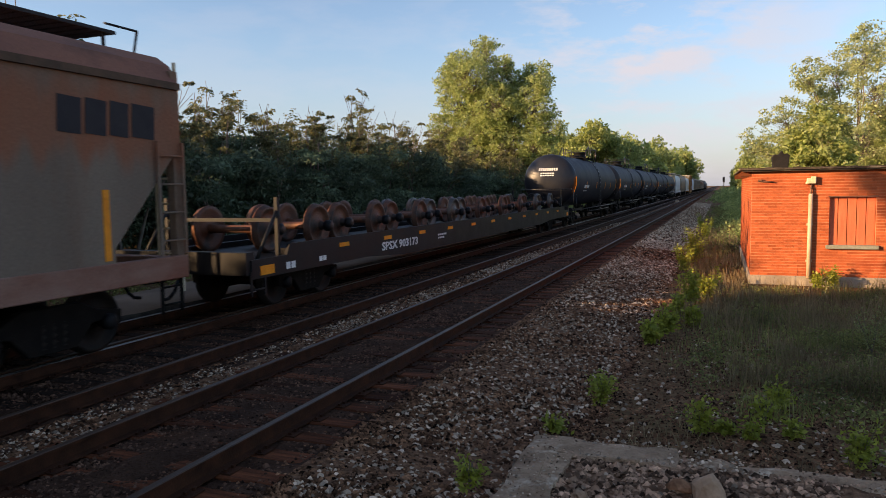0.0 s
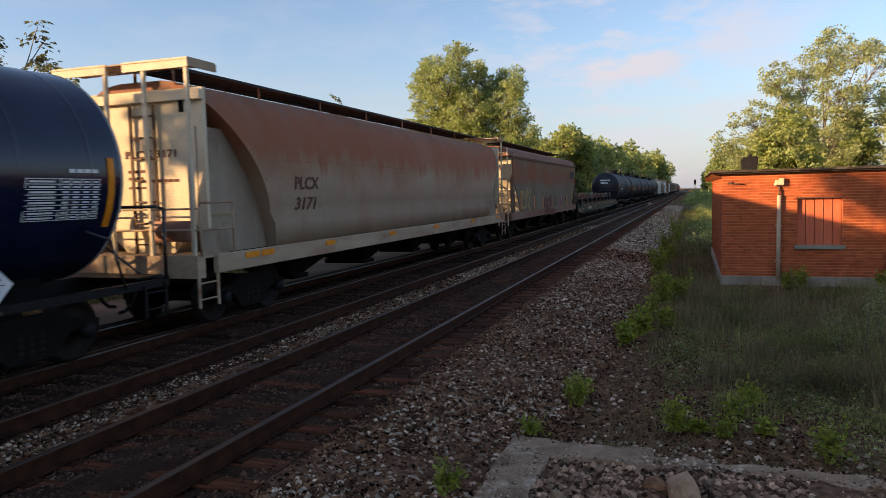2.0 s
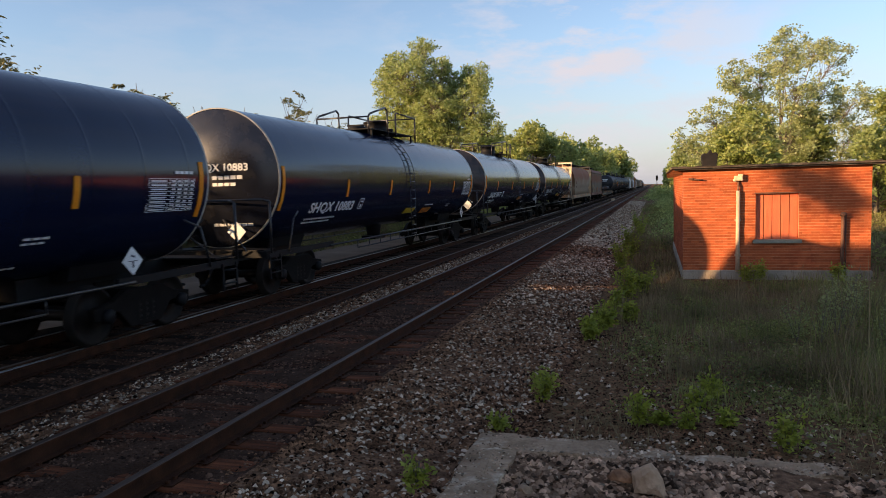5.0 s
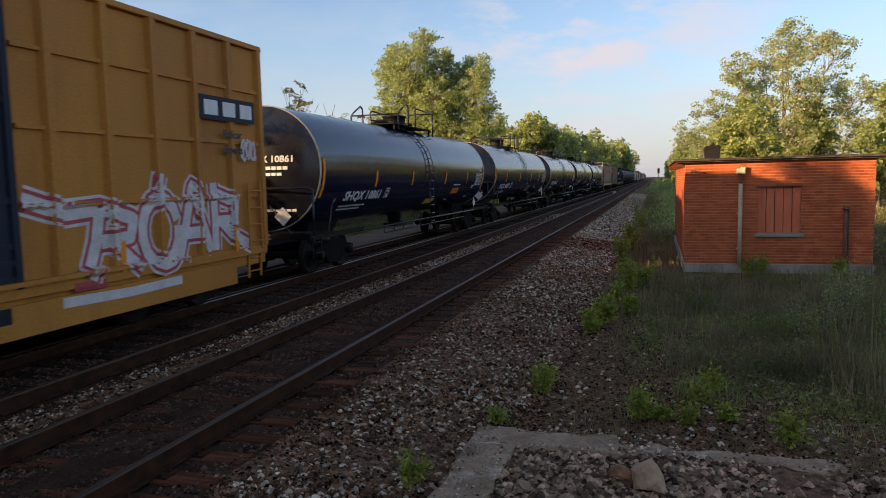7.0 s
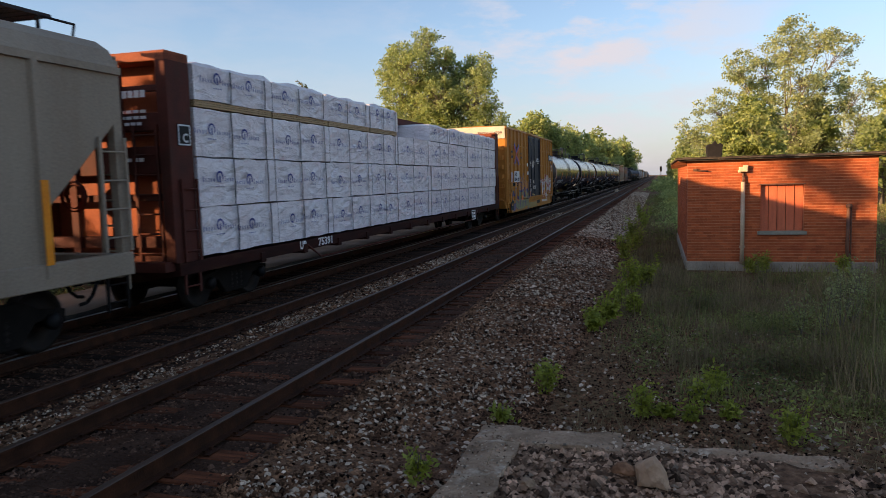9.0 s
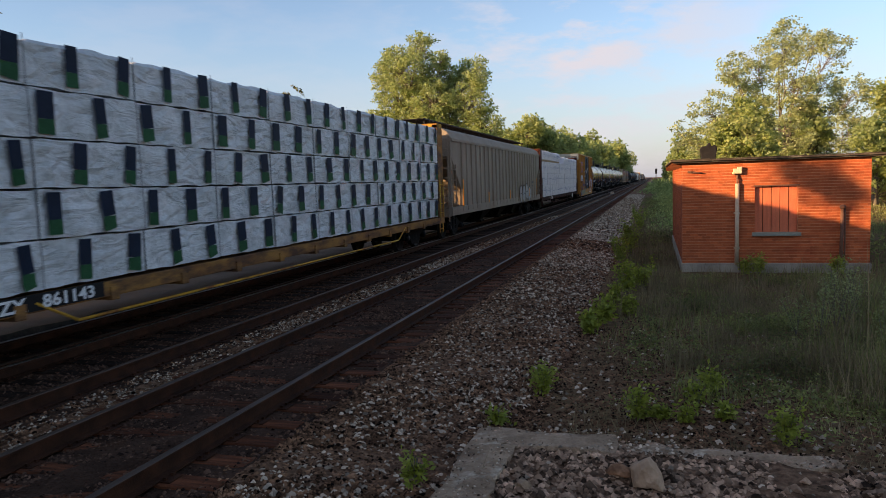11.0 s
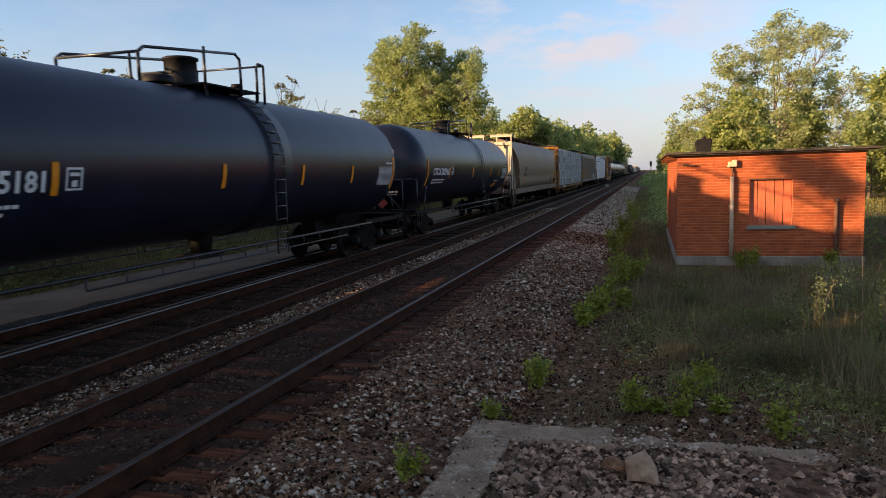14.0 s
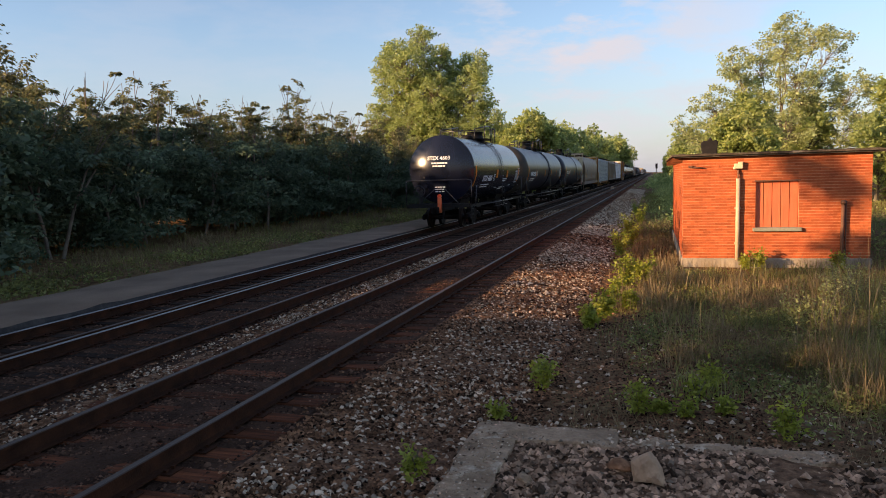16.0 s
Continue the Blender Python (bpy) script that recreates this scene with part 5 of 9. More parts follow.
M_GRATING = surface("dark_walk_grating", (0.018, 0.017, 0.018), (0.04, 0.038, 0.038), 6, 0.7, 0.1, 0.2, 50, spec=0.2)
M_TANK = surface("glossy_navy_tank_paint", (0.0030, 0.0078, 0.027), (0.0050, 0.0115, 0.037), 1.5, 0.17, 0, 0.03, 30, (1, 1, 0.3), spec=0.40, coat=0.0, rough_var=0.05, bump_dist=0.004)
M_TANKMATT = surface("dull_black_tank_paint", (0.0075, 0.0095, 0.020), (0.012, 0.015, 0.029), 1.5, 0.36, 0, 0.06, 30, (1, 1, 0.3), spec=0.34, rough_var=0.06, bump_dist=0.005)
M_HEADDUST = surface("dusty_tank_head", (0.042, 0.035, 0.026), (0.068, 0.057, 0.043), 1.4, 0.5, 0, 0.06, 30, extra=(0.024, 0.023, 0.022), extra_at=(0.5, 0.7), extra_scale=1.0, spec=0.3)
M_HEADGREY = surface("grimy_tank_head", (0.009, 0.011, 0.017), (0.018, 0.019, 0.024), 1.4, 0.36, 0, 0.06, 30, extra=(0.028, 0.026, 0.026), extra_at=(0.5, 0.72), extra_scale=0.9, spec=0.4)
M_HEADGLOSS = surface("glossy_dusty_tank_head", (0.006, 0.0075, 0.013), (0.011, 0.0125, 0.020), 1.4, 0.25, 0, 0.04, 30, extra=(0.036, 0.033, 0.031), extra_at=(0.5, 0.78), extra_scale=0.8, spec=0.45, rough_var=0.08, bump_dist=0.004)
M_TANKOLD = surface("worn_black_tank_paint", (0.006, 0.008, 0.016), (0.010, 0.012, 0.024), 1.2, 0.19, 0, 0.05, 30, (1, 1, 0.3), extra=(0.016, 0.016, 0.02), extra_at=(0.6, 0.8), extra_scale=0.8, spec=0.42, rough_var=0.05)
# greyer and duller than the other tank paints, for the cars ahead
M_TANKFAR = surface("greyer_black_tank_paint", (0.013, 0.016, 0.028), (0.021, 0.024, 0.038), 1.2, 0.62, 0, 0.08, 30, (1, 1, 0.3), extra=(0.035, 0.031, 0.030), extra_at=(0.6, 0.8), extra_scale=0.8, spec=0.18)
M_TUBE = surface("black_enamel_tube", (0.010, 0.010, 0.012), (0.020, 0.020, 0.022), 4, 0.35, 0.0, 0.05, 50, spec=0.6)
# seam made pale all round to stand in for the sunlit rim
M_RIM = surface("pale_sunlit_seam", (0.30, 0.28, 0.24), (0.42, 0.40, 0.35), 3, 0.5, 0, 0.05, 40, spec=0.4)
M_BLACK = surface("black_fittings", (0.0035, 0.0035, 0.004), (0.008, 0.008, 0.009), 4, 0.6, 0.0, 0.1, 50, spec=0.2)
M_WHITE = surface("white_marking_paint", (0.66, 0.66, 0.64), (0.78, 0.78, 0.76), 3, 0.6, 0, 0.02, 60)
M_YELLOW = surface("amber_reflective_tape", (0.78, 0.235, 0.012), (0.90, 0.31, 0.022), 6, 0.5, 0, 0.02, 60, spec=0.2)
M_SIGNYEL = surface("yellow_sign", (0.55, 0.42, 0.02), (0.65, 0.5, 0.03), 6, 0.5, 0, 0.02, 60)
M_DARKTEXT = surface("dark_marking_paint", (0.035, 0.035, 0.05), (0.06, 0.06, 0.075), 6, 0.7, 0, 0.02, 60)
M_OWNER = surface("faded_black_mark", (0.022, 0.020, 0.024), (0.040, 0.035, 0.036), 3, 0.7, 0, 0.02, 60, spec=0.2)
M_BROWNTEXT = surface("faded_brown_marking", (0.12, 0.050, 0.036), (0.17, 0.078, 0.058), 6, 0.7, 0, 0.02, 60, spec=0.2)
M_ORANGERED = surface("orange_red_tag", (0.65, 0.11, 0.03), (0.75, 0.16, 0.05), 6, 0.5, 0, 0.02, 60)
M_BOXYEL = surface("ochre_boxcar_paint", (0.44, 0.168, 0.029), (0.55, 0.222, 0.040), 0.9, 0.6, 0, 0.12, 30, (1, 1, 0.25), extra=(0.32, 0.115, 0.030), extra_at=(0.56, 0.80), extra_scale=1.1, spec=0.22)
M_BOXDOOR = surface("dark_blue_door_paint", (0.010, 0.014, 0.026), (0.02, 0.026, 0.044), 1.5, 0.6, 0, 0.1, 30, (1, 1, 0.3), spec=0.2)
M_BLUE = surface("blue_emblem", (0.025, 0.06, 0.28), (0.04, 0.085, 0.36), 4, 0.6, 0, 0.02, 50)
M_RED = surface("red_emblem", (0.5, 0.06, 0.04), (0.6, 0.09, 0.06), 4, 0.6, 0, 0.02, 50)
M_CBRED = surface("oxide_red_paint", (0.0607, 0.0176, 0.0128), (0.1107, 0.0288, 0.0192), 2, 0.7, 0, 0.15, 40, extra=(0.0607, 0.0288, 0.0192), extra_scale=1.2, spec=0.15)
M_CBDECK = surface("dirty_oxide_red_deck", (0.022, 0.008, 0.006), (0.048, 0.014, 0.010), 3, 0.8, 0, 0.15, 40, (1, 0.5, 2), extra=(0.06, 0.03, 0.015), extra_at=(0.56, 0.7), extra_scale=1.5, spec=0.1)
# paler than the red frame, with the sunlit orange put into the colour
M_CBINNER = surface("paler_sunlit_orange_red_paint", (0.24, 0.060, 0.026), (0.33, 0.090, 0.040), 2, 0.75, 0, 0.15, 40, extra=(0.14, 0.04, 0.02), extra_scale=1.2, spec=0.2)
M_CBYEL = surface("worn_yellow_paint", (0.50, 0.24, 0.024), (0.64, 0.34, 0.042), 2, 0.7, 0, 0.15, 40, (1, 1, 0.4), extra=(0.24, 0.095, 0.035), extra_at=(0.46, 0.62), extra_scale=1.8, spec=0.15)
M_CBRUST = surface("rusty_yellow_deck_paint", (0.20, 0.085, 0.030), (0.36, 0.17, 0.045), 2, 0.75, 0, 0.15, 40, (1, 0.6, 2), extra=(0.09, 0.045, 0.028), extra_at=(0.45, 0.62), extra_scale=1.6, spec=0.15)
M_WRAP = surface("white_lumber_wrap", (0.6960, 0.6292, 0.6213), (0.7920, 0.7468, 0.7353), 2.5, 0.5, 0, 0.0, 30, island=0.05, spec=0.3, wrinkle=0.42)
M_WRAPG = surface("silvery_lumber_wrap", (0.40, 0.415, 0.40), (0.55, 0.56, 0.545), 2.5, 0.45, 0, 0.0, 30, island=0.14, spec=0.35, wrinkle=0.5)
M_GREENMARK = surface("dark_green_print", (0.010, 0.065, 0.024), (0.022, 0.10, 0.042), 3, 0.6, 0, 0.1, 30, spec=0.1)
M_NAVYMARK = surface("dark_navy_print", (0.007, 0.014, 0.028), (0.013, 0.022, 0.042), 3, 0.6, 0, 0.1, 30, spec=0.1)
M_BLUEMARK = surface("navy_print", (0.0245, 0.0405, 0.1820), (0.0420, 0.0630, 0.2470), 3, 0.6, 0, 0.02, 30, spec=0.2)
M_LUMBER = surface("sawn_lumber", (0.3600, 0.2280, 0.1050), (0.4640, 0.3116, 0.1610), 5, 0.8, 0, 0.3, 30, (8, 0.3, 8))
M_STRAP = surface("black_strap", (0.03, 0.03, 0.035), (0.05, 0.05, 0.055), 5, 0.5, 0, 0.02, 50)
M_FLAT = surface("black_flatcar_paint", (0.0045, 0.0045, 0.005), (0.010, 0.0095, 0.010), 2, 0.55, 0, 0.12, 40, extra=(0.02, 0.015, 0.013), extra_at=(0.58, 0.8), extra_scale=1, spec=0.25)
M_GRAF_W = surface("white_spray", (0.55, 0.50, 0.48), (0.68, 0.63, 0.6), 5, 0.6, 0, 0.02, 40)
M_GRAF_R = surface("red_spray", (0.42, 0.05, 0.06), (0.52, 0.08, 0.08), 5, 0.6, 0, 0.02, 40)
M_GRAF_MAROON = surface("maroon_spray", (0.14, 0.03, 0.035), (0.20, 0.05, 0.05), 5, 0.6, 0, 0.02, 40)
M_GRAF_P = surface("purple_spray", (0.075, 0.055, 0.14), (0.13, 0.10, 0.22), 5, 0.6, 0, 0.02, 40)
M_GRAF_G = surface("lime_spray", (0.21, 0.21, 0.11), (0.31, 0.31, 0.17), 5, 0.6, 0, 0.02, 40, spec=0.2)
M_GRAF_B = surface("teal_black_spray", (0.008, 0.014, 0.017), (0.016, 0.026, 0.03), 5, 0.6, 0, 0.02, 40, spec=0.2)
M_GRAF_Y = surface("dull_yellow_spray", (0.30, 0.20, 0.06), (0.38, 0.27, 0.09), 5, 0.6, 0, 0.02, 40)
M_SPRING = surface("spring_steel", (0.012, 0.010, 0.008), (0.024, 0.019, 0.016), 8, 0.7, 0.2, 0.1, 60, spec=0.15)


# ---------------------------------------------------------------- rolling stock: shared pieces
def wheel_mesh(r=0.46, material=None):
    bm = bmesh.new()
    lathe(bm, [(-0.075, 0.0), (-0.075, 0.10), (-0.03, 0.12), (-0.02, 0.30), (-0.06, 0.39), (-0.06, r + 0.022), (-0.035, r + 0.024), (-0.028, r), (0.07, r - 0.006), (0.07, 0.40), (0.02, 0.37), (0.01, 0.28), (0.04, 0.13), (0.09, 0.11), (0.09, 0.0)], (0, 0, 0), "x", 28)
    me = finish(bm, "wheel", [material or M_WHEEL, M_TREAD])
    return me


WHEEL = wheel_mesh()
WHEEL_RUST = wheel_mesh(0.46, M_RUSTWHEEL)
WHEEL_OLD = wheel_mesh(0.46, M_OLDWHEEL)


def axle_mesh(mat):
    bm = bmesh.new()
    lathe(bm, [(-1.12, 0), (-1.12, 0.075), (-0.92, 0.075), (-0.86, 0.10), (-0.70, 0.11), (-0.5, 0.085), (0.5, 0.085), (0.70, 0.11), (0.86, 0.10), (0.92, 0.075), (1.12, 0.075), (1.12, 0)], (0, 0, 0), "x", 14)
    return finish(bm, "axle", mat)


AXLE, AXLE_RUST = axle_mesh(M_WHEEL), axle_mesh(M_RUSTWHEEL)


def side_frame_mesh():
    bm = bmesh.new()
    o = [(-1.12, 0.40), (-1.15, 0.60), (-0.72, 0.66), (-0.45, 0.80), (0.45, 0.80), (0.72, 0.66), (1.15, 0.60), (1.12, 0.40), (0.85, 0.38), (0.80, 0.50), (0.62, 0.48), (0.36, 0.20), (-0.36, 0.20), (-0.62, 0.48), (-0.80, 0.50), (-0.85, 0.38)]
    prism(bm, o, "x", -0.07, 0.07)
    return finish(bm, "side_frame", M_UNDER, 0.015)


SIDE_FRAME = side_frame_mesh()


def spring_mesh():
    bm = bmesh.new()
    lathe(bm, [(0.0, 0.07)] + [(0.03 + 0.045 * i, 0.075 if i % 2 else 0.06) for i in range(7)] + [(0.32, 0.07)], (0, 0, 0.27), "z", 10)
    return finish(bm, "spring", M_SPRING)


SPRINGS = spring_mesh()


def box_mesh():
    bm = bmesh.new()
    lathe(bm, [(-0.06, 0.0), (-0.06, 0.12), (0.05, 0.12), (0.09, 0.07), (0.09, 0)], (0, 0, 0), "x", 12)
    return finish(bm, "bearing_cap", M_BLACK)


CAP = box_mesh()


def bolster_mesh():
    bm = bmesh.new()
    quad_box(bm, 0, 0, 0.66, 2.1, 0.34, 0.24)
    quad_box(bm, 0, 0, 0.82, 0.5, 0.42, 0.14)
    for s in (-1, 1):
        prism(bm, [(s * 0.25, 0.50), (s * 0.45, 0.50), (s * 0.62, 0.42), (s * 0.62, 0.34), (s * 0.25, 0.40)], "x", -0.9, 0.9)
    return finish(bm, "truck", M_UNDER, 0.01)


BOLSTER = bolster_mesh()


def truck(parent, y):
    t = part("truck", BOLSTER, None, parent, "dark cast steel truck", at=pose(0, y, 0))
    for yy in (-0.89, 0.89):
        part("axle", AXLE, None, t, at=pose(0, yy, 0.46))
        for s in (-1, 1):
            part("wheel", WHEEL, None, t, at=pose(s * GAUGE / 2, yy, 0.46, 0, 0, 0 if s > 0 else 180))
            part("bearing_cap", CAP, None, t, at=pose(s * 1.07, yy, 0.46, 0, 0, 0 if s > 0 else 180))
    for s in (-1, 1):
        part("side_frame", SIDE_FRAME, None, t, at=pose(s * 0.99, 0, 0))
        for yy in (-0.16, 0.0, 0.16):
            part("spring", SPRINGS, None, t, at=pose(s * 1.0, yy, 0))
    return t


def coupler_mesh():
    bm = bmesh.new()
    quad_box(bm, 0, 0.25, 0, 0.16, 0.7, 0.16)
    prism(bm, [(-0.14, -0.12), (-0.16, -0.28), (-0.05, -0.34), (0.02, -0.22), (0.10, -0.24), (0.17, -0.36), (0.20, -0.2), (0.12, -0.05), (-0.1, -0.05)], "z", -0.14, 0.14)
    return finish(bm, "coupler", M_UNDER, 0.012)


COUPLER = coupler_mesh()


def hose_mesh():
    bm = bmesh.new()
    pts = [(0.35, 0.1, 0.0), (0.37, -0.05, -0.08), (0.36, -0.14, -0.26), (0.33, -0.24, -0.36), (0.30, -0.36, -0.38)]
    path_rod(bm, pts, 0.03, 7)
    return finish(bm, "air_hose", M_BLACK)


HOSE = hose_mesh()


def ends_gear(car, half):
    """Coupler and air hose at both ends."""
    for s in (-1, 1):
        part("coupler", COUPLER, None, car, at=pose(0, s * half, 0.86, 0, 0, 0 if s < 0 else 180))
        part("air_hose", HOSE, None, car, at=pose(0, s * half, 0.82, 0, 0, 0 if s < 0 else 180))


def side_place(x, y, z):
    """Letters on the side that faces the camera."""
    return lambda u, v, d: (x + d, y + u, z + v)


def end_place(x, y, z):
    return lambda u, v, d: (x + u, y - d, z + v)


def round_place(r, zc, y, z):
    """Letters that follow a round flank of radius r about the height zc."""
    def f(u, v, d):
        a = math.asin(max(-1, min(1, (z - zc) / r))) + v / r
        return ((r + d) * math.cos(a), y + u, zc + (r + d) * math.sin(a))
    return f


def bars(name, parent, material, place, rows, label=""):
    """Writing too small to read: rows of (u, v, width, height)."""
    bm = bmesh.new()
    for u, v, w, h in rows:
        n = max(1, int(w / 0.12))
        for k in range(n):
            a, b = u + w * k / n, u + w * (k + 0.82) / n
            vs = [bm.verts.new(place(p, q, 0.006)) for p, q in ((a, v), (b, v), (b, v + h), (a, v + h))]
            bm.faces.new(vs)
    p = part(name, bm, material, parent, label)
    p["kind"] = "stuff"
    return p


def patch(name, parent, material, place, u, v, w, h, label="", d=0.006):
    """A thin plate laid on a surface."""
    bm = bmesh.new()
    m = 4
    top = [[bm.verts.new(place(u + w * i, v + h * j / m, d)) for i in (0, 1)] for j in range(m + 1)]
    low = [[bm.verts.new(place(u + w * i, v + h * j / m, d - 0.012)) for i in (0, 1)] for j in range(m + 1)]
    for j in range(m):
        bm.faces.new((top[j][0], top[j][1], top[j + 1][1], top[j + 1][0]))
        bm.faces.new((top[j][1], low[j][1], low[j + 1][1], top[j + 1][1]))
        bm.faces.new((top[j][0], top[j + 1][0], low[j + 1][0], low[j][0]))
    return part(name, bm, material, parent, label)


def stroke(bm, place, pts, width, d):
    """One brush stroke as a flat ribbon through points (u, v)."""
    prev = None
    for i, (u, v) in enumerate(pts):
        a = pts[max(0, i - 1)]
        b = pts[min(len(pts) - 1, i + 1)]
        t = Vector((b[0] - a[0], b[1] - a[1])).normalized()
        n = Vector((-t.y, t.x)) * width / 2
        cur = [bm.verts.new(place(u + n.x, v + n.y, d)), bm.verts.new(place(u - n.x, v - n.y, d))]
        if prev:
            bm.faces.new((prev[0], prev[1], cur[1], cur[0]))
        prev = cur


def scrawl(parent, place, u0, v0, w, h, mats, seed, letters=5, width=0.12, label="sprayed graffiti in loose curved strokes"):
    """Spray-can writing that cannot be read: bulging loops and slashes, an outline colour and a fill colour."""
    rng = random.Random(seed)
    fill, line = bmesh.new(), bmesh.new()
    for k in range(letters):
        cu = u0 + w * (k + 0.5) / letters
        lw = w / letters * 0.62
        pts = []
        n = 9
        a0 = rng.uniform(0, 6.28)
        turn = rng.choice((-1, 1)) * rng.uniform(3.4, 5.6)
        for i in range(n):
            a = a0 + turn * i / (n - 1)
            pts.append((cu + math.cos(a) * lw * rng.uniform(0.7, 1.1), v0 + h / 2 + math.sin(a) * h * 0.5 * rng.uniform(0.75, 1.1)))
        stroke(line, place, pts, width * 1.7, 0.004)
        stroke(fill, place, pts, width, 0.007)
        a, b = (cu - lw * rng.uniform(-0.4, 0.9), v0 + rng.uniform(0, 0.2) * h), (cu + lw * rng.uniform(-0.4, 0.9), v0 + h * rng.uniform(0.8, 1.1))
        m = ((a[0] + b[0]) / 2 + rng.uniform(-0.1, 0.1), (a[1] + b[1]) / 2)
        stroke(line, place, [a, m, b], width * 1.6, 0.005)
        stroke(fill, place, [a, m, b], width * 0.9, 0.008)
    part("graffiti", fill, mats[0], parent, label)["kind"] = "stuff"
    part("graffiti", line, mats[1], parent, label)["kind"] = "stuff"


def ladder(name, parent, material, x, y0, y1, z0, z1, rungs, r=0.016, label=""):
    """A ladder that lies in the plane of the side."""
    bm = bmesh.new()
    for y in (y0, y1):
        quad_box(bm, x, y, (z0 + z1) / 2, 0.03, 0.05, z1 - z0)
    for i in range(rungs):
        z = z0 + (z1 - z0) * (i + 0.5) / rungs
        rod(bm, (x, y0, z), (x, y1, z), r, seg=6)
    return part(name, bm, material, parent, label)


def end_ladder(name, parent, material, x0, x1, y, z0, z1, rungs, label=""):
    bm = bmesh.new()
    for x in (x0, x1):
        quad_box(bm, x, y, (z0 + z1) / 2, 0.05, 0.03, z1 - z0)
    for i in range(rungs):
        z = z0 + (z1 - z0) * (i + 0.5) / rungs
        rod(bm, (x0, y, z), (x1, y, z), 0.016, seg=6)
    return part(name, bm, material, parent, label)


def grating(parent, x0, x1, y0, y1, z, material=None):
    """Roof walk: thin edge bars, fine long slats and cross bearers with open gaps."""
    bm = bmesh.new()
    n = 16
    for i in range(n):
        x = x0 + (x1 - x0) * (i + 0.5) / n
        quad_box(bm, x, (y0 + y1) / 2, z, (x1 - x0) / n * 0.7, y1 - y0, 0.014)
    for x in (x0, x1):
        quad_box(bm, x, (y0 + y1) / 2, z, 0.03, y1 - y0, 0.05)
    k = max(2, int((y1 - y0) / 0.22))
    for i in range(k + 1):
        quad_box(bm, (x0 + x1) / 2, y0 + (y1 - y0) * i / k, z - 0.012, x1 - x0, 0.02, 0.015)
    return part("roof_walk", bm, material or M_GRATING, parent, "dark open grating roof walk")


def walk_brackets(car, half, inset, x, z0, z1, mat, n=8):
    """Upright legs that carry the roof walk."""
    for i in range(n):
        y = -half + inset + (2 * half - 2 * inset) * i / (n - 1)
        for s in (-1, 1):
            bm = bmesh.new()
            quad_box(bm, s * x, y, (z0 + z1) / 2, 0.03, 0.05, z1 - z0)
            part("walk_bracket", bm, mat, car)


# ---------------------------------------------------------------- covered hoppers
def pockets(car, mat, ys, top=1.25, w=1.15, ln=1.6, low=0.34):
    for y in ys:
        bm = bmesh.new()
        a = [bm.verts.new(p) for p in ((-w, y - ln, top), (w, y - ln, top), (w, y + ln, top), (-w, y + ln, top))]
        b = [bm.verts.new(p) for p in ((-0.5, y - 0.28, low), (0.5, y - 0.28, low), (0.5, y + 0.28, low), (-0.5, y + 0.28, low))]
        for i in range(4):
            j = (i + 1) % 4
            bm.faces.new((a[i], a[j], b[j], b[i]))
        bm.faces.new(list(reversed(b)))
        bm.faces.new(a)
        quad_box(bm, 0, y, low - 0.05, 1.2, 0.66, 0.1)
        part("hopper_outlet", bm, mat, car, "dark discharge hopper below the body")


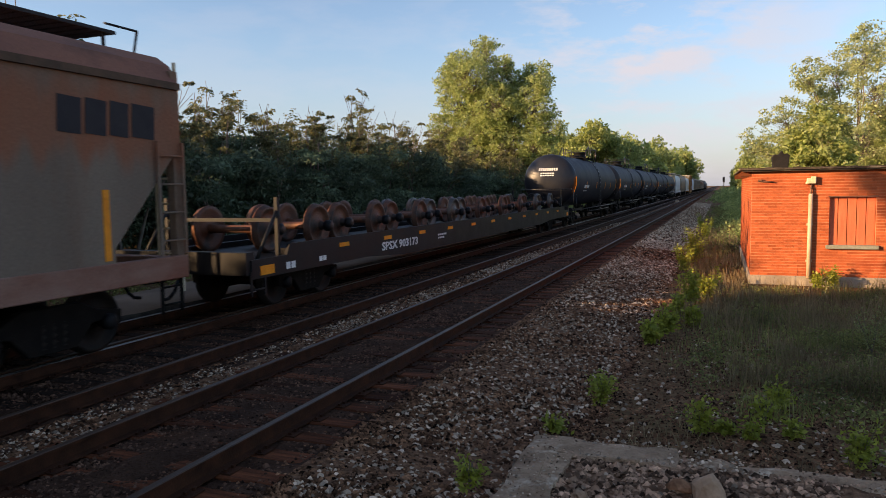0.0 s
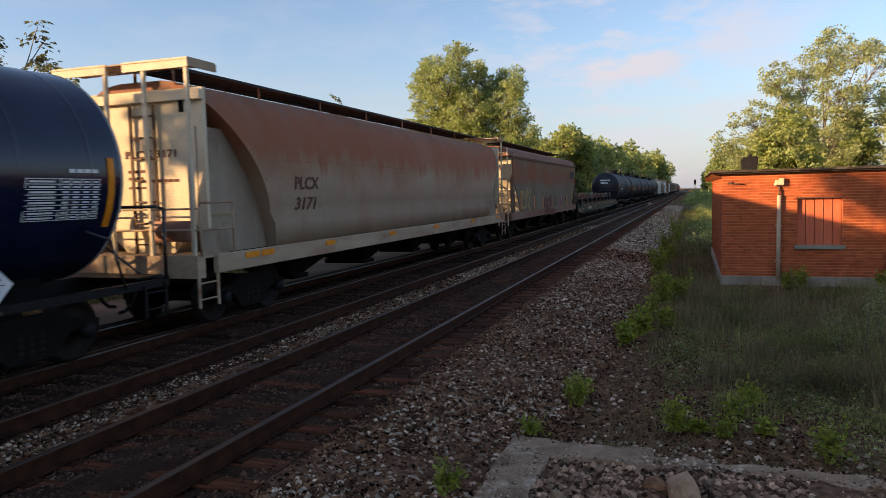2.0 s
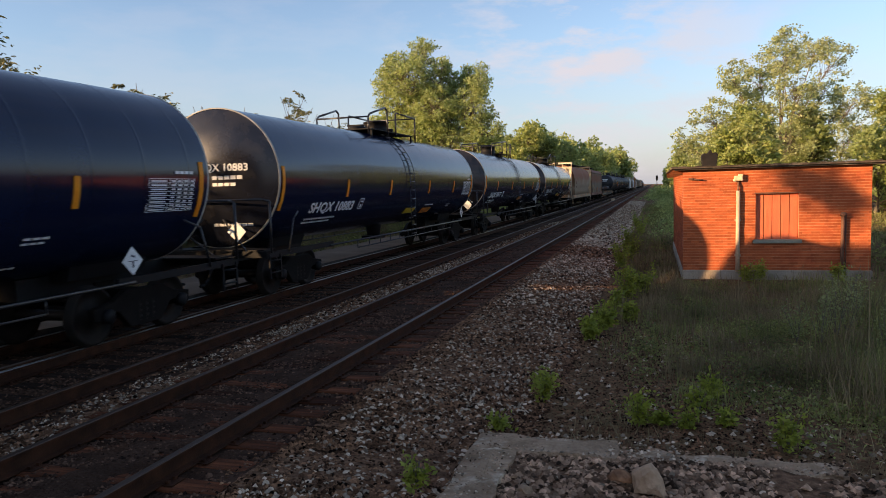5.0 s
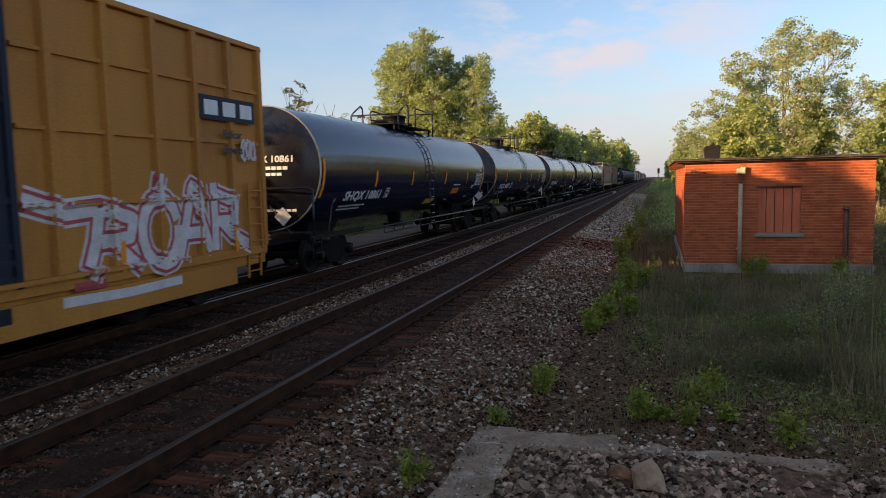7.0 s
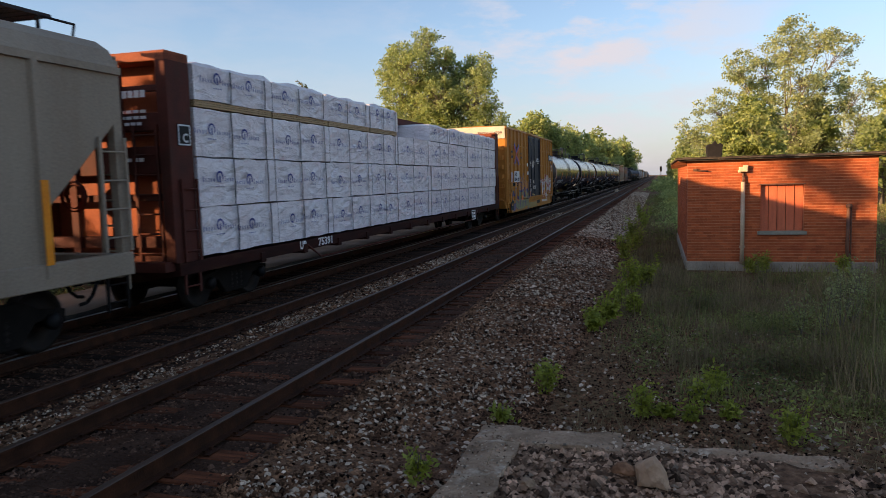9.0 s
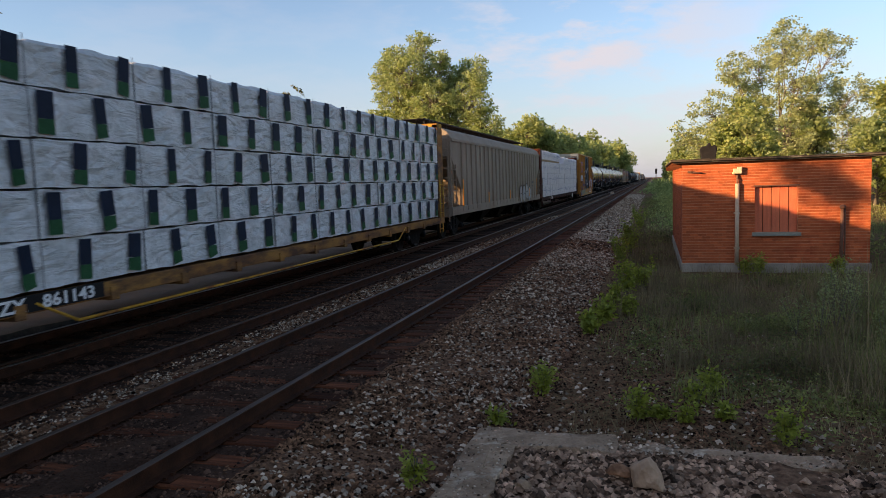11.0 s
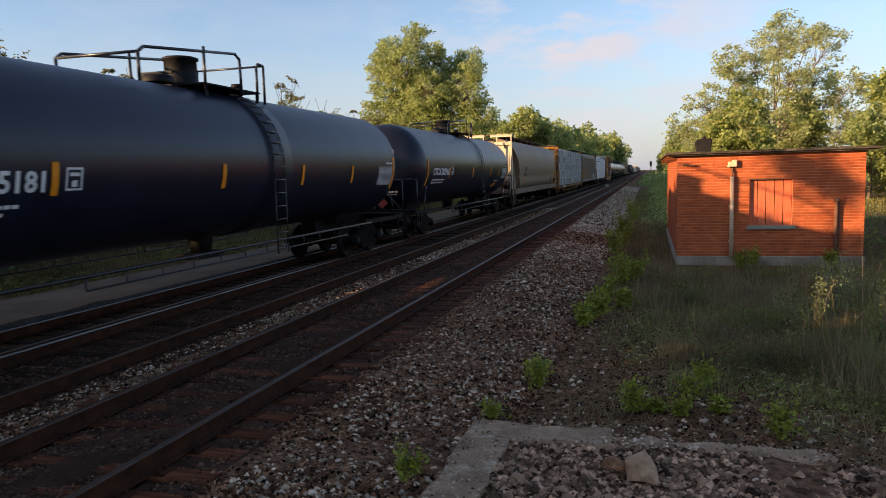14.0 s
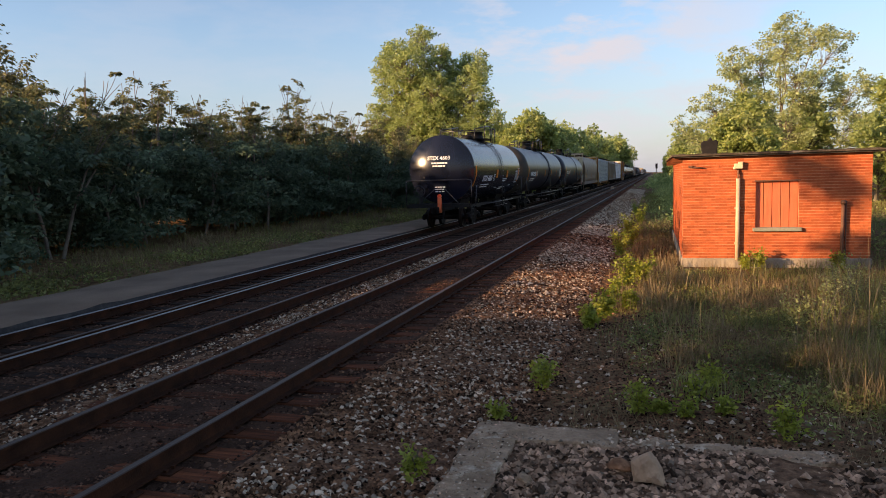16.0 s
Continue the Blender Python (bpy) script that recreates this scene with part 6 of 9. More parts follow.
def flat_hopper(label, length, mat, roofmat, sillmat, ribs, seed, cut=1.75, cut_z=2.9, leg=None, top=3.86, rear_in=0.0, endmat=None):
    """Covered hopper with flat sides and sloping end sheets."""
    car = tagged(new("covered_hopper"), label, "freight car", group="freight train")
    h = length / 2
    W = 1.53
    bm = bmesh.new()
    side = [(-h + cut + 0.25, 1.3), (-h + 0.12, cut_z), (-h + 0.12, top), (h - 0.12, top), (h - 0.12, cut_z), (h - cut - 0.25, 1.3)]
    if leg:
        hr = h - rear_in
        side = [(-hr + cut, 1.1), (-hr + cut, leg), (-hr + 0.03, cut_z), (-hr + 0.03, top), (h - 0.03, top), (h - 0.03, cut_z), (h - cut, leg), (h - cut, 1.1)]
    prism(bm, side, "x", -W, W)
    part("body", bm, mat, car, bevel=0.02)
    endmat = endmat or mat
    if leg:
        for e in (-1, 1):
            q = h if e > 0 else h - rear_in
            for (ya, za), (yb, zb) in (((q - 0.03, top - 0.05), (q - 0.03, cut_z)), ((q - 0.03, cut_z), (q - cut, leg)), ((q - cut, leg), (q - cut, 1.3))):
                bm = bmesh.new()
                prism(bm, [(e * ya, za), (e * yb, zb), (e * (yb + 0.025), zb - 0.01), (e * (ya + 0.025), za - 0.01)], "x", -W + 0.05, W - 0.05)
                part("end_sheet", bm, endmat, car, "sloping end sheet")
    bm = bmesh.new()
    prism(bm, [(-W - 0.03, top), (W + 0.03, top), (W - 0.12, top + 0.27), (W - 0.34, top + 0.42), (0.5, top + 0.47), (-0.5, top + 0.47), (-W + 0.34, top + 0.42), (-W + 0.12, top + 0.27)], "y", -h + 0.05, h - 0.05)
    roof = part("roof", bm, roofmat, car, "rust-stained roof sheets", bevel=0.015)
    bm = bmesh.new()
    for x in (-W - 0.01, W + 0.01):
        quad_box(bm, x, 0, top - 0.04, 0.09, length - 0.1, 0.10)
    part("top_chord", bm, M_RUSTSHADE if roofmat is not mat else roofmat, car)
    if ribs:
        n = 24
        for i in range(n):
            y = -h + cut + 0.08 + (length - 2 * cut - 0.16) * i / (n - 1)
            bm = bmesh.new()
            prism(bm, [(y - 0.07, W), (y - 0.045, W + 0.06), (y + 0.045, W + 0.06), (y + 0.07, W)], "z", 1.12, top - 0.06)
            for v in bm.verts:
                v.co = Vector((v.co.y, v.co.x, v.co.z))
            part("rib", bm, mat, car)
    for s in (-1, 1):
        bm = bmesh.new()
        quad_box(bm, s * (W - 0.03), 0, 1.15, 0.14, length, 0.34)
        part("side_sill", bm, sillmat, car, "flaking side sill", bevel=0.015)
        for e in (-1, 1):
            bm = bmesh.new()
            if leg:
                quad_box(bm, s * (W - 0.08), e * (h - 0.10 - (rear_in if e < 0 else 0)), 2.6 + (top - 3.86) / 2, 0.14, 0.16, 2.9)
            else:
                quad_box(bm, s * (W - 0.06), e * (h - 0.10), 2.62, 0.12, 0.16, 2.6)
            part("corner_post", bm, mat, car, bevel=0.01)
    for e in (-1, 1):
        bm = bmesh.new()
        quad_box(bm, 0, e * (h - 0.12), 1.12, 2.9, 0.22, 0.36)
        part("end_sill", bm, sillmat, car, bevel=0.015)
        for z in (1.9, 2.4, 2.9, 3.4):
            bm = bmesh.new()
            quad_box(bm, 0, e * (h - (rear_in if e < 0 else 0) - 0.06 - min(cut, max(0, cut_z - z) * cut / (cut_z - (leg or 1.3)))), z, 2.84, 0.16, 0.12)
            part("end_rib", bm, endmat, car)
        bm = bmesh.new()
        prism(bm, [(-1.0, 1.5), (1.0, 1.5), (0.4, 0.95), (-0.4, 0.95)], "y", e * (h - 1.3) - 0.3, e * (h - 1.3) + 0.3)
        part("slope_gusset", bm, mat, car)
        end_ladder("ladder", car, endmat, 1.0, 1.42, e * (h + 0.02), 0.75, 4.2, 9)
        end_ladder("ladder", car, endmat, -1.42, -1.0, e * (h + 0.02), 0.75, 2.6, 5)
        ladder("grab_iron", car, mat, W + 0.05, e * (h - 0.10) - 0.04 - (0.42 if e > 0 else -0.0), e * (h - 0.10) + 0.04 + (0.42 if e < 0 else 0.0), 1.35, 3.0, 4)
        ladder("stirrup_step", car, M_UNDER, W - 0.02, e * (h - 0.12) - (0.4 if e > 0 else 0), e * (h - 0.12) + (0.4 if e < 0 else 0), 0.48, 1.0, 2)
        bm = bmesh.new()
        quad_box(bm, -0.75, e * (h - 0.35), 1.95, 0.12, 0.10, 0.5)
        lathe(bm, [(-0.03, 0.24), (0.03, 0.27), (0.03, 0.22), (-0.03, 0.20)], (-0.75, e * (h + 0.02), 2.1), "y", 20)
        part("hand_brake", bm, M_UNDER, car, "hand brake wheel")
    w = grating(car, -0.44, 0.44, -h + 0.1, h - 0.1, top + 0.84)
    walk_brackets(car, h, 0.3, 0.40, top + 0.46, top + 0.83, M_GRATING)
    bm = bmesh.new()
    for e in (-1, 1):
        path_rod(bm, [(0.75, e * (h - 0.1), 4.2), (0.75, e * (h + 0.02), 4.72), (0.75, e * (h - 0.6), 4.72)], 0.02)
        path_rod(bm, [(-0.75, e * (h - 0.1), 4.2), (-0.75, e * (h + 0.02), 4.72), (-0.75, e * (h - 0.6), 4.72)], 0.02)
    part("walk_handrail", bm, M_BLACK, car)
    pockets(car, M_UNDER, [-h * 0.56, -h * 0.19, h * 0.19, h * 0.56])
    bm = bmesh.new()
    quad_box(bm, 0, 0, 0.92, 0.4, length - 1.2, 0.28)
    part("centre_sill", bm, M_UNDER, car)
    truck(car, -h + 2.0)
    truck(car, h - 2.0)
    ends_gear(car, h + 0.55)
    return car


def round_hopper(label, length, mat, sillmat, seed):
    """Covered hopper with smooth curved sides."""
    car = tagged(new("covered_hopper"), label, "freight car", group="freight train")
    h = length / 2

    sec = []
    for i in range(21):
        a = math.pi * (-0.20 + 0.70 * i / 20)
        sec.append((1.52 * math.cos(a) ** 0.55 if math.cos(a) > 0 else 0.0, 2.75 + 1.58 * math.sin(a)))
    sec = [(1.40, 1.30), (1.46, 1.75)] + [p for p in sec if p[1] > 1.9]
    sec[-1] = (0.45, 4.30)
    outline = sec + [(-x, z) for x, z in reversed(sec)]
    # rings shorten downwards at both ends: the sloping end sheets
    bm = bmesh.new()
    ys = [0.0, 0.08, 0.25, 0.5, 0.75, 0.92, 1.0]

    def y_at(f, z):
        f_ = min(1.0, max(0.0, (4.05 - z) / 2.75))
        inset = 0.55 + 1.9 * (1 - (1 - f_) ** 1.7)
        return (-h + inset) + f * (length - 2 * inset)
    rings = [[bm.verts.new((x, y_at(f, z), z)) for x, z in outline] for f in ys]
    n = len(outline)
    for a, b in zip(rings[:-1], rings[1:]):
        for i in range(n):
            j = (i + 1) % n
            bm.faces.new((a[i], a[j], b[j], b[i])).smooth = True
    k = len(sec)
    for ring in (rings[0], rings[-1]):
        cap = [bm.verts.new(v.co) for v in ring]
        for i in range(k - 1):
            bm.faces.new((cap[i], cap[i + 1], cap[n - 2 - i], cap[n - 1 - i]))
    bmesh.ops.recalc_face_normals(bm, faces=bm.faces[:])
    part("body", bm, mat, car)
    # long joints between the side sheets
    for z, proud in ((1.96, 0.012), (2.98, 0.004)):
        for s in (-1, 1):
            bm = bmesh.new()
            quad_box(bm, s * (hopper_skin(z) + proud / 2), 0, z, proud * 2, length - 5.4, 0.022)
            part("sheet_joint", bm, mat, car)
    # weld seams
    for k in range(5):
        y = -h + 4.2 + (length - 8.4) * k / 4
        bm = bmesh.new()
        a = [bm.verts.new((x * 1.003, y - 0.02, z)) for x, z in sec[1:]]
        b = [bm.verts.new((x * 1.003 + 0.004, y, z + 0.002)) for x, z in sec[1:]]
        c = [bm.verts.new((x * 1.003, y + 0.02, z)) for x, z in sec[1:]]
        for i in range(len(a) - 1):
            bm.faces.new((a[i], a[i + 1], b[i + 1], b[i]))
            bm.faces.new((b[i], b[i + 1], c[i + 1], c[i]))
        part("weld_seam", bm, mat, car)
    for s in (-1, 1):
        bm = bmesh.new()
        quad_box(bm, s * 1.47, 0, 1.16, 0.12, length - 0.9, 0.32)
        part("side_sill", bm, sillmat, car, "cream side sill", bevel=0.015)
        for e in (-1, 1):
            bm = bmesh.new()
            prism(bm, [(e * (h - 0.48), 1.3), (e * (h - 2.75), 1.3), (e * (h - 2.6), 1.9), (e * (h - 2.3), 2.5), (e * (h - 1.9), 3.0), (e * (h - 1.5), 3.5), (e * (h - 0.48), 3.5)], "x", s * 1.14, s * 1.18)
            part("end_panel", bm, M_ENDPANEL, car, "pale flat side panel at the end")
    for e in (-1, 1):
        bm = bmesh.new()
        quad_box(bm, 0, e * (h - 0.52), 2.95, 2.66, 0.08, 2.4)
        part("end_sheet", bm, M_ENDCREAM, car, "upright end sheet")
        bm = bmesh.new()
        quad_box(bm, 0, e * (h - 0.42), 4.02, 2.7, 0.12, 0.16)
        part("end_header", bm, M_ENDCREAM, car)
        for x in (-0.9, 0.9):
            bm = bmesh.new()
            quad_box(bm, x, e * (h - 0.46), 3.86, 0.07, 0.04, 0.22)
            part("end_clip", bm, M_UNDER, car, "dark clip on the end sheet")
        bm = bmesh.new()
        prism(bm, [(-1.25, 2.0), (1.25, 2.0), (0.5, 1.3), (-0.5, 1.3)], "y", e * (h - 0.6), e * (h - 1.4))
        part("slope_gusset", bm, M_ENDCREAM, car)
        bm = bmesh.new()
        quad_box(bm, 0, e * (h - 0.1), 1.12, 2.9, 0.2, 0.34)
        quad_box(bm, 0, e * (h - 0.45), 1.30, 2.9, 0.9, 0.05)
        part("end_platform", bm, sillmat, car, "pale grimy end platform")
        for x in (-1.36, -0.3, 0.5, 1.36):
            bm = bmesh.new()
            quad_box(bm, x, e * (h - 0.06), 2.90, 0.06, 0.06, 3.26)
            part("end_post", bm, M_ENDCREAM, car)
        for x0, x1 in ((-1.42, -0.25), (0.1, 1.42)):
            bm = bmesh.new()
            quad_box(bm, (x0 + x1) / 2, e * (h - 0.03), 4.48, x1 - x0, 0.03, 0.16)
            part("walk_fascia", bm, M_ENDCREAM, car, "pale board along the edge of the end walk")
        bm = bmesh.new()
        quad_box(bm, 1.41, e * (h - 0.40), 4.48, 0.03, 0.74, 0.13)
        part("walk_fascia", bm, sillmat, car, "rust-streaked board along the edge of the end walk")
        bm = bmesh.new()
        lathe(bm, [(-0.4, 0.0), (-0.38, 0.18), (0.38, 0.18), (0.4, 0.0)], (0.75, e * (h - 0.3), 1.72), "x", 18)
        part("air_reservoir", bm, M_SILLRUST, car, "rusty cylindrical air reservoir")
        bm = bmesh.new()
        lathe(bm, [(-0.02, 0.25), (0.0, 0.275), (0.02, 0.25), (0.0, 0.225), (-0.02, 0.25)], (-0.7, e * (h + 0.02), 1.95), "y", 20)
        quad_box(bm, -0.7, e * (h - 0.06), 1.7, 0.12, 0.10, 0.7)
        quad_box(bm, -0.7, e * (h + 0.02), 1.95, 0.48, 0.02, 0.03)
        part("hand_brake", bm, M_UNDER, car, "hand brake wheel")
        bm = bmesh.new()
        for z in (1.75, 2.1):
            rod(bm, (-1.45, e * (h - 0.06), z), (1.45, e * (h - 0.06), z), 0.018, seg=6)
        part("end_handrail", bm, sillmat, car)
        end_ladder("ladder", car, M_RUSTSHADE, -0.15, 0.35, e * (h - 0.42), 1.3, 3.9, 7)
        ladder("stirrup_step", car, sillmat, 1.46, e * (h - 0.25) - 0.25, e * (h - 0.25) + 0.25, 0.46, 1.0, 2)
        bm = bmesh.new()
        path_rod(bm, [(1.46, e * (h - 0.1), 1.3), (1.46, e * (h - 0.1), 2.2), (1.46, e * (h - 1.0), 2.2)], 0.018)
        path_rod(bm, [(1.46, e * (h - 0.1), 1.75), (1.46, e * (h - 1.0), 1.75)], 0.018)
        path_rod(bm, [(1.46, e * (h - 1.0), 1.3), (1.46, e * (h - 1.0), 2.2)], 0.018)
        part("grab_iron", bm, sillmat, car)
        grating(car, -1.4, 1.4, min(e * (h - 0.02), e * (h - 0.75)), max(e * (h - 0.02), e * (h - 0.75)), 4.54, sillmat)
    grating(car, -0.46, 0.46, -h + 0.7, h - 0.7, 4.60)
    walk_brackets(car, h, 0.9, 0.42, 4.25, 4.59, mat)
    pockets(car, M_UNDER, [-h * 0.54, -h * 0.18, h * 0.18, h * 0.54], low=0.5)
    bm = bmesh.new()
    quad_box(bm, 0, 0, 0.92, 0.4, length - 1.2, 0.28)
    part("centre_sill", bm, M_UNDER, car)
    truck(car, -h + 2.1)
    truck(car, h - 2.1)
    ends_gear(car, h + 0.2)
    return car


def hopper_skin(z):
    """Half width of the curved hopper at a height."""
    s = max(-1, min(1, (z - 2.75) / 1.58))
    return 1.52 * max(0.05, math.cos(math.asin(s))) ** 0.55 if z > 1.9 else 1.46


def curved_place(y, z):
    return lambda u, v, d: (hopper_skin(z + v) + d + 0.006, y + u, z + v)


# ---------------------------------------------------------------- tank cars
TANK_R, TANK_ZC = 1.52, 2.63


def head_y(q, cyl, depth, sharp):
    """Distance from the middle of the car to its tank head at the radius q; a sharp head is a shallow dish, the other one is half an ellipsoid."""
    if sharp:
        R = (TANK_R ** 2 + depth ** 2) / (2 * depth)
        return cyl + depth - R + math.sqrt(max(0.0, R * R - q * q))
    return cyl + depth * math.sqrt(max(0.0, 1 - (q / TANK_R) ** 2))


def tank_car(label, pitch, mat, mark, bands=14, mark_y=-5.6, dome=True, tape=True, seed=0, mark_z=1.80, mark_h=0.27, step=False, mark_w=2.4, ladder_y=-0.3, rails=(-1.45, -0.25, 0.5, 2.55), house_y=1.0, headmat=None, rail_h=0.77, house=(0.44, 0.49), cyl=None, depth=0.62, sharp=False, tapes=None, rim=None, front=0.0):
    car = tagged(new("tank_car"), label, "freight car", group="freight train")
    half = pitch / 2 - 0.55
    tl = half - 0.35
    cyl = cyl or tl - 0.62
    r, zc = TANK_R, TANK_ZC
    knuckle = [1.0, 0.992, 0.97, 0.93, 0.86, 0.76, 0.62, 0.45, 0.25, 0.0]
    cap = [(cyl, r)] + [(head_y(k * r, cyl, depth, sharp), k * r) for k in knuckle]
    if not sharp:
        cap = cap[1:]
    bm = bmesh.new()
    lathe(bm, [(-cyl, r), (cyl - front, r)], (0, 0, zc), "y", 72)
    shell = part("tank", bm, mat, car)
    for s in (-1, 1):
        bm = bmesh.new()
        cut_back = front if s > 0 else 0.0
        lathe(bm, [(s * (y - cut_back), q) for y, q in cap], (0, 0, zc), "y", 72)
        bmesh.ops.recalc_face_normals(bm, faces=bm.faces)
        part("tank_head", bm, headmat or M_HEADGREY, shell, "domed tank head with dull reflections")
        if rim:
            bm = bmesh.new()
            end = cyl - cut_back
            lathe(bm, [(s * (end - 0.03), r), (s * (end - 0.02), r + 0.007), (s * (end + 0.012), r + 0.006), (s * (end + 0.02), r - 0.02)], (0, 0, zc), "y", 72)
            bmesh.ops.recalc_face_normals(bm, faces=bm.faces)
            part("head_rim", bm, rim, shell, "pale seam round the tank head, coloured as sunlit")
    for i in range(bands):
        y = -cyl + 0.9 + (2 * cyl - 1.8) * i / max(1, bands - 1)
        bm = bmesh.new()
        lathe(bm, [(-0.03, r - 0.002), (-0.022, r + 0.002), (0.022, r + 0.002), (0.03, r - 0.002)], (0, y, zc), "y", 72)
        part("jacket_band", bm, mat, shell)
    if step:
        bm = bmesh.new()
        lathe(bm, [(-0.5, r - 0.002), (-0.46, r + 0.03), (0.46, r + 0.03), (0.5, r - 0.002)], (0, 1.2, zc), "y", 56)
        part("jacket_ring", bm, mat, shell, "raised ring round the tank")
    # frame
    for s in (-1, 1):
        bm = bmesh.new()
        prism(bm, [(-0.55, 1.02), (0.55, 1.02), (0.7, 1.45), (-0.7, 1.45)], "y", s * (tl - 2.9), s * (tl - 1.2))
        quad_box(bm, 0, s * (half - 1.9), 0.95, 0.42, 3.9, 0.32)
        part("stub_sill", bm, M_BLACK, car)
        bm = bmesh.new()
        quad_box(bm, 0, s * (half - 0.1), 1.02, 2.9, 0.24, 0.14)
        quad_box(bm, 1.42, s * (half - 1.6), 1.0, 0.07, 3.2, 0.12)
        quad_box(bm, -1.42, s * (half - 1.6), 1.0, 0.07, 3.2, 0.12)
        quad_box(bm, 0, s * (half - 0.3), 1.10, 2.7, 0.55, 0.03)
        part("end_platform", bm, M_BLACK, car)
        bm = bmesh.new()
        path_rod(bm, [(-1.5, s * (half - 0.1), 1.05), (-1.5, s * (half - 0.1), 2.12), (-1.35, s * (half - 0.05), 2.16), (1.35, s * (half - 0.05), 2.16), (1.5, s * (half - 0.1), 2.12), (1.5, s * (half - 0.1), 1.05)], 0.026)
        path_rod(bm, [(1.0, s * half, 1.05), (0.25, s * (half - 0.3), 1.75)], 0.018)
        path_rod(bm, [(-1.0, s * half, 1.05), (-0.25, s * (half - 0.3), 1.75)], 0.018)
        part("end_handrail", bm, M_TUBE, car)
        bm = bmesh.new()
        wy = s * (half + 0.02)
        lathe(bm, [(-0.02, 0.25), (0.0, 0.275), (0.02, 0.25), (0.0, 0.225), (-0.02, 0.25)], (-0.85, wy, 1.68), "y", 24)
        for k in range(6):
            a = k * math.pi / 3
            rod(bm, (-0.85, wy, 1.68), (-0.85 + 0.25 * math.cos(a), wy, 1.68 + 0.25 * math.sin(a)), 0.012, seg=5)
        rod(bm, (-0.85, wy - s * 0.3, 1.68), (-0.85, wy, 1.68), 0.03, seg=6)
        quad_box(bm, -0.85, wy - s * 0.22, 1.40, 0.14, 0.10, 0.72)
        part("hand_brake", bm, M_TUBE, car, "hand brake wheel")
        ladder("stirrup_step", car, M_BLACK, 1.46, s * (half - 0.3) - 0.22, s * (half - 0.3) + 0.22, 0.5, 1.0, 2)
        bm = bmesh.new()
        path_rod(bm, [(1.47, s * (half - 0.9), 1.0), (1.47, s * (half - 1.15), 1.72), (1.4, s * (half - 1.5), 1.86)], 0.02)
        part("tank_brace", bm, M_TUBE, car)
    bm = bmesh.new()
    for x in (-1.50, 1.50):
        rod(bm, (x, -half + 2.9, 0.98), (x, half - 2.9, 0.98), 0.026, seg=6)
        rod(bm, (x, -half + 4.6, 0.78), (x, half - 4.6, 0.78), 0.016, seg=6)
        n = 12
        for i in range(n):
            y = -half + 4.6 + (2 * half - 9.2) * i / (n - 1)
            rod(bm, (x, y, 0.78), (x, y, 0.98), 0.013, seg=5)
    part("side_safety_rail", bm, M_TUBE, car, "thin side safety rail")
    # bottom fittings
    bm = bmesh.new()
    lathe(bm, [(0.0, 0.0), (0.0, 0.2), (0.35, 0.26), (0.45, 0.26)], (0, 0.3, 0.72), "z", 16)
    quad_box(bm, 0, 0.3, 0.74, 0.5, 0.9, 0.12)
    part("bottom_valve", bm, M_BLACK, car)
    # top platform, dome, handrail
    if dome:
        y0, ym, yn, y1 = rails
        bm = bmesh.new()
        quad_box(bm, 0, (ym - 1.2 + y1) / 2, zc + r + 0.05, 1.5, y1 - ym + 1.2, 0.03)
        for y in (ym - 1.1, y1 - 0.1):
            for x in (-0.72, 0.72):
                quad_box(bm, x, y, zc + r - 0.10, 0.05, 0.05, 0.30)
        part("top_platform", bm, M_BLACK, car)
        bm = bmesh.new()
        hr, hz = house
        lathe(bm, [(-0.1, hr), (0.10, hr), (0.12, hr - 0.04), (hz - 0.09, hr - 0.04), (hz - 0.07, hr), (hz - 0.03, hr), (hz - 0.01, hr - 0.06), (hz, 0.0)], (0, house_y, zc + r), "z", 24)
        part("manway_housing", bm, M_BLACK, car, "round black valve housing on top")
        bm = bmesh.new()
        lathe(bm, [(0, 0.3), (0.10, 0.3), (0.14, 0.24), (0.16, 0.0)], (0, -0.75, zc + r + 0.05), "z", 18)
        quad_box(bm, 0, -0.75, zc + r + 0.23, 0.7, 0.06, 0.05)
        part("manway_cover", bm, M_BLACK, car)
        bm = bmesh.new()
        lathe(bm, [(0, 0.10), (0.2, 0.10), (0.22, 0.13), (0.30, 0.13), (0.30, 0)], (0.1, 1.9, zc + r), "z", 12)
        part("relief_valve", bm, M_BLACK, car)
        bm = bmesh.new()
        zt = zc + r
        for x in (-0.85, 0.85):
            path_rod(bm, [(x, y0, zt - 0.15), (x, y0, zt + rail_h - 0.40), (x, y0 + 0.15, zt + rail_h - 0.30), (x, ym - 0.2, zt + rail_h), (x, ym - 0.03, zt + rail_h - 0.09), (x, ym, zt - 0.1)], 0.03)
            if ym - y0 > 2.5:
                path_rod(bm, [(x, ym - 1.3, zt - 0.1), (x, ym - 1.3, zt + rail_h - 0.02)], 0.03)
            path_rod(bm, [(x, yn, zt - 0.1), (x, yn, zt + rail_h - 0.16), (x, yn + 0.08, zt + rail_h - 0.08), (x, y1, zt + rail_h - 0.1), (x, y1, zt - 0.2)], 0.03)
        path_rod(bm, [(-0.85, y0, zt + rail_h - 0.40), (0.85, y0, zt + rail_h - 0.40)], 0.026)
        path_rod(bm, [(-0.85, y1, zt + rail_h - 0.1), (0.85, y1, zt + rail_h - 0.1)], 0.022)
        part("top_handrail", bm, M_TUBE, car, "black tubular handrail round the top platform")
        bm = bmesh.new()
        rc = r + 0.06
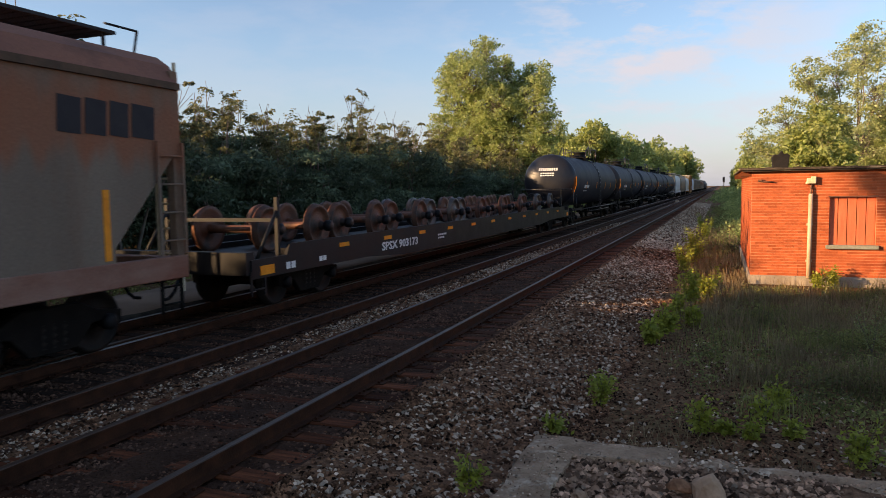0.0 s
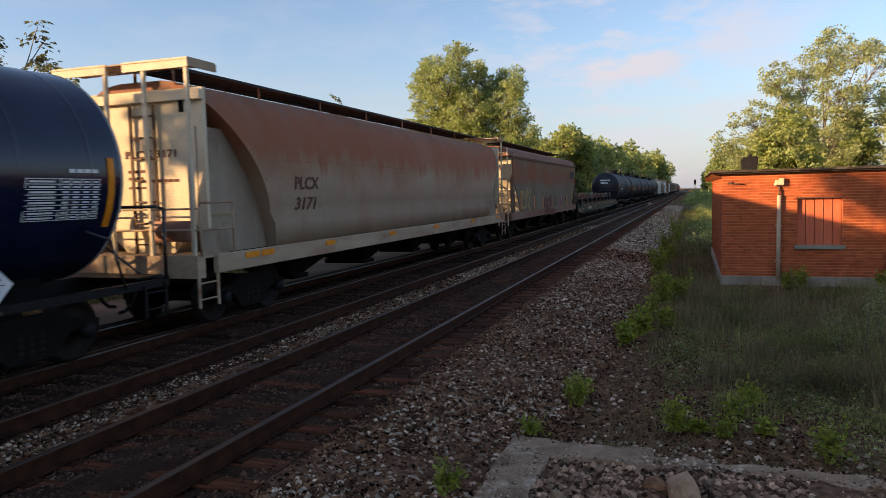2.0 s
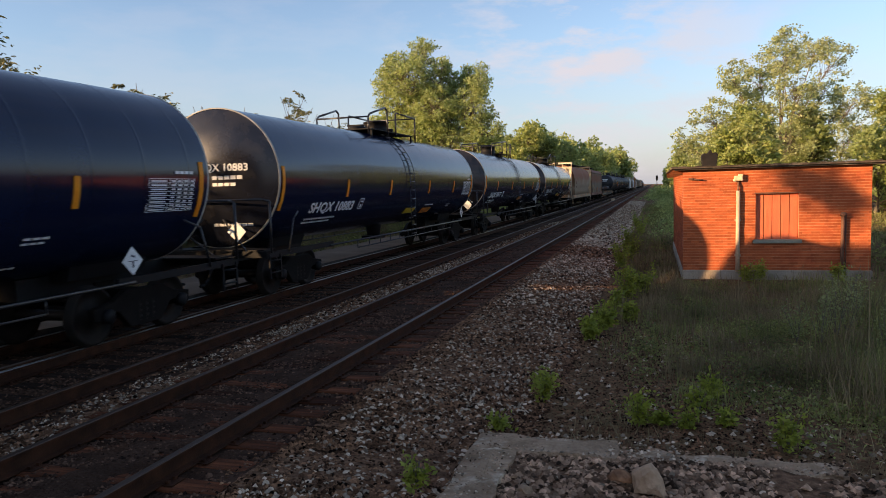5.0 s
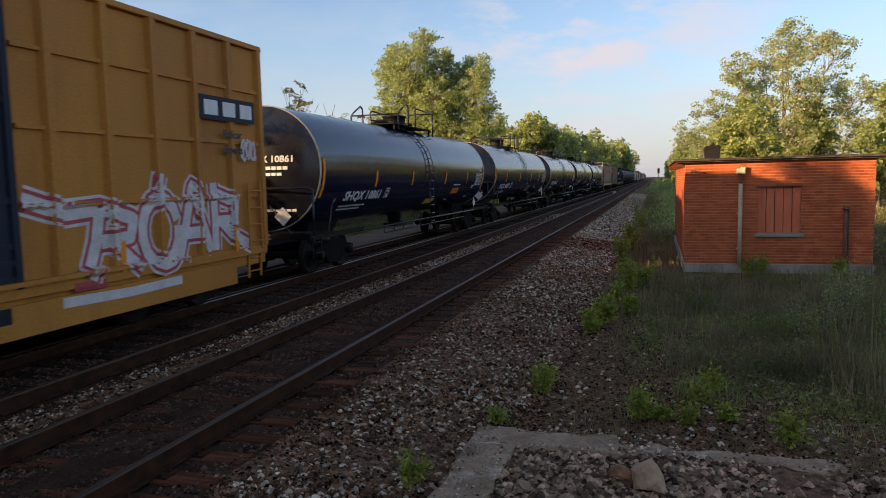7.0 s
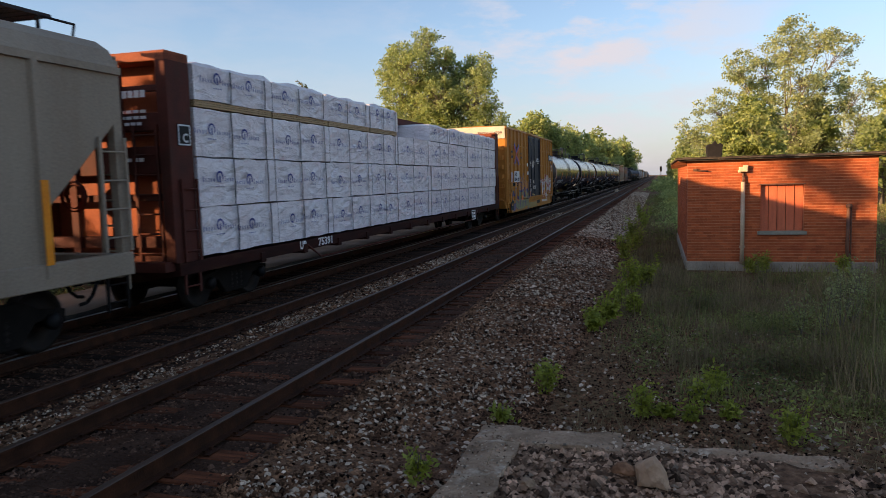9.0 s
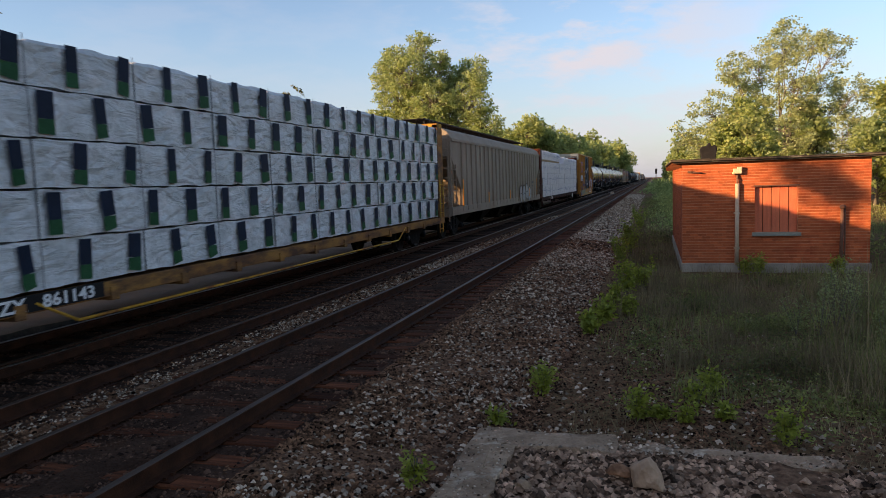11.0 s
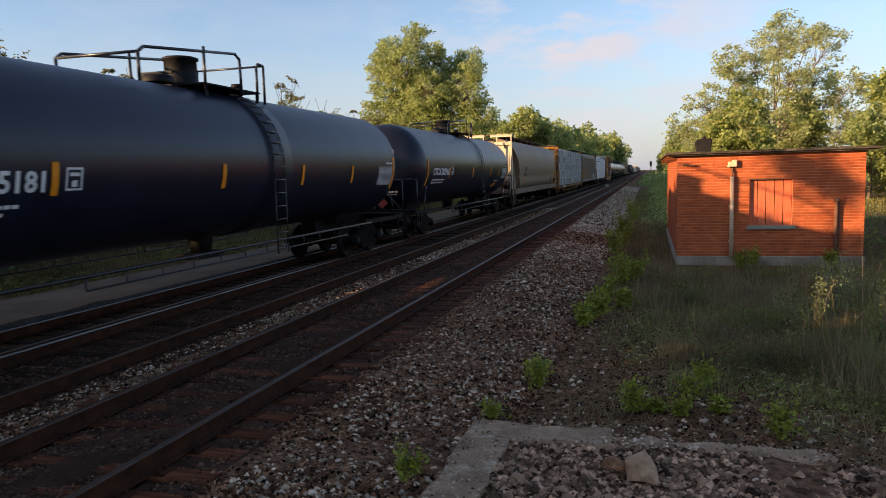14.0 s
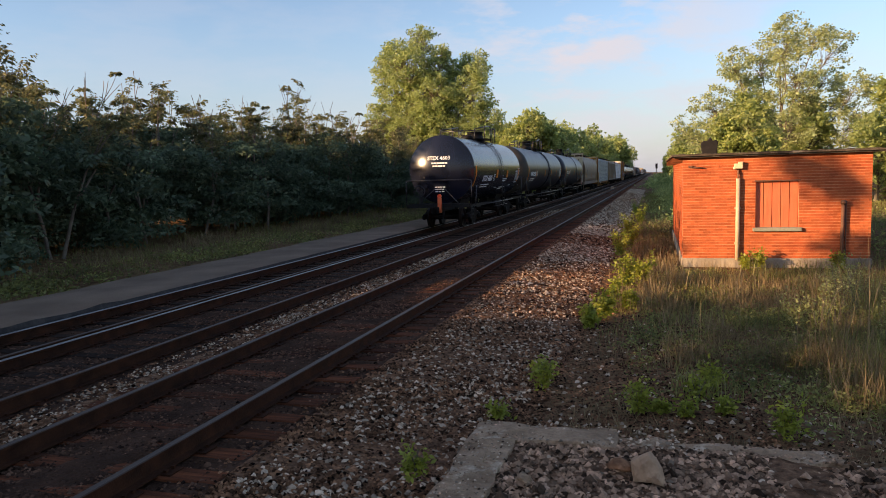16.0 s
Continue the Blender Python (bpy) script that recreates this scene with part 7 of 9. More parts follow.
        for y in (ladder_y, ladder_y + 0.45):
            pts = [(rc * math.cos(a), y, zc + rc * math.sin(a)) for a in [1.25 - 0.155 * i for i in range(9)]]
            pts += [(rc + 0.0, y, 2.3), (rc, y, 0.7)]
            path_rod(bm, pts, 0.014)
        for i in range(15):
            a = 1.2 - 0.155 * i
            p = (rc * math.cos(a), zc + rc * math.sin(a)) if a > 0 else (rc, zc - (i - 7.7) * 0.28)
            if p[1] > 0.7:
                rod(bm, (p[0], ladder_y, p[1]), (p[0], ladder_y + 0.45, p[1]), 0.016, seg=6)
        part("side_ladder", bm, M_TUBE, car, "black ladder up the side of the tank")
    truck(car, -half + 2.15)
    truck(car, half - 2.15)
    ends_gear(car, half + 0.35)
    # markings
    if mark:
        lettering(mark, mark_h, car, M_WHITE, round_place(r + 0.004, zc, mark_y, mark_z), "reporting_mark", "white stencilled lettering", width=mark_w)
        bars("small_print", car, M_WHITE, round_place(r + 0.006, zc, mark_y, mark_z), [(0, -0.22, 1.7, 0.055), (0, -0.33, 1.5, 0.055)])
        pl = round_place(r + 0.006, zc, mark_y + mark_w + 0.35, mark_z)
        bm = bmesh.new()
        for a, b, c, d in ((0, 0, 0.3, 0.03), (0, 0.29, 0.3, 0.03), (0, 0, 0.03, 0.32), (0.27, 0, 0.03, 0.32), (0.1, 0.05, 0.1, 0.09), (0.06, 0.2, 0.18, 0.05)):
            bm.faces.new([bm.verts.new(pl(u, v, 0.006)) for u, v in ((a, b), (a + c, b), (a + c, b + d), (a, b + d))])
        part("class_box", bm, M_WHITE, car)
    if tape:
        for y in tapes or (-tl + 0.45, -tl * 0.55, -tl * 0.12, tl * 0.31, tl * 0.6, tl - 0.6):
            ends = abs(y) > cyl * 0.8
            patch("reflective_strip", car, M_YELLOW, round_place(r + 0.014, zc, y, 2.33), -0.05, -0.45 if ends else -0.2, 0.11, 0.98 if ends else 0.46, "amber reflective strip")
    return car


def head_place(x, z, cyl, depth=0.62, sharp=False):
    """Letters that follow the rear head of a tank."""
    def f(u, v, d):
        q = min(TANK_R * 0.98, math.hypot(x + u, z + v - TANK_ZC))
        return (x + u, -head_y(q, cyl, depth, sharp) - d - 0.008, z + v)
    return f


def tank_extras(car, pitch, table=7.0, placards=True, seals=(), red=False, plac_y=6.2, plac_x=0.75, plac_z=1.5):
    half = pitch / 2 - 0.55
    tl = half - 0.35
    r, zc = TANK_R, TANK_ZC
    if table:
        pl = (lambda q: lambda u, v, d: q(u * 1.27, v * 0.9, d))(round_place(r + 0.012, zc, table, 2.03))
        bars("small_print", car, M_WHITE, round_place(r + 0.008, zc, table + 0.65, 2.64), [(0, 0, 0.5, 0.05)])
        bm = bmesh.new()
        for k in range(9):
            bm.faces.new([bm.verts.new(pl(u, v, 0.004)) for u, v in ((0, k * 0.075), (0.92, k * 0.075), (0.92, k * 0.075 + 0.012), (0, k * 0.075 + 0.012))])
        for k in range(6):
            u0 = (0, 0.4, 0.53, 0.66, 0.79, 0.908)[k]
            bm.faces.new([bm.verts.new(pl(u, v, 0.004)) for u, v in ((u0, 0), (u0 + 0.012, 0), (u0 + 0.012, 0.612), (u0, 0.612))])
        for k in range(8):
            for u0, w in ((0.04, 0.3), (0.43, 0.08), (0.56, 0.08), (0.69, 0.08), (0.82, 0.07)):
                bm.faces.new([bm.verts.new(pl(u, v, 0.004)) for u, v in ((u0, k * 0.075 + 0.028), (u0 + w, k * 0.075 + 0.028), (u0 + w, k * 0.075 + 0.055), (u0, k * 0.075 + 0.055))])
        part("test_table", bm, M_WHITE, car, "white stencilled table")
    if placards:
        for side in (True, False):
            bm = bmesh.new()
            if side:
                c = (1.52, plac_y, 1.31)
                o = [(c[1] - 0.22, c[2]), (c[1], c[2] - 0.22), (c[1] + 0.22, c[2]), (c[1], c[2] + 0.22)]
                prism(bm, o, "x", 1.51, 1.52)
            else:
                o = [(plac_x - 0.22, plac_z), (plac_x, plac_z - 0.22), (plac_x + 0.22, plac_z), (plac_x, plac_z + 0.22)]
                prism(bm, o, "y", -half + 0.02, -half + 0.01)
            plc = part("hazard_placard", bm, M_RED if red else M_WHITE, car, "red diamond placard" if red else "white diamond placard")
            if red and side:
                patch("number_strip", plc, M_WHITE, side_place(1.522, c[1], c[2]), -0.11, -0.05, 0.22, 0.10, "white strip")
                lettering("1170", 0.07, plc, M_DARKTEXT, side_place(1.526, c[1] - 0.095, c[2] - 0.035), "placard_number", width=0.19)
            elif side:
                bm = bmesh.new()
                stroke(bm, side_place(1.522, c[1], c[2]), [(-0.10, 0.0), (0.10, 0.0)], 0.012, 0.004)
                stroke(bm, side_place(1.522, c[1], c[2]), [(0.0, -0.10), (0.0, 0.0)], 0.04, 0.004)
                stroke(bm, side_place(1.522, c[1], c[2]), [(-0.04, 0.09), (0.05, 0.06)], 0.03, 0.004)
                part("placard_mark", bm, M_DARKTEXT, plc)
    for y, z, w, hue in seals:
        pl = round_place(r + 0.012, zc, y, z)
        patch("sign_panel", car, M_SIGNYEL if hue == "yellow" else M_YELLOW, pl, 0, 0, w, 0.25, hue + " rectangular panel")
        if hue == "orange":
            bars("small_print", car, M_SILLRUST, round_place(r + 0.016, zc, y + 0.08, z), [(0, 0.05, w - 0.16, 0.03), (0, 0.11, w - 0.16, 0.03), (0, 0.17, w - 0.16, 0.03)])
            bars("small_print", car, M_WHITE, pl, [(0.0, 0.36, 0.95, 0.05), (-0.3, -0.32, 0.45, 0.05), (2.9, 0.3, 0.45, 0.04), (2.9, 0.22, 0.4, 0.04), (2.6, -0.25, 0.5, 0.05)])


# ---------------------------------------------------------------- boxcar
DOOR_RIBS = (1.16, 1.36, 1.56, 2.12, 3.35, 4.72)


def boxcar(label, length, mat, doormat, detail=True):
    car = tagged(new("boxcar"), label, "freight car", group="freight train")
    h, W = length / 2, 1.50
    bm = bmesh.new()
    quad_box(bm, 0, 0, 2.78, 2 * W, length - 0.1, 4.18)
    part("body", bm, mat, car, bevel=0.02)
    bm = bmesh.new()
    prism(bm, [(-W - 0.08, 4.87), (W + 0.08, 4.87), (W + 0.06, 4.97), (0, 5.02), (-W - 0.06, 4.97)], "y", -h, h)
    part("roof", bm, mat, car, "pale dirty roof edge", bevel=0.01)
    dy0, dy1 = -1.87, 2.49
    for s in (-1, 1):
        bm = bmesh.new()
        quad_box(bm, s * W, (dy0 + dy1) / 2, 2.92, 0.12, dy1 - dy0, 3.78)
        door = part("door", bm, doormat, car, "dark sliding door with locking bars")
        for z in DOOR_RIBS:
            bm = bmesh.new()
            quad_box(bm, s * (W + 0.06), (dy0 + dy1) / 2, z, 0.05, dy1 - dy0 - 0.1, 0.07)
            part("door_rib", bm, doormat, door)
        for y in (dy0 + 0.05, (dy0 + dy1) / 2, dy1 - 0.05):
            bm = bmesh.new()
            quad_box(bm, s * (W + 0.07), y, 2.92, 0.06, 0.10, 3.78)
            part("door_stile", bm, doormat, door)
        for y in (dy0 + 0.75, dy1 - 0.75):
            bm = bmesh.new()
            rod(bm, (s * (W + 0.12), y, 1.05), (s * (W + 0.12), y, 4.7), 0.025, seg=6)
            part("lock_bar", bm, doormat, door)
        bm = bmesh.new()
        quad_box(bm, s * (W + 0.03), 0, 0.98, 0.10, length - 0.2, 0.16)
        part("side_sill", bm, mat, car, bevel=0.01)
        bm = bmesh.new()
        quad_box(bm, s * (W + 0.02), 0.0, 0.62, 0.10, length - 2.4, 0.42)
        part("side_skirt", bm, mat, car, bevel=0.01)
        bm = bmesh.new()
        quad_box(bm, s * (W + 0.10), 0.4, 1.09, 0.10, 8.6, 0.06)
        part("door_track", bm, mat, car)
        n = 17
        for i in range(n):
            y = -h + 0.12 + (length - 0.24) * i / (n - 1)
            if dy0 - 0.2 < y < dy1 + 0.2:
                continue
            bm = bmesh.new()
            prism(bm, [(W, y - 0.10), (W + 0.085, y - 0.06), (W + 0.085, y + 0.06), (W, y + 0.10)] if s > 0 else [(-W, y + 0.10), (-W - 0.085, y + 0.06), (-W - 0.085, y - 0.06), (-W, y - 0.10)], "z", 1.06, 4.87)
            part("side_post", bm, mat, car)
        for z in (2.05, 3.05, 4.05):
            for ya, yb in ((-h + 0.1, dy0 - 0.1), (dy1 + 0.1, h - 0.1)):
                bm = bmesh.new()
                quad_box(bm, s * (W + 0.025), (ya + yb) / 2, z, 0.05, yb - ya, 0.06)
                part("side_seam", bm, mat, car)
    for e in (-1, 1):
        for k in range(6):
            bm = bmesh.new()
            prism(bm, [(-1.42, 0), (1.42, 0), (1.34, 0.10), (-1.34, 0.10)], "z", 1.25 + k * 0.5, 1.47 + k * 0.5)
            for v in bm.verts:
                v.co.y = e * (h - 0.05 + v.co.y)
            part("end_rib", bm, mat, car)
        ladder("ladder", car, mat, W + 0.08, e * (h - 0.5) - 0.22, e * (h - 0.5) + 0.22, 1.0, 2.3, 4)
        end_ladder("ladder", car, mat, 0.95, 1.4, e * (h + 0.08), 0.95, 2.3, 4)
        ladder("stirrup_step", car, mat, W + 0.02, e * (h - 0.5) - 0.22, e * (h - 0.5) + 0.22, 0.45, 0.95, 2)
        bm = bmesh.new()
        quad_box(bm, 0, e * (h - 0.02), 0.98, 2.9, 0.2, 0.26)
        rod(bm, (-1.4, e * (h + 0.3), 1.2), (1.4, e * (h + 0.3), 1.2), 0.03, seg=6)
        quad_box(bm, 0, e * (h + 0.18), 1.12, 2.8, 0.36, 0.03)
        part("end_platform", bm, mat, car)
    bm = bmesh.new()
    quad_box(bm, 0, 0, 0.75, 0.45, length - 0.6, 0.35)
    for y in (-2.6, -0.8, 0.9, 2.6):
        quad_box(bm, 0, y, 0.88, 2.6, 0.15, 0.18)
    part("centre_sill", bm, M_UNDER, car)
    truck(car, -h + 2.2)
    truck(car, h - 2.2)
    ends_gear(car, h + 0.9)
    return car


# ---------------------------------------------------------------- centre-beam flatcars
def centrebeam(label, length, mat, wrapmat, layers, stacks, style, missing=()):
    car = tagged(new("centerbeam_flatcar"), label, "freight car", group="freight train")
    h, W = length / 2, 1.5
    bm = bmesh.new()
    prism(bm, [(-W, 1.00), (W, 1.00), (W, 0.78), (0.35, 0.62), (-0.35, 0.62), (-W, 0.78)], "y", -h, h)
    for y in np.linspace(-h + 2.6, h - 2.6, 12):
        quad_box(bm, 0, float(y), 0.82, 2 * W + 0.06, 0.18, 0.2)
    part("deck", bm, M_CBDECK if style == "navy" else M_CBRUST, car, "scuffed steel deck", bevel=0.012)
    bm = bmesh.new()
    quad_box(bm, 0, 0, 4.36, 0.7, length - 1.0, 0.22)
    part("top_chord", bm, mat, car)
    n = 13
    for i in range(n):
        y = -h + 0.9 + (length - 1.8) * i / (n - 1)
        bm = bmesh.new()
        quad_box(bm, 0, y, 2.66, 0.18, 0.22, 3.3)
        prism(bm, [(-0.09, 3.5), (-0.32, 4.26), (0.32, 4.26), (0.09, 3.5)], "y", y - 0.05, y + 0.05)
        part("centre_post", bm, mat, car)
    for e in (-1, 1):
        y = e * (h - 0.25)
        bm = bmesh.new()
        quad_box(bm, 0, y, 1.06, 2.96, 0.5, 0.12)
        bulk_end = part("bulkhead", bm, mat, car, "tall end bulkhead with cross ribs")
        for x in (-1.38, 1.38):
            bm = bmesh.new()
            quad_box(bm, x, y, 2.72, 0.20, 0.62, 3.44)
            part("bulkhead_post", bm, mat if style == "navy" else M_CBRUST, bulk_end, bevel=0.012)
        for z, t in ((1.35, 0.2), (2.1, 0.12), (2.72, 0.46), (3.35, 0.30), (3.9, 0.10)):
            bm = bmesh.new()
            quad_box(bm, 0, y + e * 0.16, z, 2.56, 0.14, t)
            part("bulkhead_rib", bm, mat, bulk_end, bevel=0.012)
        for x in (-0.55, 0.5):
            bm = bmesh.new()
            quad_box(bm, x, y + e * 0.26, 2.7, 0.14, 0.05, 3.2)
            part("bulkhead_stile", bm, mat, bulk_end)
        bm = bmesh.new()
        quad_box(bm, 0, y, 4.40, 2.96, 0.62, 0.16)
        part("bulkhead_cap", bm, M_CBINNER if style == "navy" else mat, bulk_end, bevel=0.012)
        bm = bmesh.new()
        quad_box(bm, 0, y - e * 0.16, 2.7, 2.56, 0.05, 3.3)
        part("bulkhead_sheet", bm, M_CBINNER if style == "navy" else mat, bulk_end, "orange-red inner sheet")
        end_ladder("ladder", car, mat, 0.75, 1.2, e * (h + 0.02), 1.0, 3.3, 7)
        ladder("ladder", car, mat, W + 0.02, e * (h - 0.35) - 0.2, e * (h - 0.35) + 0.2, 1.0, 2.4, 4)
        ladder("stirrup_step", car, mat, W - 0.02, e * (h - 0.35) - 0.2, e * (h - 0.35) + 0.2, 0.45, 0.95, 2)
        bm = bmesh.new()
        lathe(bm, [(-0.03, 0.25), (0.03, 0.28), (0.03, 0.22), (-0.03, 0.20)], (-0.55, e * (h + 0.05), 2.15), "y", 20)
        quad_box(bm, -0.55, e * (h + 0.0), 2.15, 0.42, 0.03, 0.05)
        quad_box(bm, -0.55, e * (h + 0.0), 2.15, 0.05, 0.03, 0.42)
        part("hand_brake", bm, mat, car, "hand brake wheel")
        bm = bmesh.new()
        quad_box(bm, 0, e * (h + 0.1), 0.95, 2.8, 0.3, 0.16)
        part("end_sill", bm, mat, car)
    bm = bmesh.new()
    for s in (-1, 1):
        path_rod(bm, [(s * W, -h + 4.5, 0.9), (s * W, -h + 5.2, 0.55), (s * W, h - 5.2, 0.55), (s * W, h - 4.5, 0.9)], 0.022)
    part("side_brace", bm, mat, car)
    truck(car, -h + 2.3)
    truck(car, h - 2.3)
    ends_gear(car, h + 0.6)
    # wrapped lumber packs, each a thing's part of its own
    rng = random.Random(len(label))
    y0, y1 = -h + 0.66, h - 0.66
    z0 = 1.04
    lh = (4.34 - z0) / layers if style != "navy" else 0.865
    ys = np.linspace(y0, y1, stacks + 1)
    if missing:
        ys[4], ys[5] = -1.8, 1.5
    for side in (1, -1):
        for k in range(layers):
            for i in range(stacks):
                if (k, i) in missing and side == 1 or (k == layers - 1 and side == -1 and i % 3 == 0):
                    continue
                top = k == layers - 1
                ya, yb = float(ys[i]) + 0.010, float(ys[i + 1]) - 0.010
                za, zb = z0 + k * lh + 0.012, z0 + (k + 1) * lh - 0.014
                if style == "navy" and top and i < 5:
                    za += 0.12
                if style == "navy" and top:
                    zb = za + (0.68 if i < 5 else 0.60)
                out = W - 0.02 + rng.uniform(-0.02, 0.03)
                bm = bmesh.new()
                nu, nv = (16, 7) if side > 0 else (4, 2)
                off = Vector((i * 3.7, k * 5.1, side * 2.0))
                face = []
                for v in range(nv + 1):
                    row = []
                    for u in range(nu + 1):
                        edge = u in (0, nu) or v in (0, nv)
                        # slack folds that run slantwise, and a drooping upper edge
                        p = Vector((u / nu * 3.2 + v / nv * 1.3, v / nv * 2.6 - u / nu * 1.1, 0)) + off
                        fold = noise.noise(p * 1.5) * 0.024 + abs(noise.noise(p * 3.4)) * -0.050 if side > 0 else 0
                        bulge = -0.008 if edge else fold - 0.004
                        sag = noise.noise(p * 2.3) * 0.022 if v in (0, nv) else 0
                        if v == nv and top:
                            bulge -= 0.07
                            sag += noise.noise(p * 1.1) * 0.06 - 0.02 - (0.05 if u in (0, nu) else 0)
                        row.append(bm.verts.new((side * (out - (0.007 if edge else 0) + bulge), ya + (yb - ya) * u / nu, za + (zb - za) * v / nv + sag)))
                    face.append(row)
                for v in range(nv):
                    for u in range(nu):
                        bm.faces.new((face[v][u], face[v][u + 1], face[v + 1][u + 1], face[v + 1][u]))
                rim = [face[0][u] for u in range(nu + 1)] + [face[v][nu] for v in range(1, nv + 1)] + [face[nv][u] for u in range(nu - 1, -1, -1)] + [face[v][0] for v in range(nv - 1, 0, -1)]
                back = [bm.verts.new((side * 0.16, p.co.y, p.co.z)) for p in rim]
                for a in range(len(rim)):
                    b = (a + 1) % len(rim)
                    bm.faces.new((rim[a], rim[b], back[b], back[a]))
                bm.faces.new(back)
                pack = part("lumber_pack", bm, wrapmat, car, "bundle of lumber wrapped in printed plastic")
                if side < 0:
                    continue
                pl = side_place(out + 0.012, ya, za)
                w, hh = yb - ya, zb - za
                if style == "navy":
                    for f in (0.22, 0.62):
                        bm = bmesh.new()
                        cu, cv, rr = w * f + rng.uniform(-0.14, 0.14), hh * rng.uniform(0.5, 0.62), 0.095
                        ring = [(cu + rr * math.cos(a * 0.52), cv + rr * math.sin(a * 0.52)) for a in range(-1, 9)]
                        stroke(bm, pl, ring, 0.036, 0.014)
                        stroke(bm, pl, [(cu, cv - 0.10), (cu, cv + 0.02)], 0.035, 0.014)
                        for q in range(5):
                            for a in (-0.50 + q * 0.078, 0.17 + q * 0.078):
                                tall = 0.10 if q == 0 else 0.066
                                stroke(bm, pl, [(cu + a, cv - 0.088), (cu + a, cv - 0.088 + tall)], 0.020, 0.013)
                        for q in range(4):
                            stroke(bm, pl, [(cu - 0.12 + q * 0.07, cv - 0.17), (cu - 0.09 + q * 0.07, cv - 0.17)], 0.022, 0.013)
                        part("print", bm, M_BLUEMARK, pack, "navy round emblem with small bars")["kind"] = "stuff"
                    for f in (0.40, 0.86):
                        bm = bmesh.new()
                        stroke(bm, pl, [(w * f, 0.0), (w * f + 0.03, hh * 0.5), (w * f + 0.01, hh - (0.10 if top else 0.0))], 0.046, 0.018)
                        part("strap", bm, M_STRAP, pack)
                else:
                    shift = 0.0 if k % 2 else 0.26
                    for f in (0.06, 0.56):
                        u = w * ((f + shift) % 1.0) + 0.1
                        if u > w - 0.18:
                            u = w - 0.18
                        bm = bmesh.new()
                        lean, wide = rng.uniform(-0.05, 0.05), rng.uniform(0.18, 0.30)
                        stroke(bm, pl, [(u, hh * 0.38), (u + lean * 0.5, hh * 0.6), (u + lean, hh - 0.03)], wide, 0.014)
                        part("print", bm, M_NAVYMARK, pack, "dark navy printed block")
                        bm = bmesh.new()
                        stroke(bm, pl, [(u - lean * 0.5, 0.04), (u, hh * 0.2), (u, hh * 0.38)], wide, 0.014)
                        part("print", bm, M_GREENMARK, pack, "green printed block")
                    bm = bmesh.new()
                    stroke(bm, pl, [(w * 0.98, 0.0), (w * 0.985, hh * 0.5), (w * 0.98, hh)], 0.016, 0.016)
                    part("strap", bm, M_STRAP, pack)
        if style == "navy":
            # a seam of bare lumber between the top packs and the rest
            for i in range(stacks):
                if (layers - 1, i) in missing and side == 1:
                    continue
                if i > 3:
                    continue
                for b in range(3):
                    bm = bmesh.new()
                    quad_box(bm, side * (W / 2 + 0.08), (ys[i] + ys[i + 1]) / 2, z0 + (layers - 1) * lh + 0.03 + b * 0.04, 2 * (W / 2 - 0.12), ys[i + 1] - ys[i] - 0.06, 0.036)
                    part("board", bm, M_LUMBER, car, "bare board showing below the wrap")
    return car


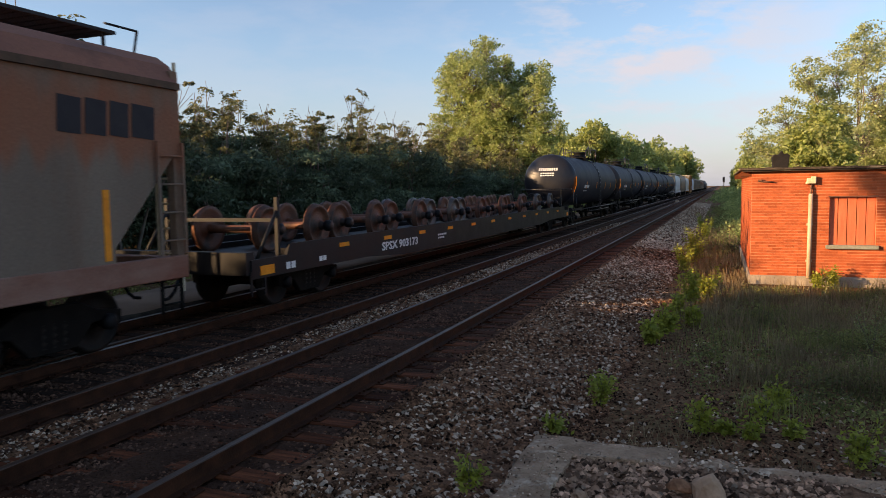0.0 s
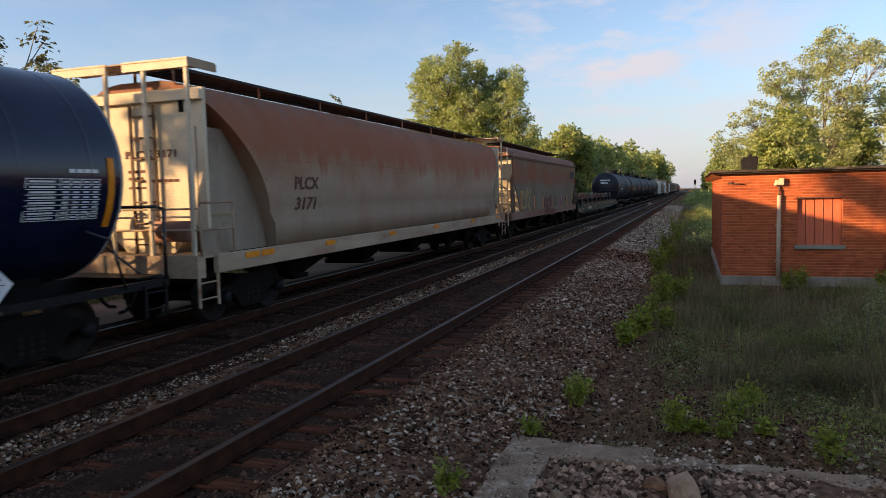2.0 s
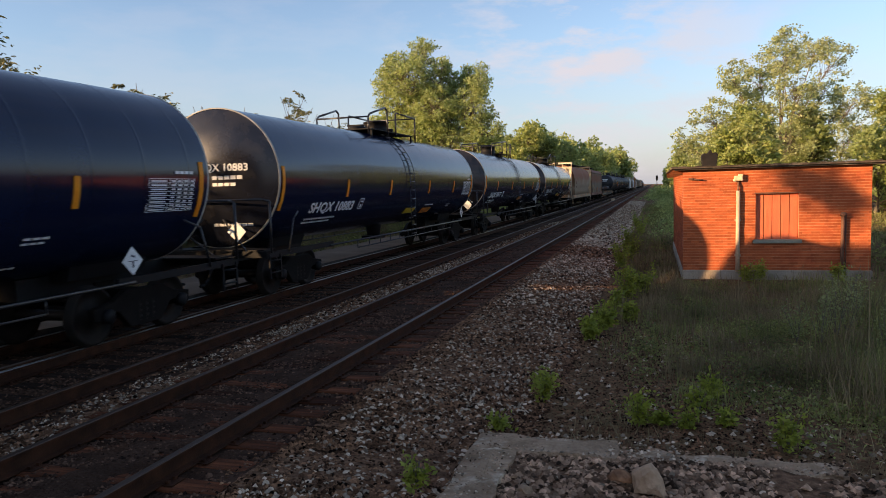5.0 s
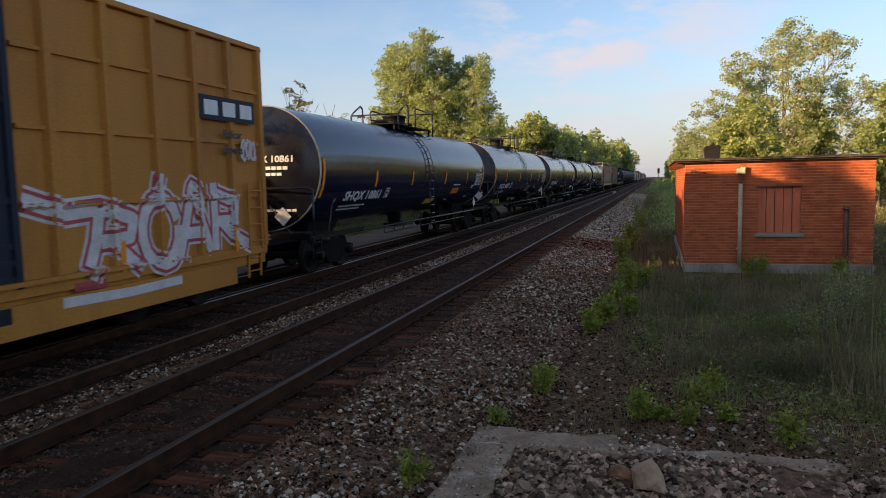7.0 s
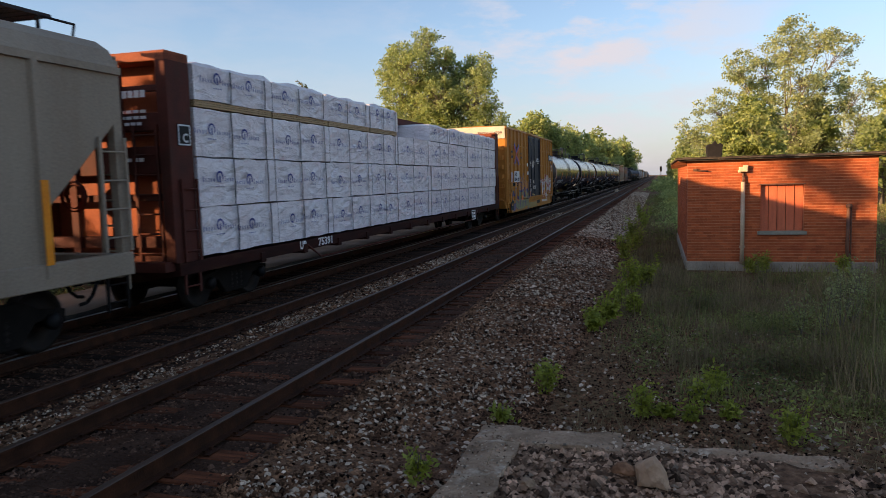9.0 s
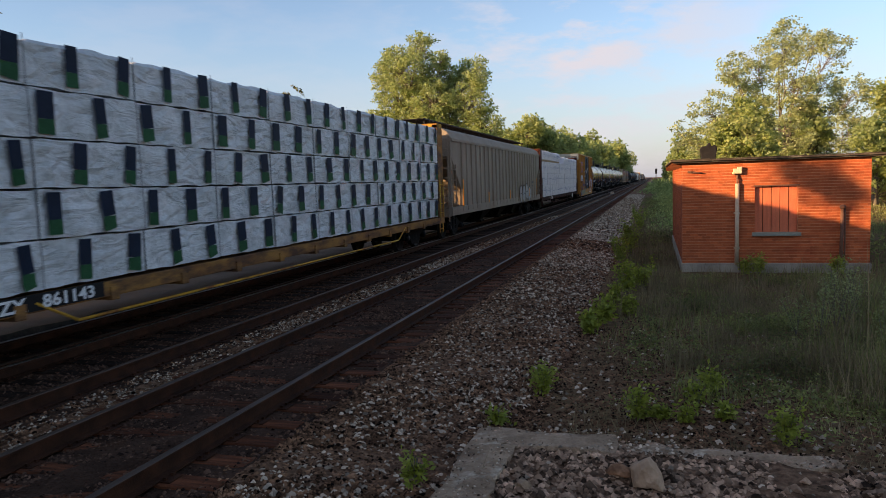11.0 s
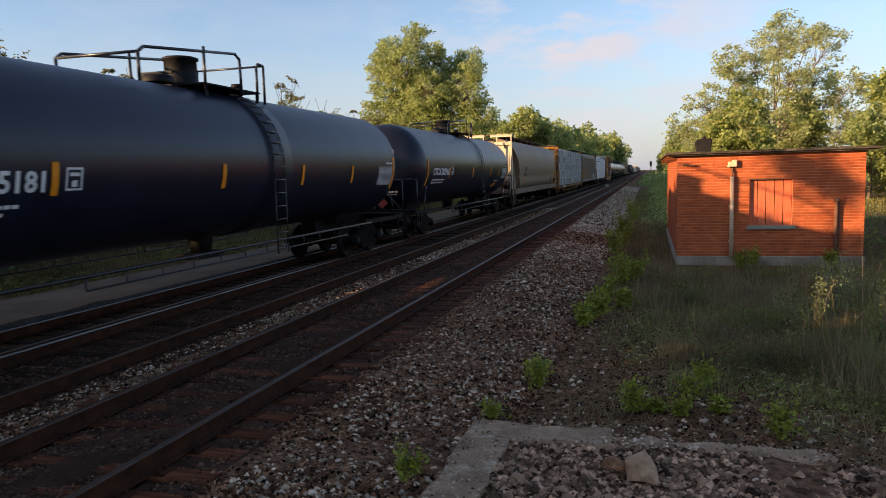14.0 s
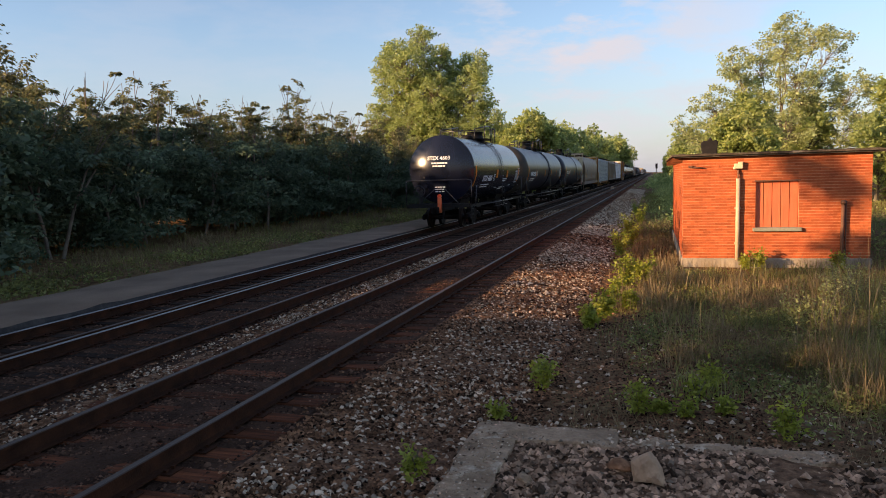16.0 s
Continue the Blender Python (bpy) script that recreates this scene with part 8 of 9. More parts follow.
# ---------------------------------------------------------------- flatcar with wheelsets
def wheel_flat(label, length):
    car = tagged(new("flatcar"), label, "freight car", group="freight train")
    h, W = length / 2, 1.5
    bm = bmesh.new()
    quad_box(bm, 0, 0, 0.98, 2 * W - 0.13, length - 0.3, 0.1)
    part("deck", bm, M_FLAT, car)
    for s in (-1, 1):
        bm = bmesh.new()
        prism(bm, [(-h + 0.1, 1.06), (-h + 1.2, 1.06), (-h + 1.3, 1.27), (h - 1.3, 1.27), (h - 1.2, 1.06), (h - 0.1, 1.06), (h - 0.1, 0.72), (h - 4.5, 0.72), (h - 6.5, 0.60), (-h + 6.5, 0.60), (-h + 4.5, 0.72), (-h + 0.1, 0.72)], "x", s * (W - 0.06), s * W)
        part("side_sill", bm, M_FLAT, car, "black fishbelly side sill")
        bm = bmesh.new()
        quad_box(bm, s * (W - 0.35), 0, 1.09, 0.14, length - 3.2, 0.12)
        part("wheel_rack", bm, M_FLAT, car)
    for e in (-1, 1):
        bm = bmesh.new()
        quad_box(bm, 0, e * (h - 0.1), 1.0, 2.94, 0.24, 0.4)
        part("end_sill", bm, M_FLAT, car)
        bm = bmesh.new()
        for x in (-1.3, 1.3):
            rod(bm, (x, e * (h - 0.5), 1.0), (x, e * (h - 1.2), 1.9), 0.035, seg=6)
            quad_box(bm, x, e * (h - 1.2), 1.6, 0.07, 0.07, 1.1)
        quad_box(bm, 0, e * (h - 1.2), 1.72, 2.5, 0.05, 0.07)
        part("end_stake", bm, M_FLAT, car, "black end stakes")
        ladder("stirrup_step", car, M_FLAT, W - 0.02, e * (h - 0.3) - 0.2, e * (h - 0.3) + 0.2, 0.42, 0.85, 2)
        patch("reflective_strip", car, M_YELLOW, side_place(W + 0.004, e * (h - 0.55), 0.77), -0.2, 0, 0.42, 0.17, "amber reflective patch")
    for k in range(11):
        y = -h + 3.2 + (length - 6.4) * k / 10
        patch("reflective_strip", car, M_YELLOW, side_place(W + 0.004, y, 1.05), 0, 0, 0.42, 0.09, "amber reflective strip")
    lettering("SPSX 903173", 0.20, car, M_WHITE, side_place(W + 0.004, -8.9, 0.80), "reporting_mark", "white stencilled lettering", width=2.2)
    bars("small_print", car, M_WHITE, side_place(W + 0.004, -5.2, 0.86), [(0, 0.06, 0.7, 0.05), (0, -0.03, 0.5, 0.05), (-6.6, -0.03, 0.3, 0.1), (-7.8, -0.06, 0.35, 0.13)])
    rng = random.Random(4)
    n = 18
    for i in range(n):
        y = -h + 1.9 + (length - 3.8) * i / (n - 1)
        mesh = WHEEL_RUST if rng.random() < 0.6 else WHEEL_OLD
        zz = 1.04 + 0.46
        ax = part("wheelset", AXLE_RUST, None, car, "rusty loose wheelset", at=pose(0.14 if i % 2 else -0.14, y, zz))
        for s in (-1, 1):
            part("wheel", mesh, None, ax, at=pose(s * GAUGE / 2, 0, 0, 0, 0, 0 if s > 0 else 180))
            part("bearing_cap", CAP, None, ax, at=pose(s * 1.02, 0, 0, 0, 0, 0 if s > 0 else 180))
    truck(car, -h + 2.7)
    truck(car, h - 2.7)
    ends_gear(car, h + 0.4)
    return car


# ---------------------------------------------------------------- the train, front to rear: (car, y of its middle at the start)
SPEED = 20.4
TRAIN = []


def couple(car, front, rear):
    """front and rear: where its coupling faces are at the start."""
    TRAIN.append((car, (front + rear) / 2))
    return car


W_SIDE = 1.53
flat = couple(wheel_flat("long black flatcar loaded with rusty loose wheelsets", 28.3), 39.2, 9.7)

h1 = couple(flat_hopper("rust-streaked tan covered hopper with graffiti along its sill", 18.6, M_HOP1, M_HOP1ROOF, M_SILLRUST, False, 1, 1.35, 2.95, 1.52, 3.86, 0.6, M_ENDCREAM), 9.4, -10.5)
pl = side_place(W_SIDE + 0.004, 0, 0)
bm = bmesh.new()
for u, wd in ((0, 0.36), (0.42, 0.34), (0.82, 0.32), (1.2, 0.42)):
    stroke(bm, pl, [(7.12 + u, 3.26), (7.12 + u + wd, 3.24)], 0.46, 0.006)
part("owner_mark", bm, M_OWNER, h1, "dark block-shaped owner's mark")
scrawl(h1, pl, -7.2, 1.4, 2.2, 1.0, (M_GRAF_Y, M_DARKTEXT), 5, 4, 0.14)
for y in (-7.3, -4.3, -2.0, 0.6, 5.6, 7.75):
    patch("reflective_strip", h1, M_YELLOW, pl, y, 1.36, 0.11, 0.62 if abs(y) < 7 else 0.95, "amber reflective strip")
patch("label_box", h1, M_BLACK, pl, 5.15, 1.6, 0.36, 0.24, "small black data panel")

h2 = couple(round_hopper("tan curved-side covered hopper with brown stains", 20.46, M_HOP2, M_SILLPAINT, 2), -10.4, -31.3)
lettering("PLCX", 0.26, h2, M_BROWNTEXT, curved_place(-7.2, 2.42), "reporting_mark", "faded brown lettering", width=1.0)
lettering("3171", 0.26, h2, M_BROWNTEXT, curved_place(-7.1, 2.0), "reporting_mark", "faded brown lettering", width=0.85)
lettering("PLCX 3171", 0.13, h2, M_BROWNTEXT, end_place(-0.35, -9.76, 3.0), "reporting_mark", "faded brown lettering", width=1.1)
bars("small_print", h2, M_BROWNTEXT, end_place(-0.3, -9.757, 2.62), [(0, 0.12, 0.4, 0.05), (0, 0.0, 0.35, 0.05), (0.5, -0.05, 0.6, 0.05), (0, -0.16, 0.45, 0.04)])
for y in (-9.0, -8.5, -6.0, -2.5, 1.0, 5.0, 8.6):
    patch("reflective_strip", h2, M_YELLOW, side_place(1.535, y, 1.18), 0, 0, 0.42, 0.11, "amber reflective strip")

tank_marks = ["SHQX 10461", "SHQX 10477", "SHQX 10883", "SHQX 10877", "SHQX 10861"]
TOP_RAILS = [(-2.4, -0.75, 0.0, 2.0), (-4.1, -0.1, 0.75, 1.15), (-1.9, -0.25, 0.5, 2.5), (-4.1, -0.1, 0.75, 1.15), (-1.3, -0.27, 0.46, 2.53)]
LADDERS = [-0.75, -0.3, -0.3, -0.3, -0.3]
HOUSES = [0.4, -1.3, 0.9, -1.3, 0.6]
FRONTS = [0.35, 0.35, 0.35, 0.35, 0.35]
tank_mids = [-40.95 - 19.41 * k for k in range(5)]
SEALS = [((0.1, 1.50, 1.0, "yellow"), (1.8, 1.42, 1.0, "orange")), ((1.6, 1.52, 1.0, "orange"),), ((0.3, 1.50, 1.0, "yellow"), (2.2, 1.45, 1.0, "orange")), ((1.6, 1.52, 1.0, "orange"),), ((0.55, 1.45, 1.0, "yellow"), (3.35, 1.75, 0.95, "orange"))]
for i in range(5):
    pitch, cyl = 19.41, 8.6
    c = couple(tank_car("glossy blue-black tank car with white stencilled lettering", pitch, M_TANK, tank_marks[i], bands=15, mark_y=-6.95, mark_w=2.55, rails=TOP_RAILS[i], house_y=HOUSES[i], ladder_y=LADDERS[i],
                        headmat=M_HEADGLOSS, cyl=cyl, depth=0.34, sharp=True, tapes=(-8.45, (-5.04, -5.78, -5.04, -5.78, -5.04)[i], -1.85, 2.0, 5.2, 8.38 - FRONTS[i]), rim=M_RIM, front=FRONTS[i]), tank_mids[i] + pitch / 2, tank_mids[i] - pitch / 2)
    tank_extras(c, pitch, 7.02 - FRONTS[i], seals=SEALS[i])
    lettering(tank_marks[i], 0.16, c, M_WHITE, head_place(-0.35, 2.78, cyl, 0.34, True), "reporting_mark", "white stencilled lettering", width=1.25)
    bars("small_print", c, M_WHITE, head_place(0.0, 2.6, cyl, 0.34, True), [(0.1, 0.0, 0.7, 0.08), (0.1, -0.14, 0.55, 0.07), (0.0, -1.0, 0.9, 0.06)])

bx = couple(boxcar("ochre yellow boxcar with a dark sliding door and graffiti", 16.9, M_BOXYEL, M_BOXDOOR), -129.2, -147.3)
pl = side_place(1.59, 0, 0)
bm = bmesh.new()
stroke(bm, pl, [(-6.42, 3.02), (-6.05, 3.3), (-5.84, 3.48), (-5.78, 3.6), (-5.86, 3.74), (-6.1, 3.9), (-6.45, 4.14)], 0.18, 0.006)
stroke(bm, pl, [(-5.1, 3.0), (-5.45, 3.26), (-5.68, 3.44), (-5.76, 3.58), (-5.68, 3.72), (-5.45, 3.88), (-5.12, 4.12)], 0.18, 0.004)
part("emblem", bm, M_BLUE, bx, "blue half of a crossed emblem")
bm = bmesh.new()
stroke(bm, pl, [(-6.45, 3.2), (-6.05, 3.42), (-5.78, 3.58), (-5.5, 3.74), (-5.12, 3.92)], 0.14, 0.010)
stroke(bm, pl, [(-6.48, 3.98), (-6.05, 3.72), (-5.78, 3.56), (-5.5, 3.40), (-5.1, 3.18)], 0.14, 0.009)
part("emblem", bm, M_RED, bx, "red half of a crossed emblem")
lettering("next\nload", 0.19, bx, M_DARKTEXT, side_place(1.594, -7.4, 3.62), "slogan", "brown lettering", width=0.55)
lettering("any\nroad", 0.16, bx, M_DARKTEXT, side_place(1.594, -4.63, 3.6), "slogan", "brown lettering", width=0.45)
patch("number_panel", bx, M_WHITE, pl, -6.54, 2.05, 1.5, 0.6, "white painted number panel")
lettering("FBOX", 0.20, bx, M_DARKTEXT, side_place(1.60, -6.5, 2.38), "reporting_mark", "black lettering", width=0.72)
lettering("5042 29", 0.20, bx, M_DARKTEXT, side_place(1.60, -6.5, 2.10), "reporting_mark", "black lettering", width=1.3)
M_CREAMTOP = surface("chalky_cream_paint", (0.58, 0.52, 0.40), (0.70, 0.64, 0.50), 2, 0.7, 0, 0.05, 40, spec=0.2)
M_GRAF_O = surface("orange_spray", (0.55, 0.20, 0.04), (0.65, 0.27, 0.06), 5, 0.6, 0, 0.02, 40)
BOX_POSTS = [-8.45 + 0.12 + (16.9 - 0.24) * k / 16 for k in range(17)]


def box_skin(u, v):
    """How far the side of the boxcar stands out at u along it and the height v."""
    if -1.87 < u < 2.49 and v > 1.03:
        x = 1.56
        if any(abs(v - w) < 0.05 for w in DOOR_RIBS):
            x = 1.588
        if any(abs(u - w) < 0.06 for w in (-1.82, 0.31, 2.44)):
            x = 1.602
        return x
    x = 1.5
    if v > 1.06:
        for w in BOX_POSTS:
            if (w < -2.07 or w > 2.69) and abs(u - w) < 0.10:
                x = max(x, 1.5 + 0.085 * min(1.0, (0.10 - abs(u - w)) / 0.04))
        if any(abs(v - w) < 0.034 for w in (2.05, 3.05, 4.05)):
            x = max(x, 1.55)
    elif v > 0.88:
        x = 1.583
    else:
        x = 1.573
    if 1.05 < v < 1.13 and -3.9 < u < 4.7:
        x = 1.654
    return x


def spray(bm, pts, width, d, skin=box_skin):
    """A sprayed stroke of even width that hugs the side of a car."""
    dense = [Vector(pts[0])]
    for a, b in zip(pts[:-1], pts[1:]):
        a, b = Vector(a), Vector(b)
        n = max(1, int((b - a).length / 0.045))
        dense += [a.lerp(b, (k + 1) / n) for k in range(n)]
    lanes = max(2, int(width / 0.045))
    prev = None
    for k, p in enumerate(dense):
        t = (dense[min(len(dense) - 1, k + 2)] - dense[max(0, k - 2)]).normalized()
        nrm = Vector((-t.y, t.x))
        cur = []
        for q in range(lanes + 1):
            w = p + nrm * width * (q / lanes - 0.5)
            cur.append(bm.verts.new((skin(w.x, w.y) + d, w.x, w.y)))
        if prev:
            for q in range(lanes):
                bm.faces.new((prev[q], prev[q + 1], cur[q + 1], cur[q]))
        prev = cur


def letter(strokes, u, v, w, h, layers, label, car=bx, skin=box_skin):
    """One painted letter: its strokes in a unit box, drawn in layers (material, width) from the outline inwards."""
    owner = car
    for k, (mat, width) in enumerate(layers):
        bm = bmesh.new()
        for st_ in strokes:
            spray(bm, [(u + a * w, v + b * h) for a, b in st_], width, 0.004 + 0.004 * k, skin)
        ob = part("graffiti_letter" if k == 0 else "letter_fill", bm, mat, owner, label if k == 0 else "")
        owner = ob if k == 0 else owner


RING = [(0.5 + 0.46 * math.cos(a), 0.5 + 0.46 * math.sin(a)) for a in [0.3 + 6.1 * k / 14 for k in range(15)]]
WILD = [
    ([[(-0.75, 1.0), (-0.2, 0.82), (0.35, 0.86)], [(0.3, 0.86), (0.22, 0.45), (0.05, 0.0)], [(0.3, 0.86), (0.85, 0.70), (0.78, 0.46), (0.3, 0.44)], [(0.45, 0.44), (0.9, 0.05)]], 3.55, 1.25),
    ([RING, [(0.45, 1.0), (0.55, 1.28)]], 4.75, 0.95),
    ([[(0.0, 0.05), (0.25, 0.6), (0.45, 1.12), (0.7, 0.6), (0.95, 0.1)], [(0.2, 0.42), (0.8, 0.42)]], 5.65, 0.95),
    ([[(0.1, 1.15), (0.12, 0.6), (0.1, 0.1)], [(0.1, 1.0), (0.75, 0.85), (0.7, 0.55), (0.12, 0.55)], [(0.35, 0.52), (0.7, 0.3), (1.25, 0.12)]], 6.6, 0.95),
]
for shape, u, w in WILD:
    letter(shape, u, 0.98, w, 1.15, ((M_GRAF_W, 0.40), (M_GRAF_R, 0.31), (M_GRAF_W, 0.20)), "white angular sprayed letter with a red outline")
# the rusted hopper: block letters across side and sill, a bubble tag, quick line tags
M_GRAF_ROSE = surface("dull_rose_spray", (0.17, 0.042, 0.034), (0.235, 0.070, 0.055), 3, 0.7, 0, 0.05, 30, extra=(0.20, 0.10, 0.07), extra_at=(0.56, 0.76), extra_scale=2.5, spec=0.15)
M_GRAF_INK = surface("black_spray", (0.018, 0.012, 0.012), (0.035, 0.024, 0.022), 5, 0.7, 0, 0.02, 40, spec=0.15)
M_GRAF_PALE = surface("grey_pink_spray", (0.27, 0.20, 0.165), (0.34, 0.26, 0.22), 5, 0.7, 0, 0.02, 40, spec=0.15)


def hopper_side(u, v):
    return W_SIDE + (0.046 if v < 1.335 else 0.0)


BLOCKS = [
    ([[(0.95, 0.86), (0.4, 0.95), (0.05, 0.6), (0.1, 0.15), (0.6, 0.0), (0.92, 0.2), (0.9, 0.45), (0.5, 0.45)]], -1.55, 0.52, 0.86),
    ([[(0.1, 0.0), (0.1, 1.0)], [(0.85, 1.0), (0.15, 0.5), (0.95, 0.0)]], -0.85, 0.5, 0.84),
    ([[(0.95, 0.95), (0.1, 0.95), (0.1, 0.02), (0.98, 0.02)], [(0.1, 0.5), (0.8, 0.5)]], -0.15, 0.5, 0.86),
    ([[(0.1, 1.08), (0.12, 0.0), (1.5, 0.05)]], 0.55, 0.5, 0.92)]
for shape, u, w, h in BLOCKS:
    letter(shape, u, 1.03, w, h, ((M_GRAF_INK, 0.27), (M_GRAF_ROSE, 0.20)), "dull rose sprayed block letter with a black outline", h1, hopper_side)
for shape, u, w, h in (
        ([[(0.1, 0.0), (0.12, 0.75)], [(0.12, 0.55), (0.5, 0.8), (0.85, 0.55), (0.9, 0.0)]], 2.85, 0.32, 0.5),
        ([[(0.5, 0.0), (0.1, 0.3), (0.5, 0.62), (0.9, 0.3), (0.5, 0.0)]], 3.3, 0.3, 0.52),
        ([[(0.3, 0.85), (0.35, 0.45), (0.3, 0.0)], [(0.1, 1.05), (0.5, 1.15)]], 3.72, 0.3, 0.5),
        ([[(0.4, 1.15), (0.45, 0.5), (0.6, 0.0), (1.0, 0.05)], [(0.0, 0.8), (0.95, 0.85)]], 4.02, 0.34, 0.5)):
    letter(shape, u, 1.40, w, h, ((M_GRAF_PALE, 0.26), (M_GRAF_MAROON, 0.17)), "small maroon bubble letter with a pale outline", h1, hopper_side)
for name, u, strokes, mat, width in (
        ("tag", 1.55, [[(0.0, 1.72), (0.28, 1.74)], [(0.14, 1.72), (0.12, 1.52)], [(0.5, 1.68), (0.36, 1.66), (0.34, 1.54), (0.5, 1.54), (0.5, 1.61)], [(0.62, 1.72), (0.62, 1.54)], [(0.8, 1.78), (0.76, 1.62)], [(0.1, 1.44), (0.62, 1.46)]], M_GRAF_INK, 0.022),
        ("tag", 1.32, [[(0.0, 1.92), (0.3, 1.78)], [(0.16, 1.98), (0.12, 1.74)], [(0.02, 1.78), (0.3, 1.9)]], M_GRAF_ROSE, 0.03),
        ("tag", 1.85, [[(0.0, 1.24), (0.18, 1.26), (0.02, 1.1), (0.22, 1.1)], [(0.34, 1.26), (0.3, 1.16), (0.42, 1.1), (0.48, 1.22), (0.34, 1.26)], [(0.6, 1.26), (0.6, 1.09)], [(0.74, 1.26), (0.74, 1.09)]], M_BROWNTEXT, 0.03),
        ("bubble_tag", -4.7, [[(0.9, 1.55), (0.55, 1.42), (0.2, 1.6), (0.25, 2.0), (0.6, 2.1), (0.9, 1.95)], [(1.1, 1.42), (1.05, 1.9), (1.35, 2.1), (1.6, 1.9), (1.65, 1.45)], [(1.7, 1.9), (2.0, 2.08), (2.25, 1.85), (2.3, 1.45), (1.95, 1.4)]], M_GRAF_PALE, 0.045)):
    bm = bmesh.new()
    for st_ in strokes:
        spray(bm, [(u + a, b) for a, b in st_], width, 0.005, hopper_side)
    part(name, bm, mat, h1, "quick line tag" if name == "tag" else "pale outline of bubble letters")
# tall letters: violet outline, orange above the ledge, lime below it
rg = random.Random(9)
for k, (shape, u, w) in enumerate((
        ([[(0.95, 0.72), (0.6, 0.86), (0.2, 0.72), (0.05, 0.4), (0.25, 0.12), (0.9, 0.06)]], -6.1, 0.75),
        ([[(0.0, 0.0), (0.06, 0.5), (0.2, 0.92), (0.5, 1.0), (0.8, 0.9), (0.92, 0.5), (0.95, 0.0)], [(0.1, 0.35), (0.9, 0.35)]], -5.1, 0.55),
        ([[(0.05, 0.0), (0.05, 0.6), (0.1, 1.0), (0.5, 0.6), (0.9, 1.0), (0.95, 0.6), (0.95, 0.0)]], -4.3, 0.6),
        ([[(0.0, 0.0), (0.1, 0.6), (0.4, 1.02), (0.75, 0.6), (0.95, 0.0)], [(0.2, 0.3), (0.8, 0.3)]], -3.45, 0.55),
        ([[(0.0, 0.95), (0.05, 0.4), (0.15, 0.0)], [(0.6, 0.9), (0.7, 0.4), (0.95, 0.0), (0.3, 0.0)]], -2.62, 0.5))):
    v0, h0 = 0.62, 1.62 + rg.uniform(-0.08, 0.08)
    own = bx
    bm = bmesh.new()
    for st_ in shape:
        spray(bm, [(u + a * w, v0 + b * h0) for a, b in st_], 0.47, 0.004)
    own = part("graffiti_letter", bm, M_GRAF_P, bx, "tall sprayed letter with a violet outline, orange top and lime foot")
    for mat, lo, hi, d in ((M_GRAF_G, 0.0, 0.60, 0.008), (M_GRAF_O, 0.60, 1.2, 0.008)):
        bm = bmesh.new()
        for st_ in shape:
            run = []
            fine = [Vector(p).lerp(Vector(q), f / 8) for p, q in zip(st_[:-1], st_[1:]) for f in range(8)] + [Vector(st_[-1])]
            for p in fine + [None]:
                if p is not None and lo <= p.y <= hi:
                    run.append((u + p.x * w, v0 + p.y * h0))
                else:
                    if len(run) > 2:
                        spray(bm, run, 0.31, d)
                    run = []
        if len(bm.verts):
            part("letter_fill", bm, mat, own)
        else:
            bm.free()
# violet and lime clouds behind and between the letters, running on below the door
for mat, pts, width in ((M_GRAF_P, [(-6.9, 0.66), (-6.2, 0.70)], 0.40), (M_GRAF_P, [(-6.6, 1.4), (-6.15, 1.45)], 0.30), (M_GRAF_G, [(-5.6, 0.68), (-4.6, 0.62), (-3.4, 0.66)], 0.26), (M_GRAF_Y, [(-2.0, 0.62), (-0.4, 0.60), (1.0, 0.60)], 0.30),
                        (M_GRAF_P, [(-1.7, 1.28), (-0.9, 1.32)], 0.42), (M_GRAF_Y, [(-0.6, 1.22), (0.2, 1.2)], 0.12), (M_GRAF_B, [(1.1, 0.72), (2.3, 0.72)], 0.2), (M_GRAF_W, [(3.1, 0.74), (4.4, 0.70), (5.6, 0.72)], 0.14), (M_GRAF_R, [(3.3, 0.92), (3.9, 0.90)], 0.12),
                        (M_GRAF_B, [(-6.5, 1.93), (-5.1, 1.93)], 0.22), (M_GRAF_B, [(-4.75, 2.03), (-4.42, 2.03)], 0.34)):
    bm = bmesh.new()
    spray(bm, pts, width, 0.003)
    part("paint_smear", bm, mat, bx)
bm = bmesh.new()
for p, t in (([(-7.1, 0.55), (-7.1, 1.0), (-7.1, 1.45)], 0.80), ([(-7.1, 1.4), (-7.08, 1.55), (-7.06, 1.66)], 0.56), ([(-7.06, 1.62), (-7.06, 1.85), (-7.05, 2.02)], 0.34)):
    spray(bm, p, t, 0.006)
blot = part("graffiti", bm, M_GRAF_B, bx, "dark teal bottle shape sprayed on the side")
for p, t in (([(-7.36, 1.22), (-6.84, 1.24)], 0.17), ([(-7.2, 0.84), (-6.95, 0.85)], 0.14)):
    bm = bmesh.new()
    spray(bm, p, t, 0.012)
    part("paint_patch", bm, M_GRAF_O, blot, "orange patch")
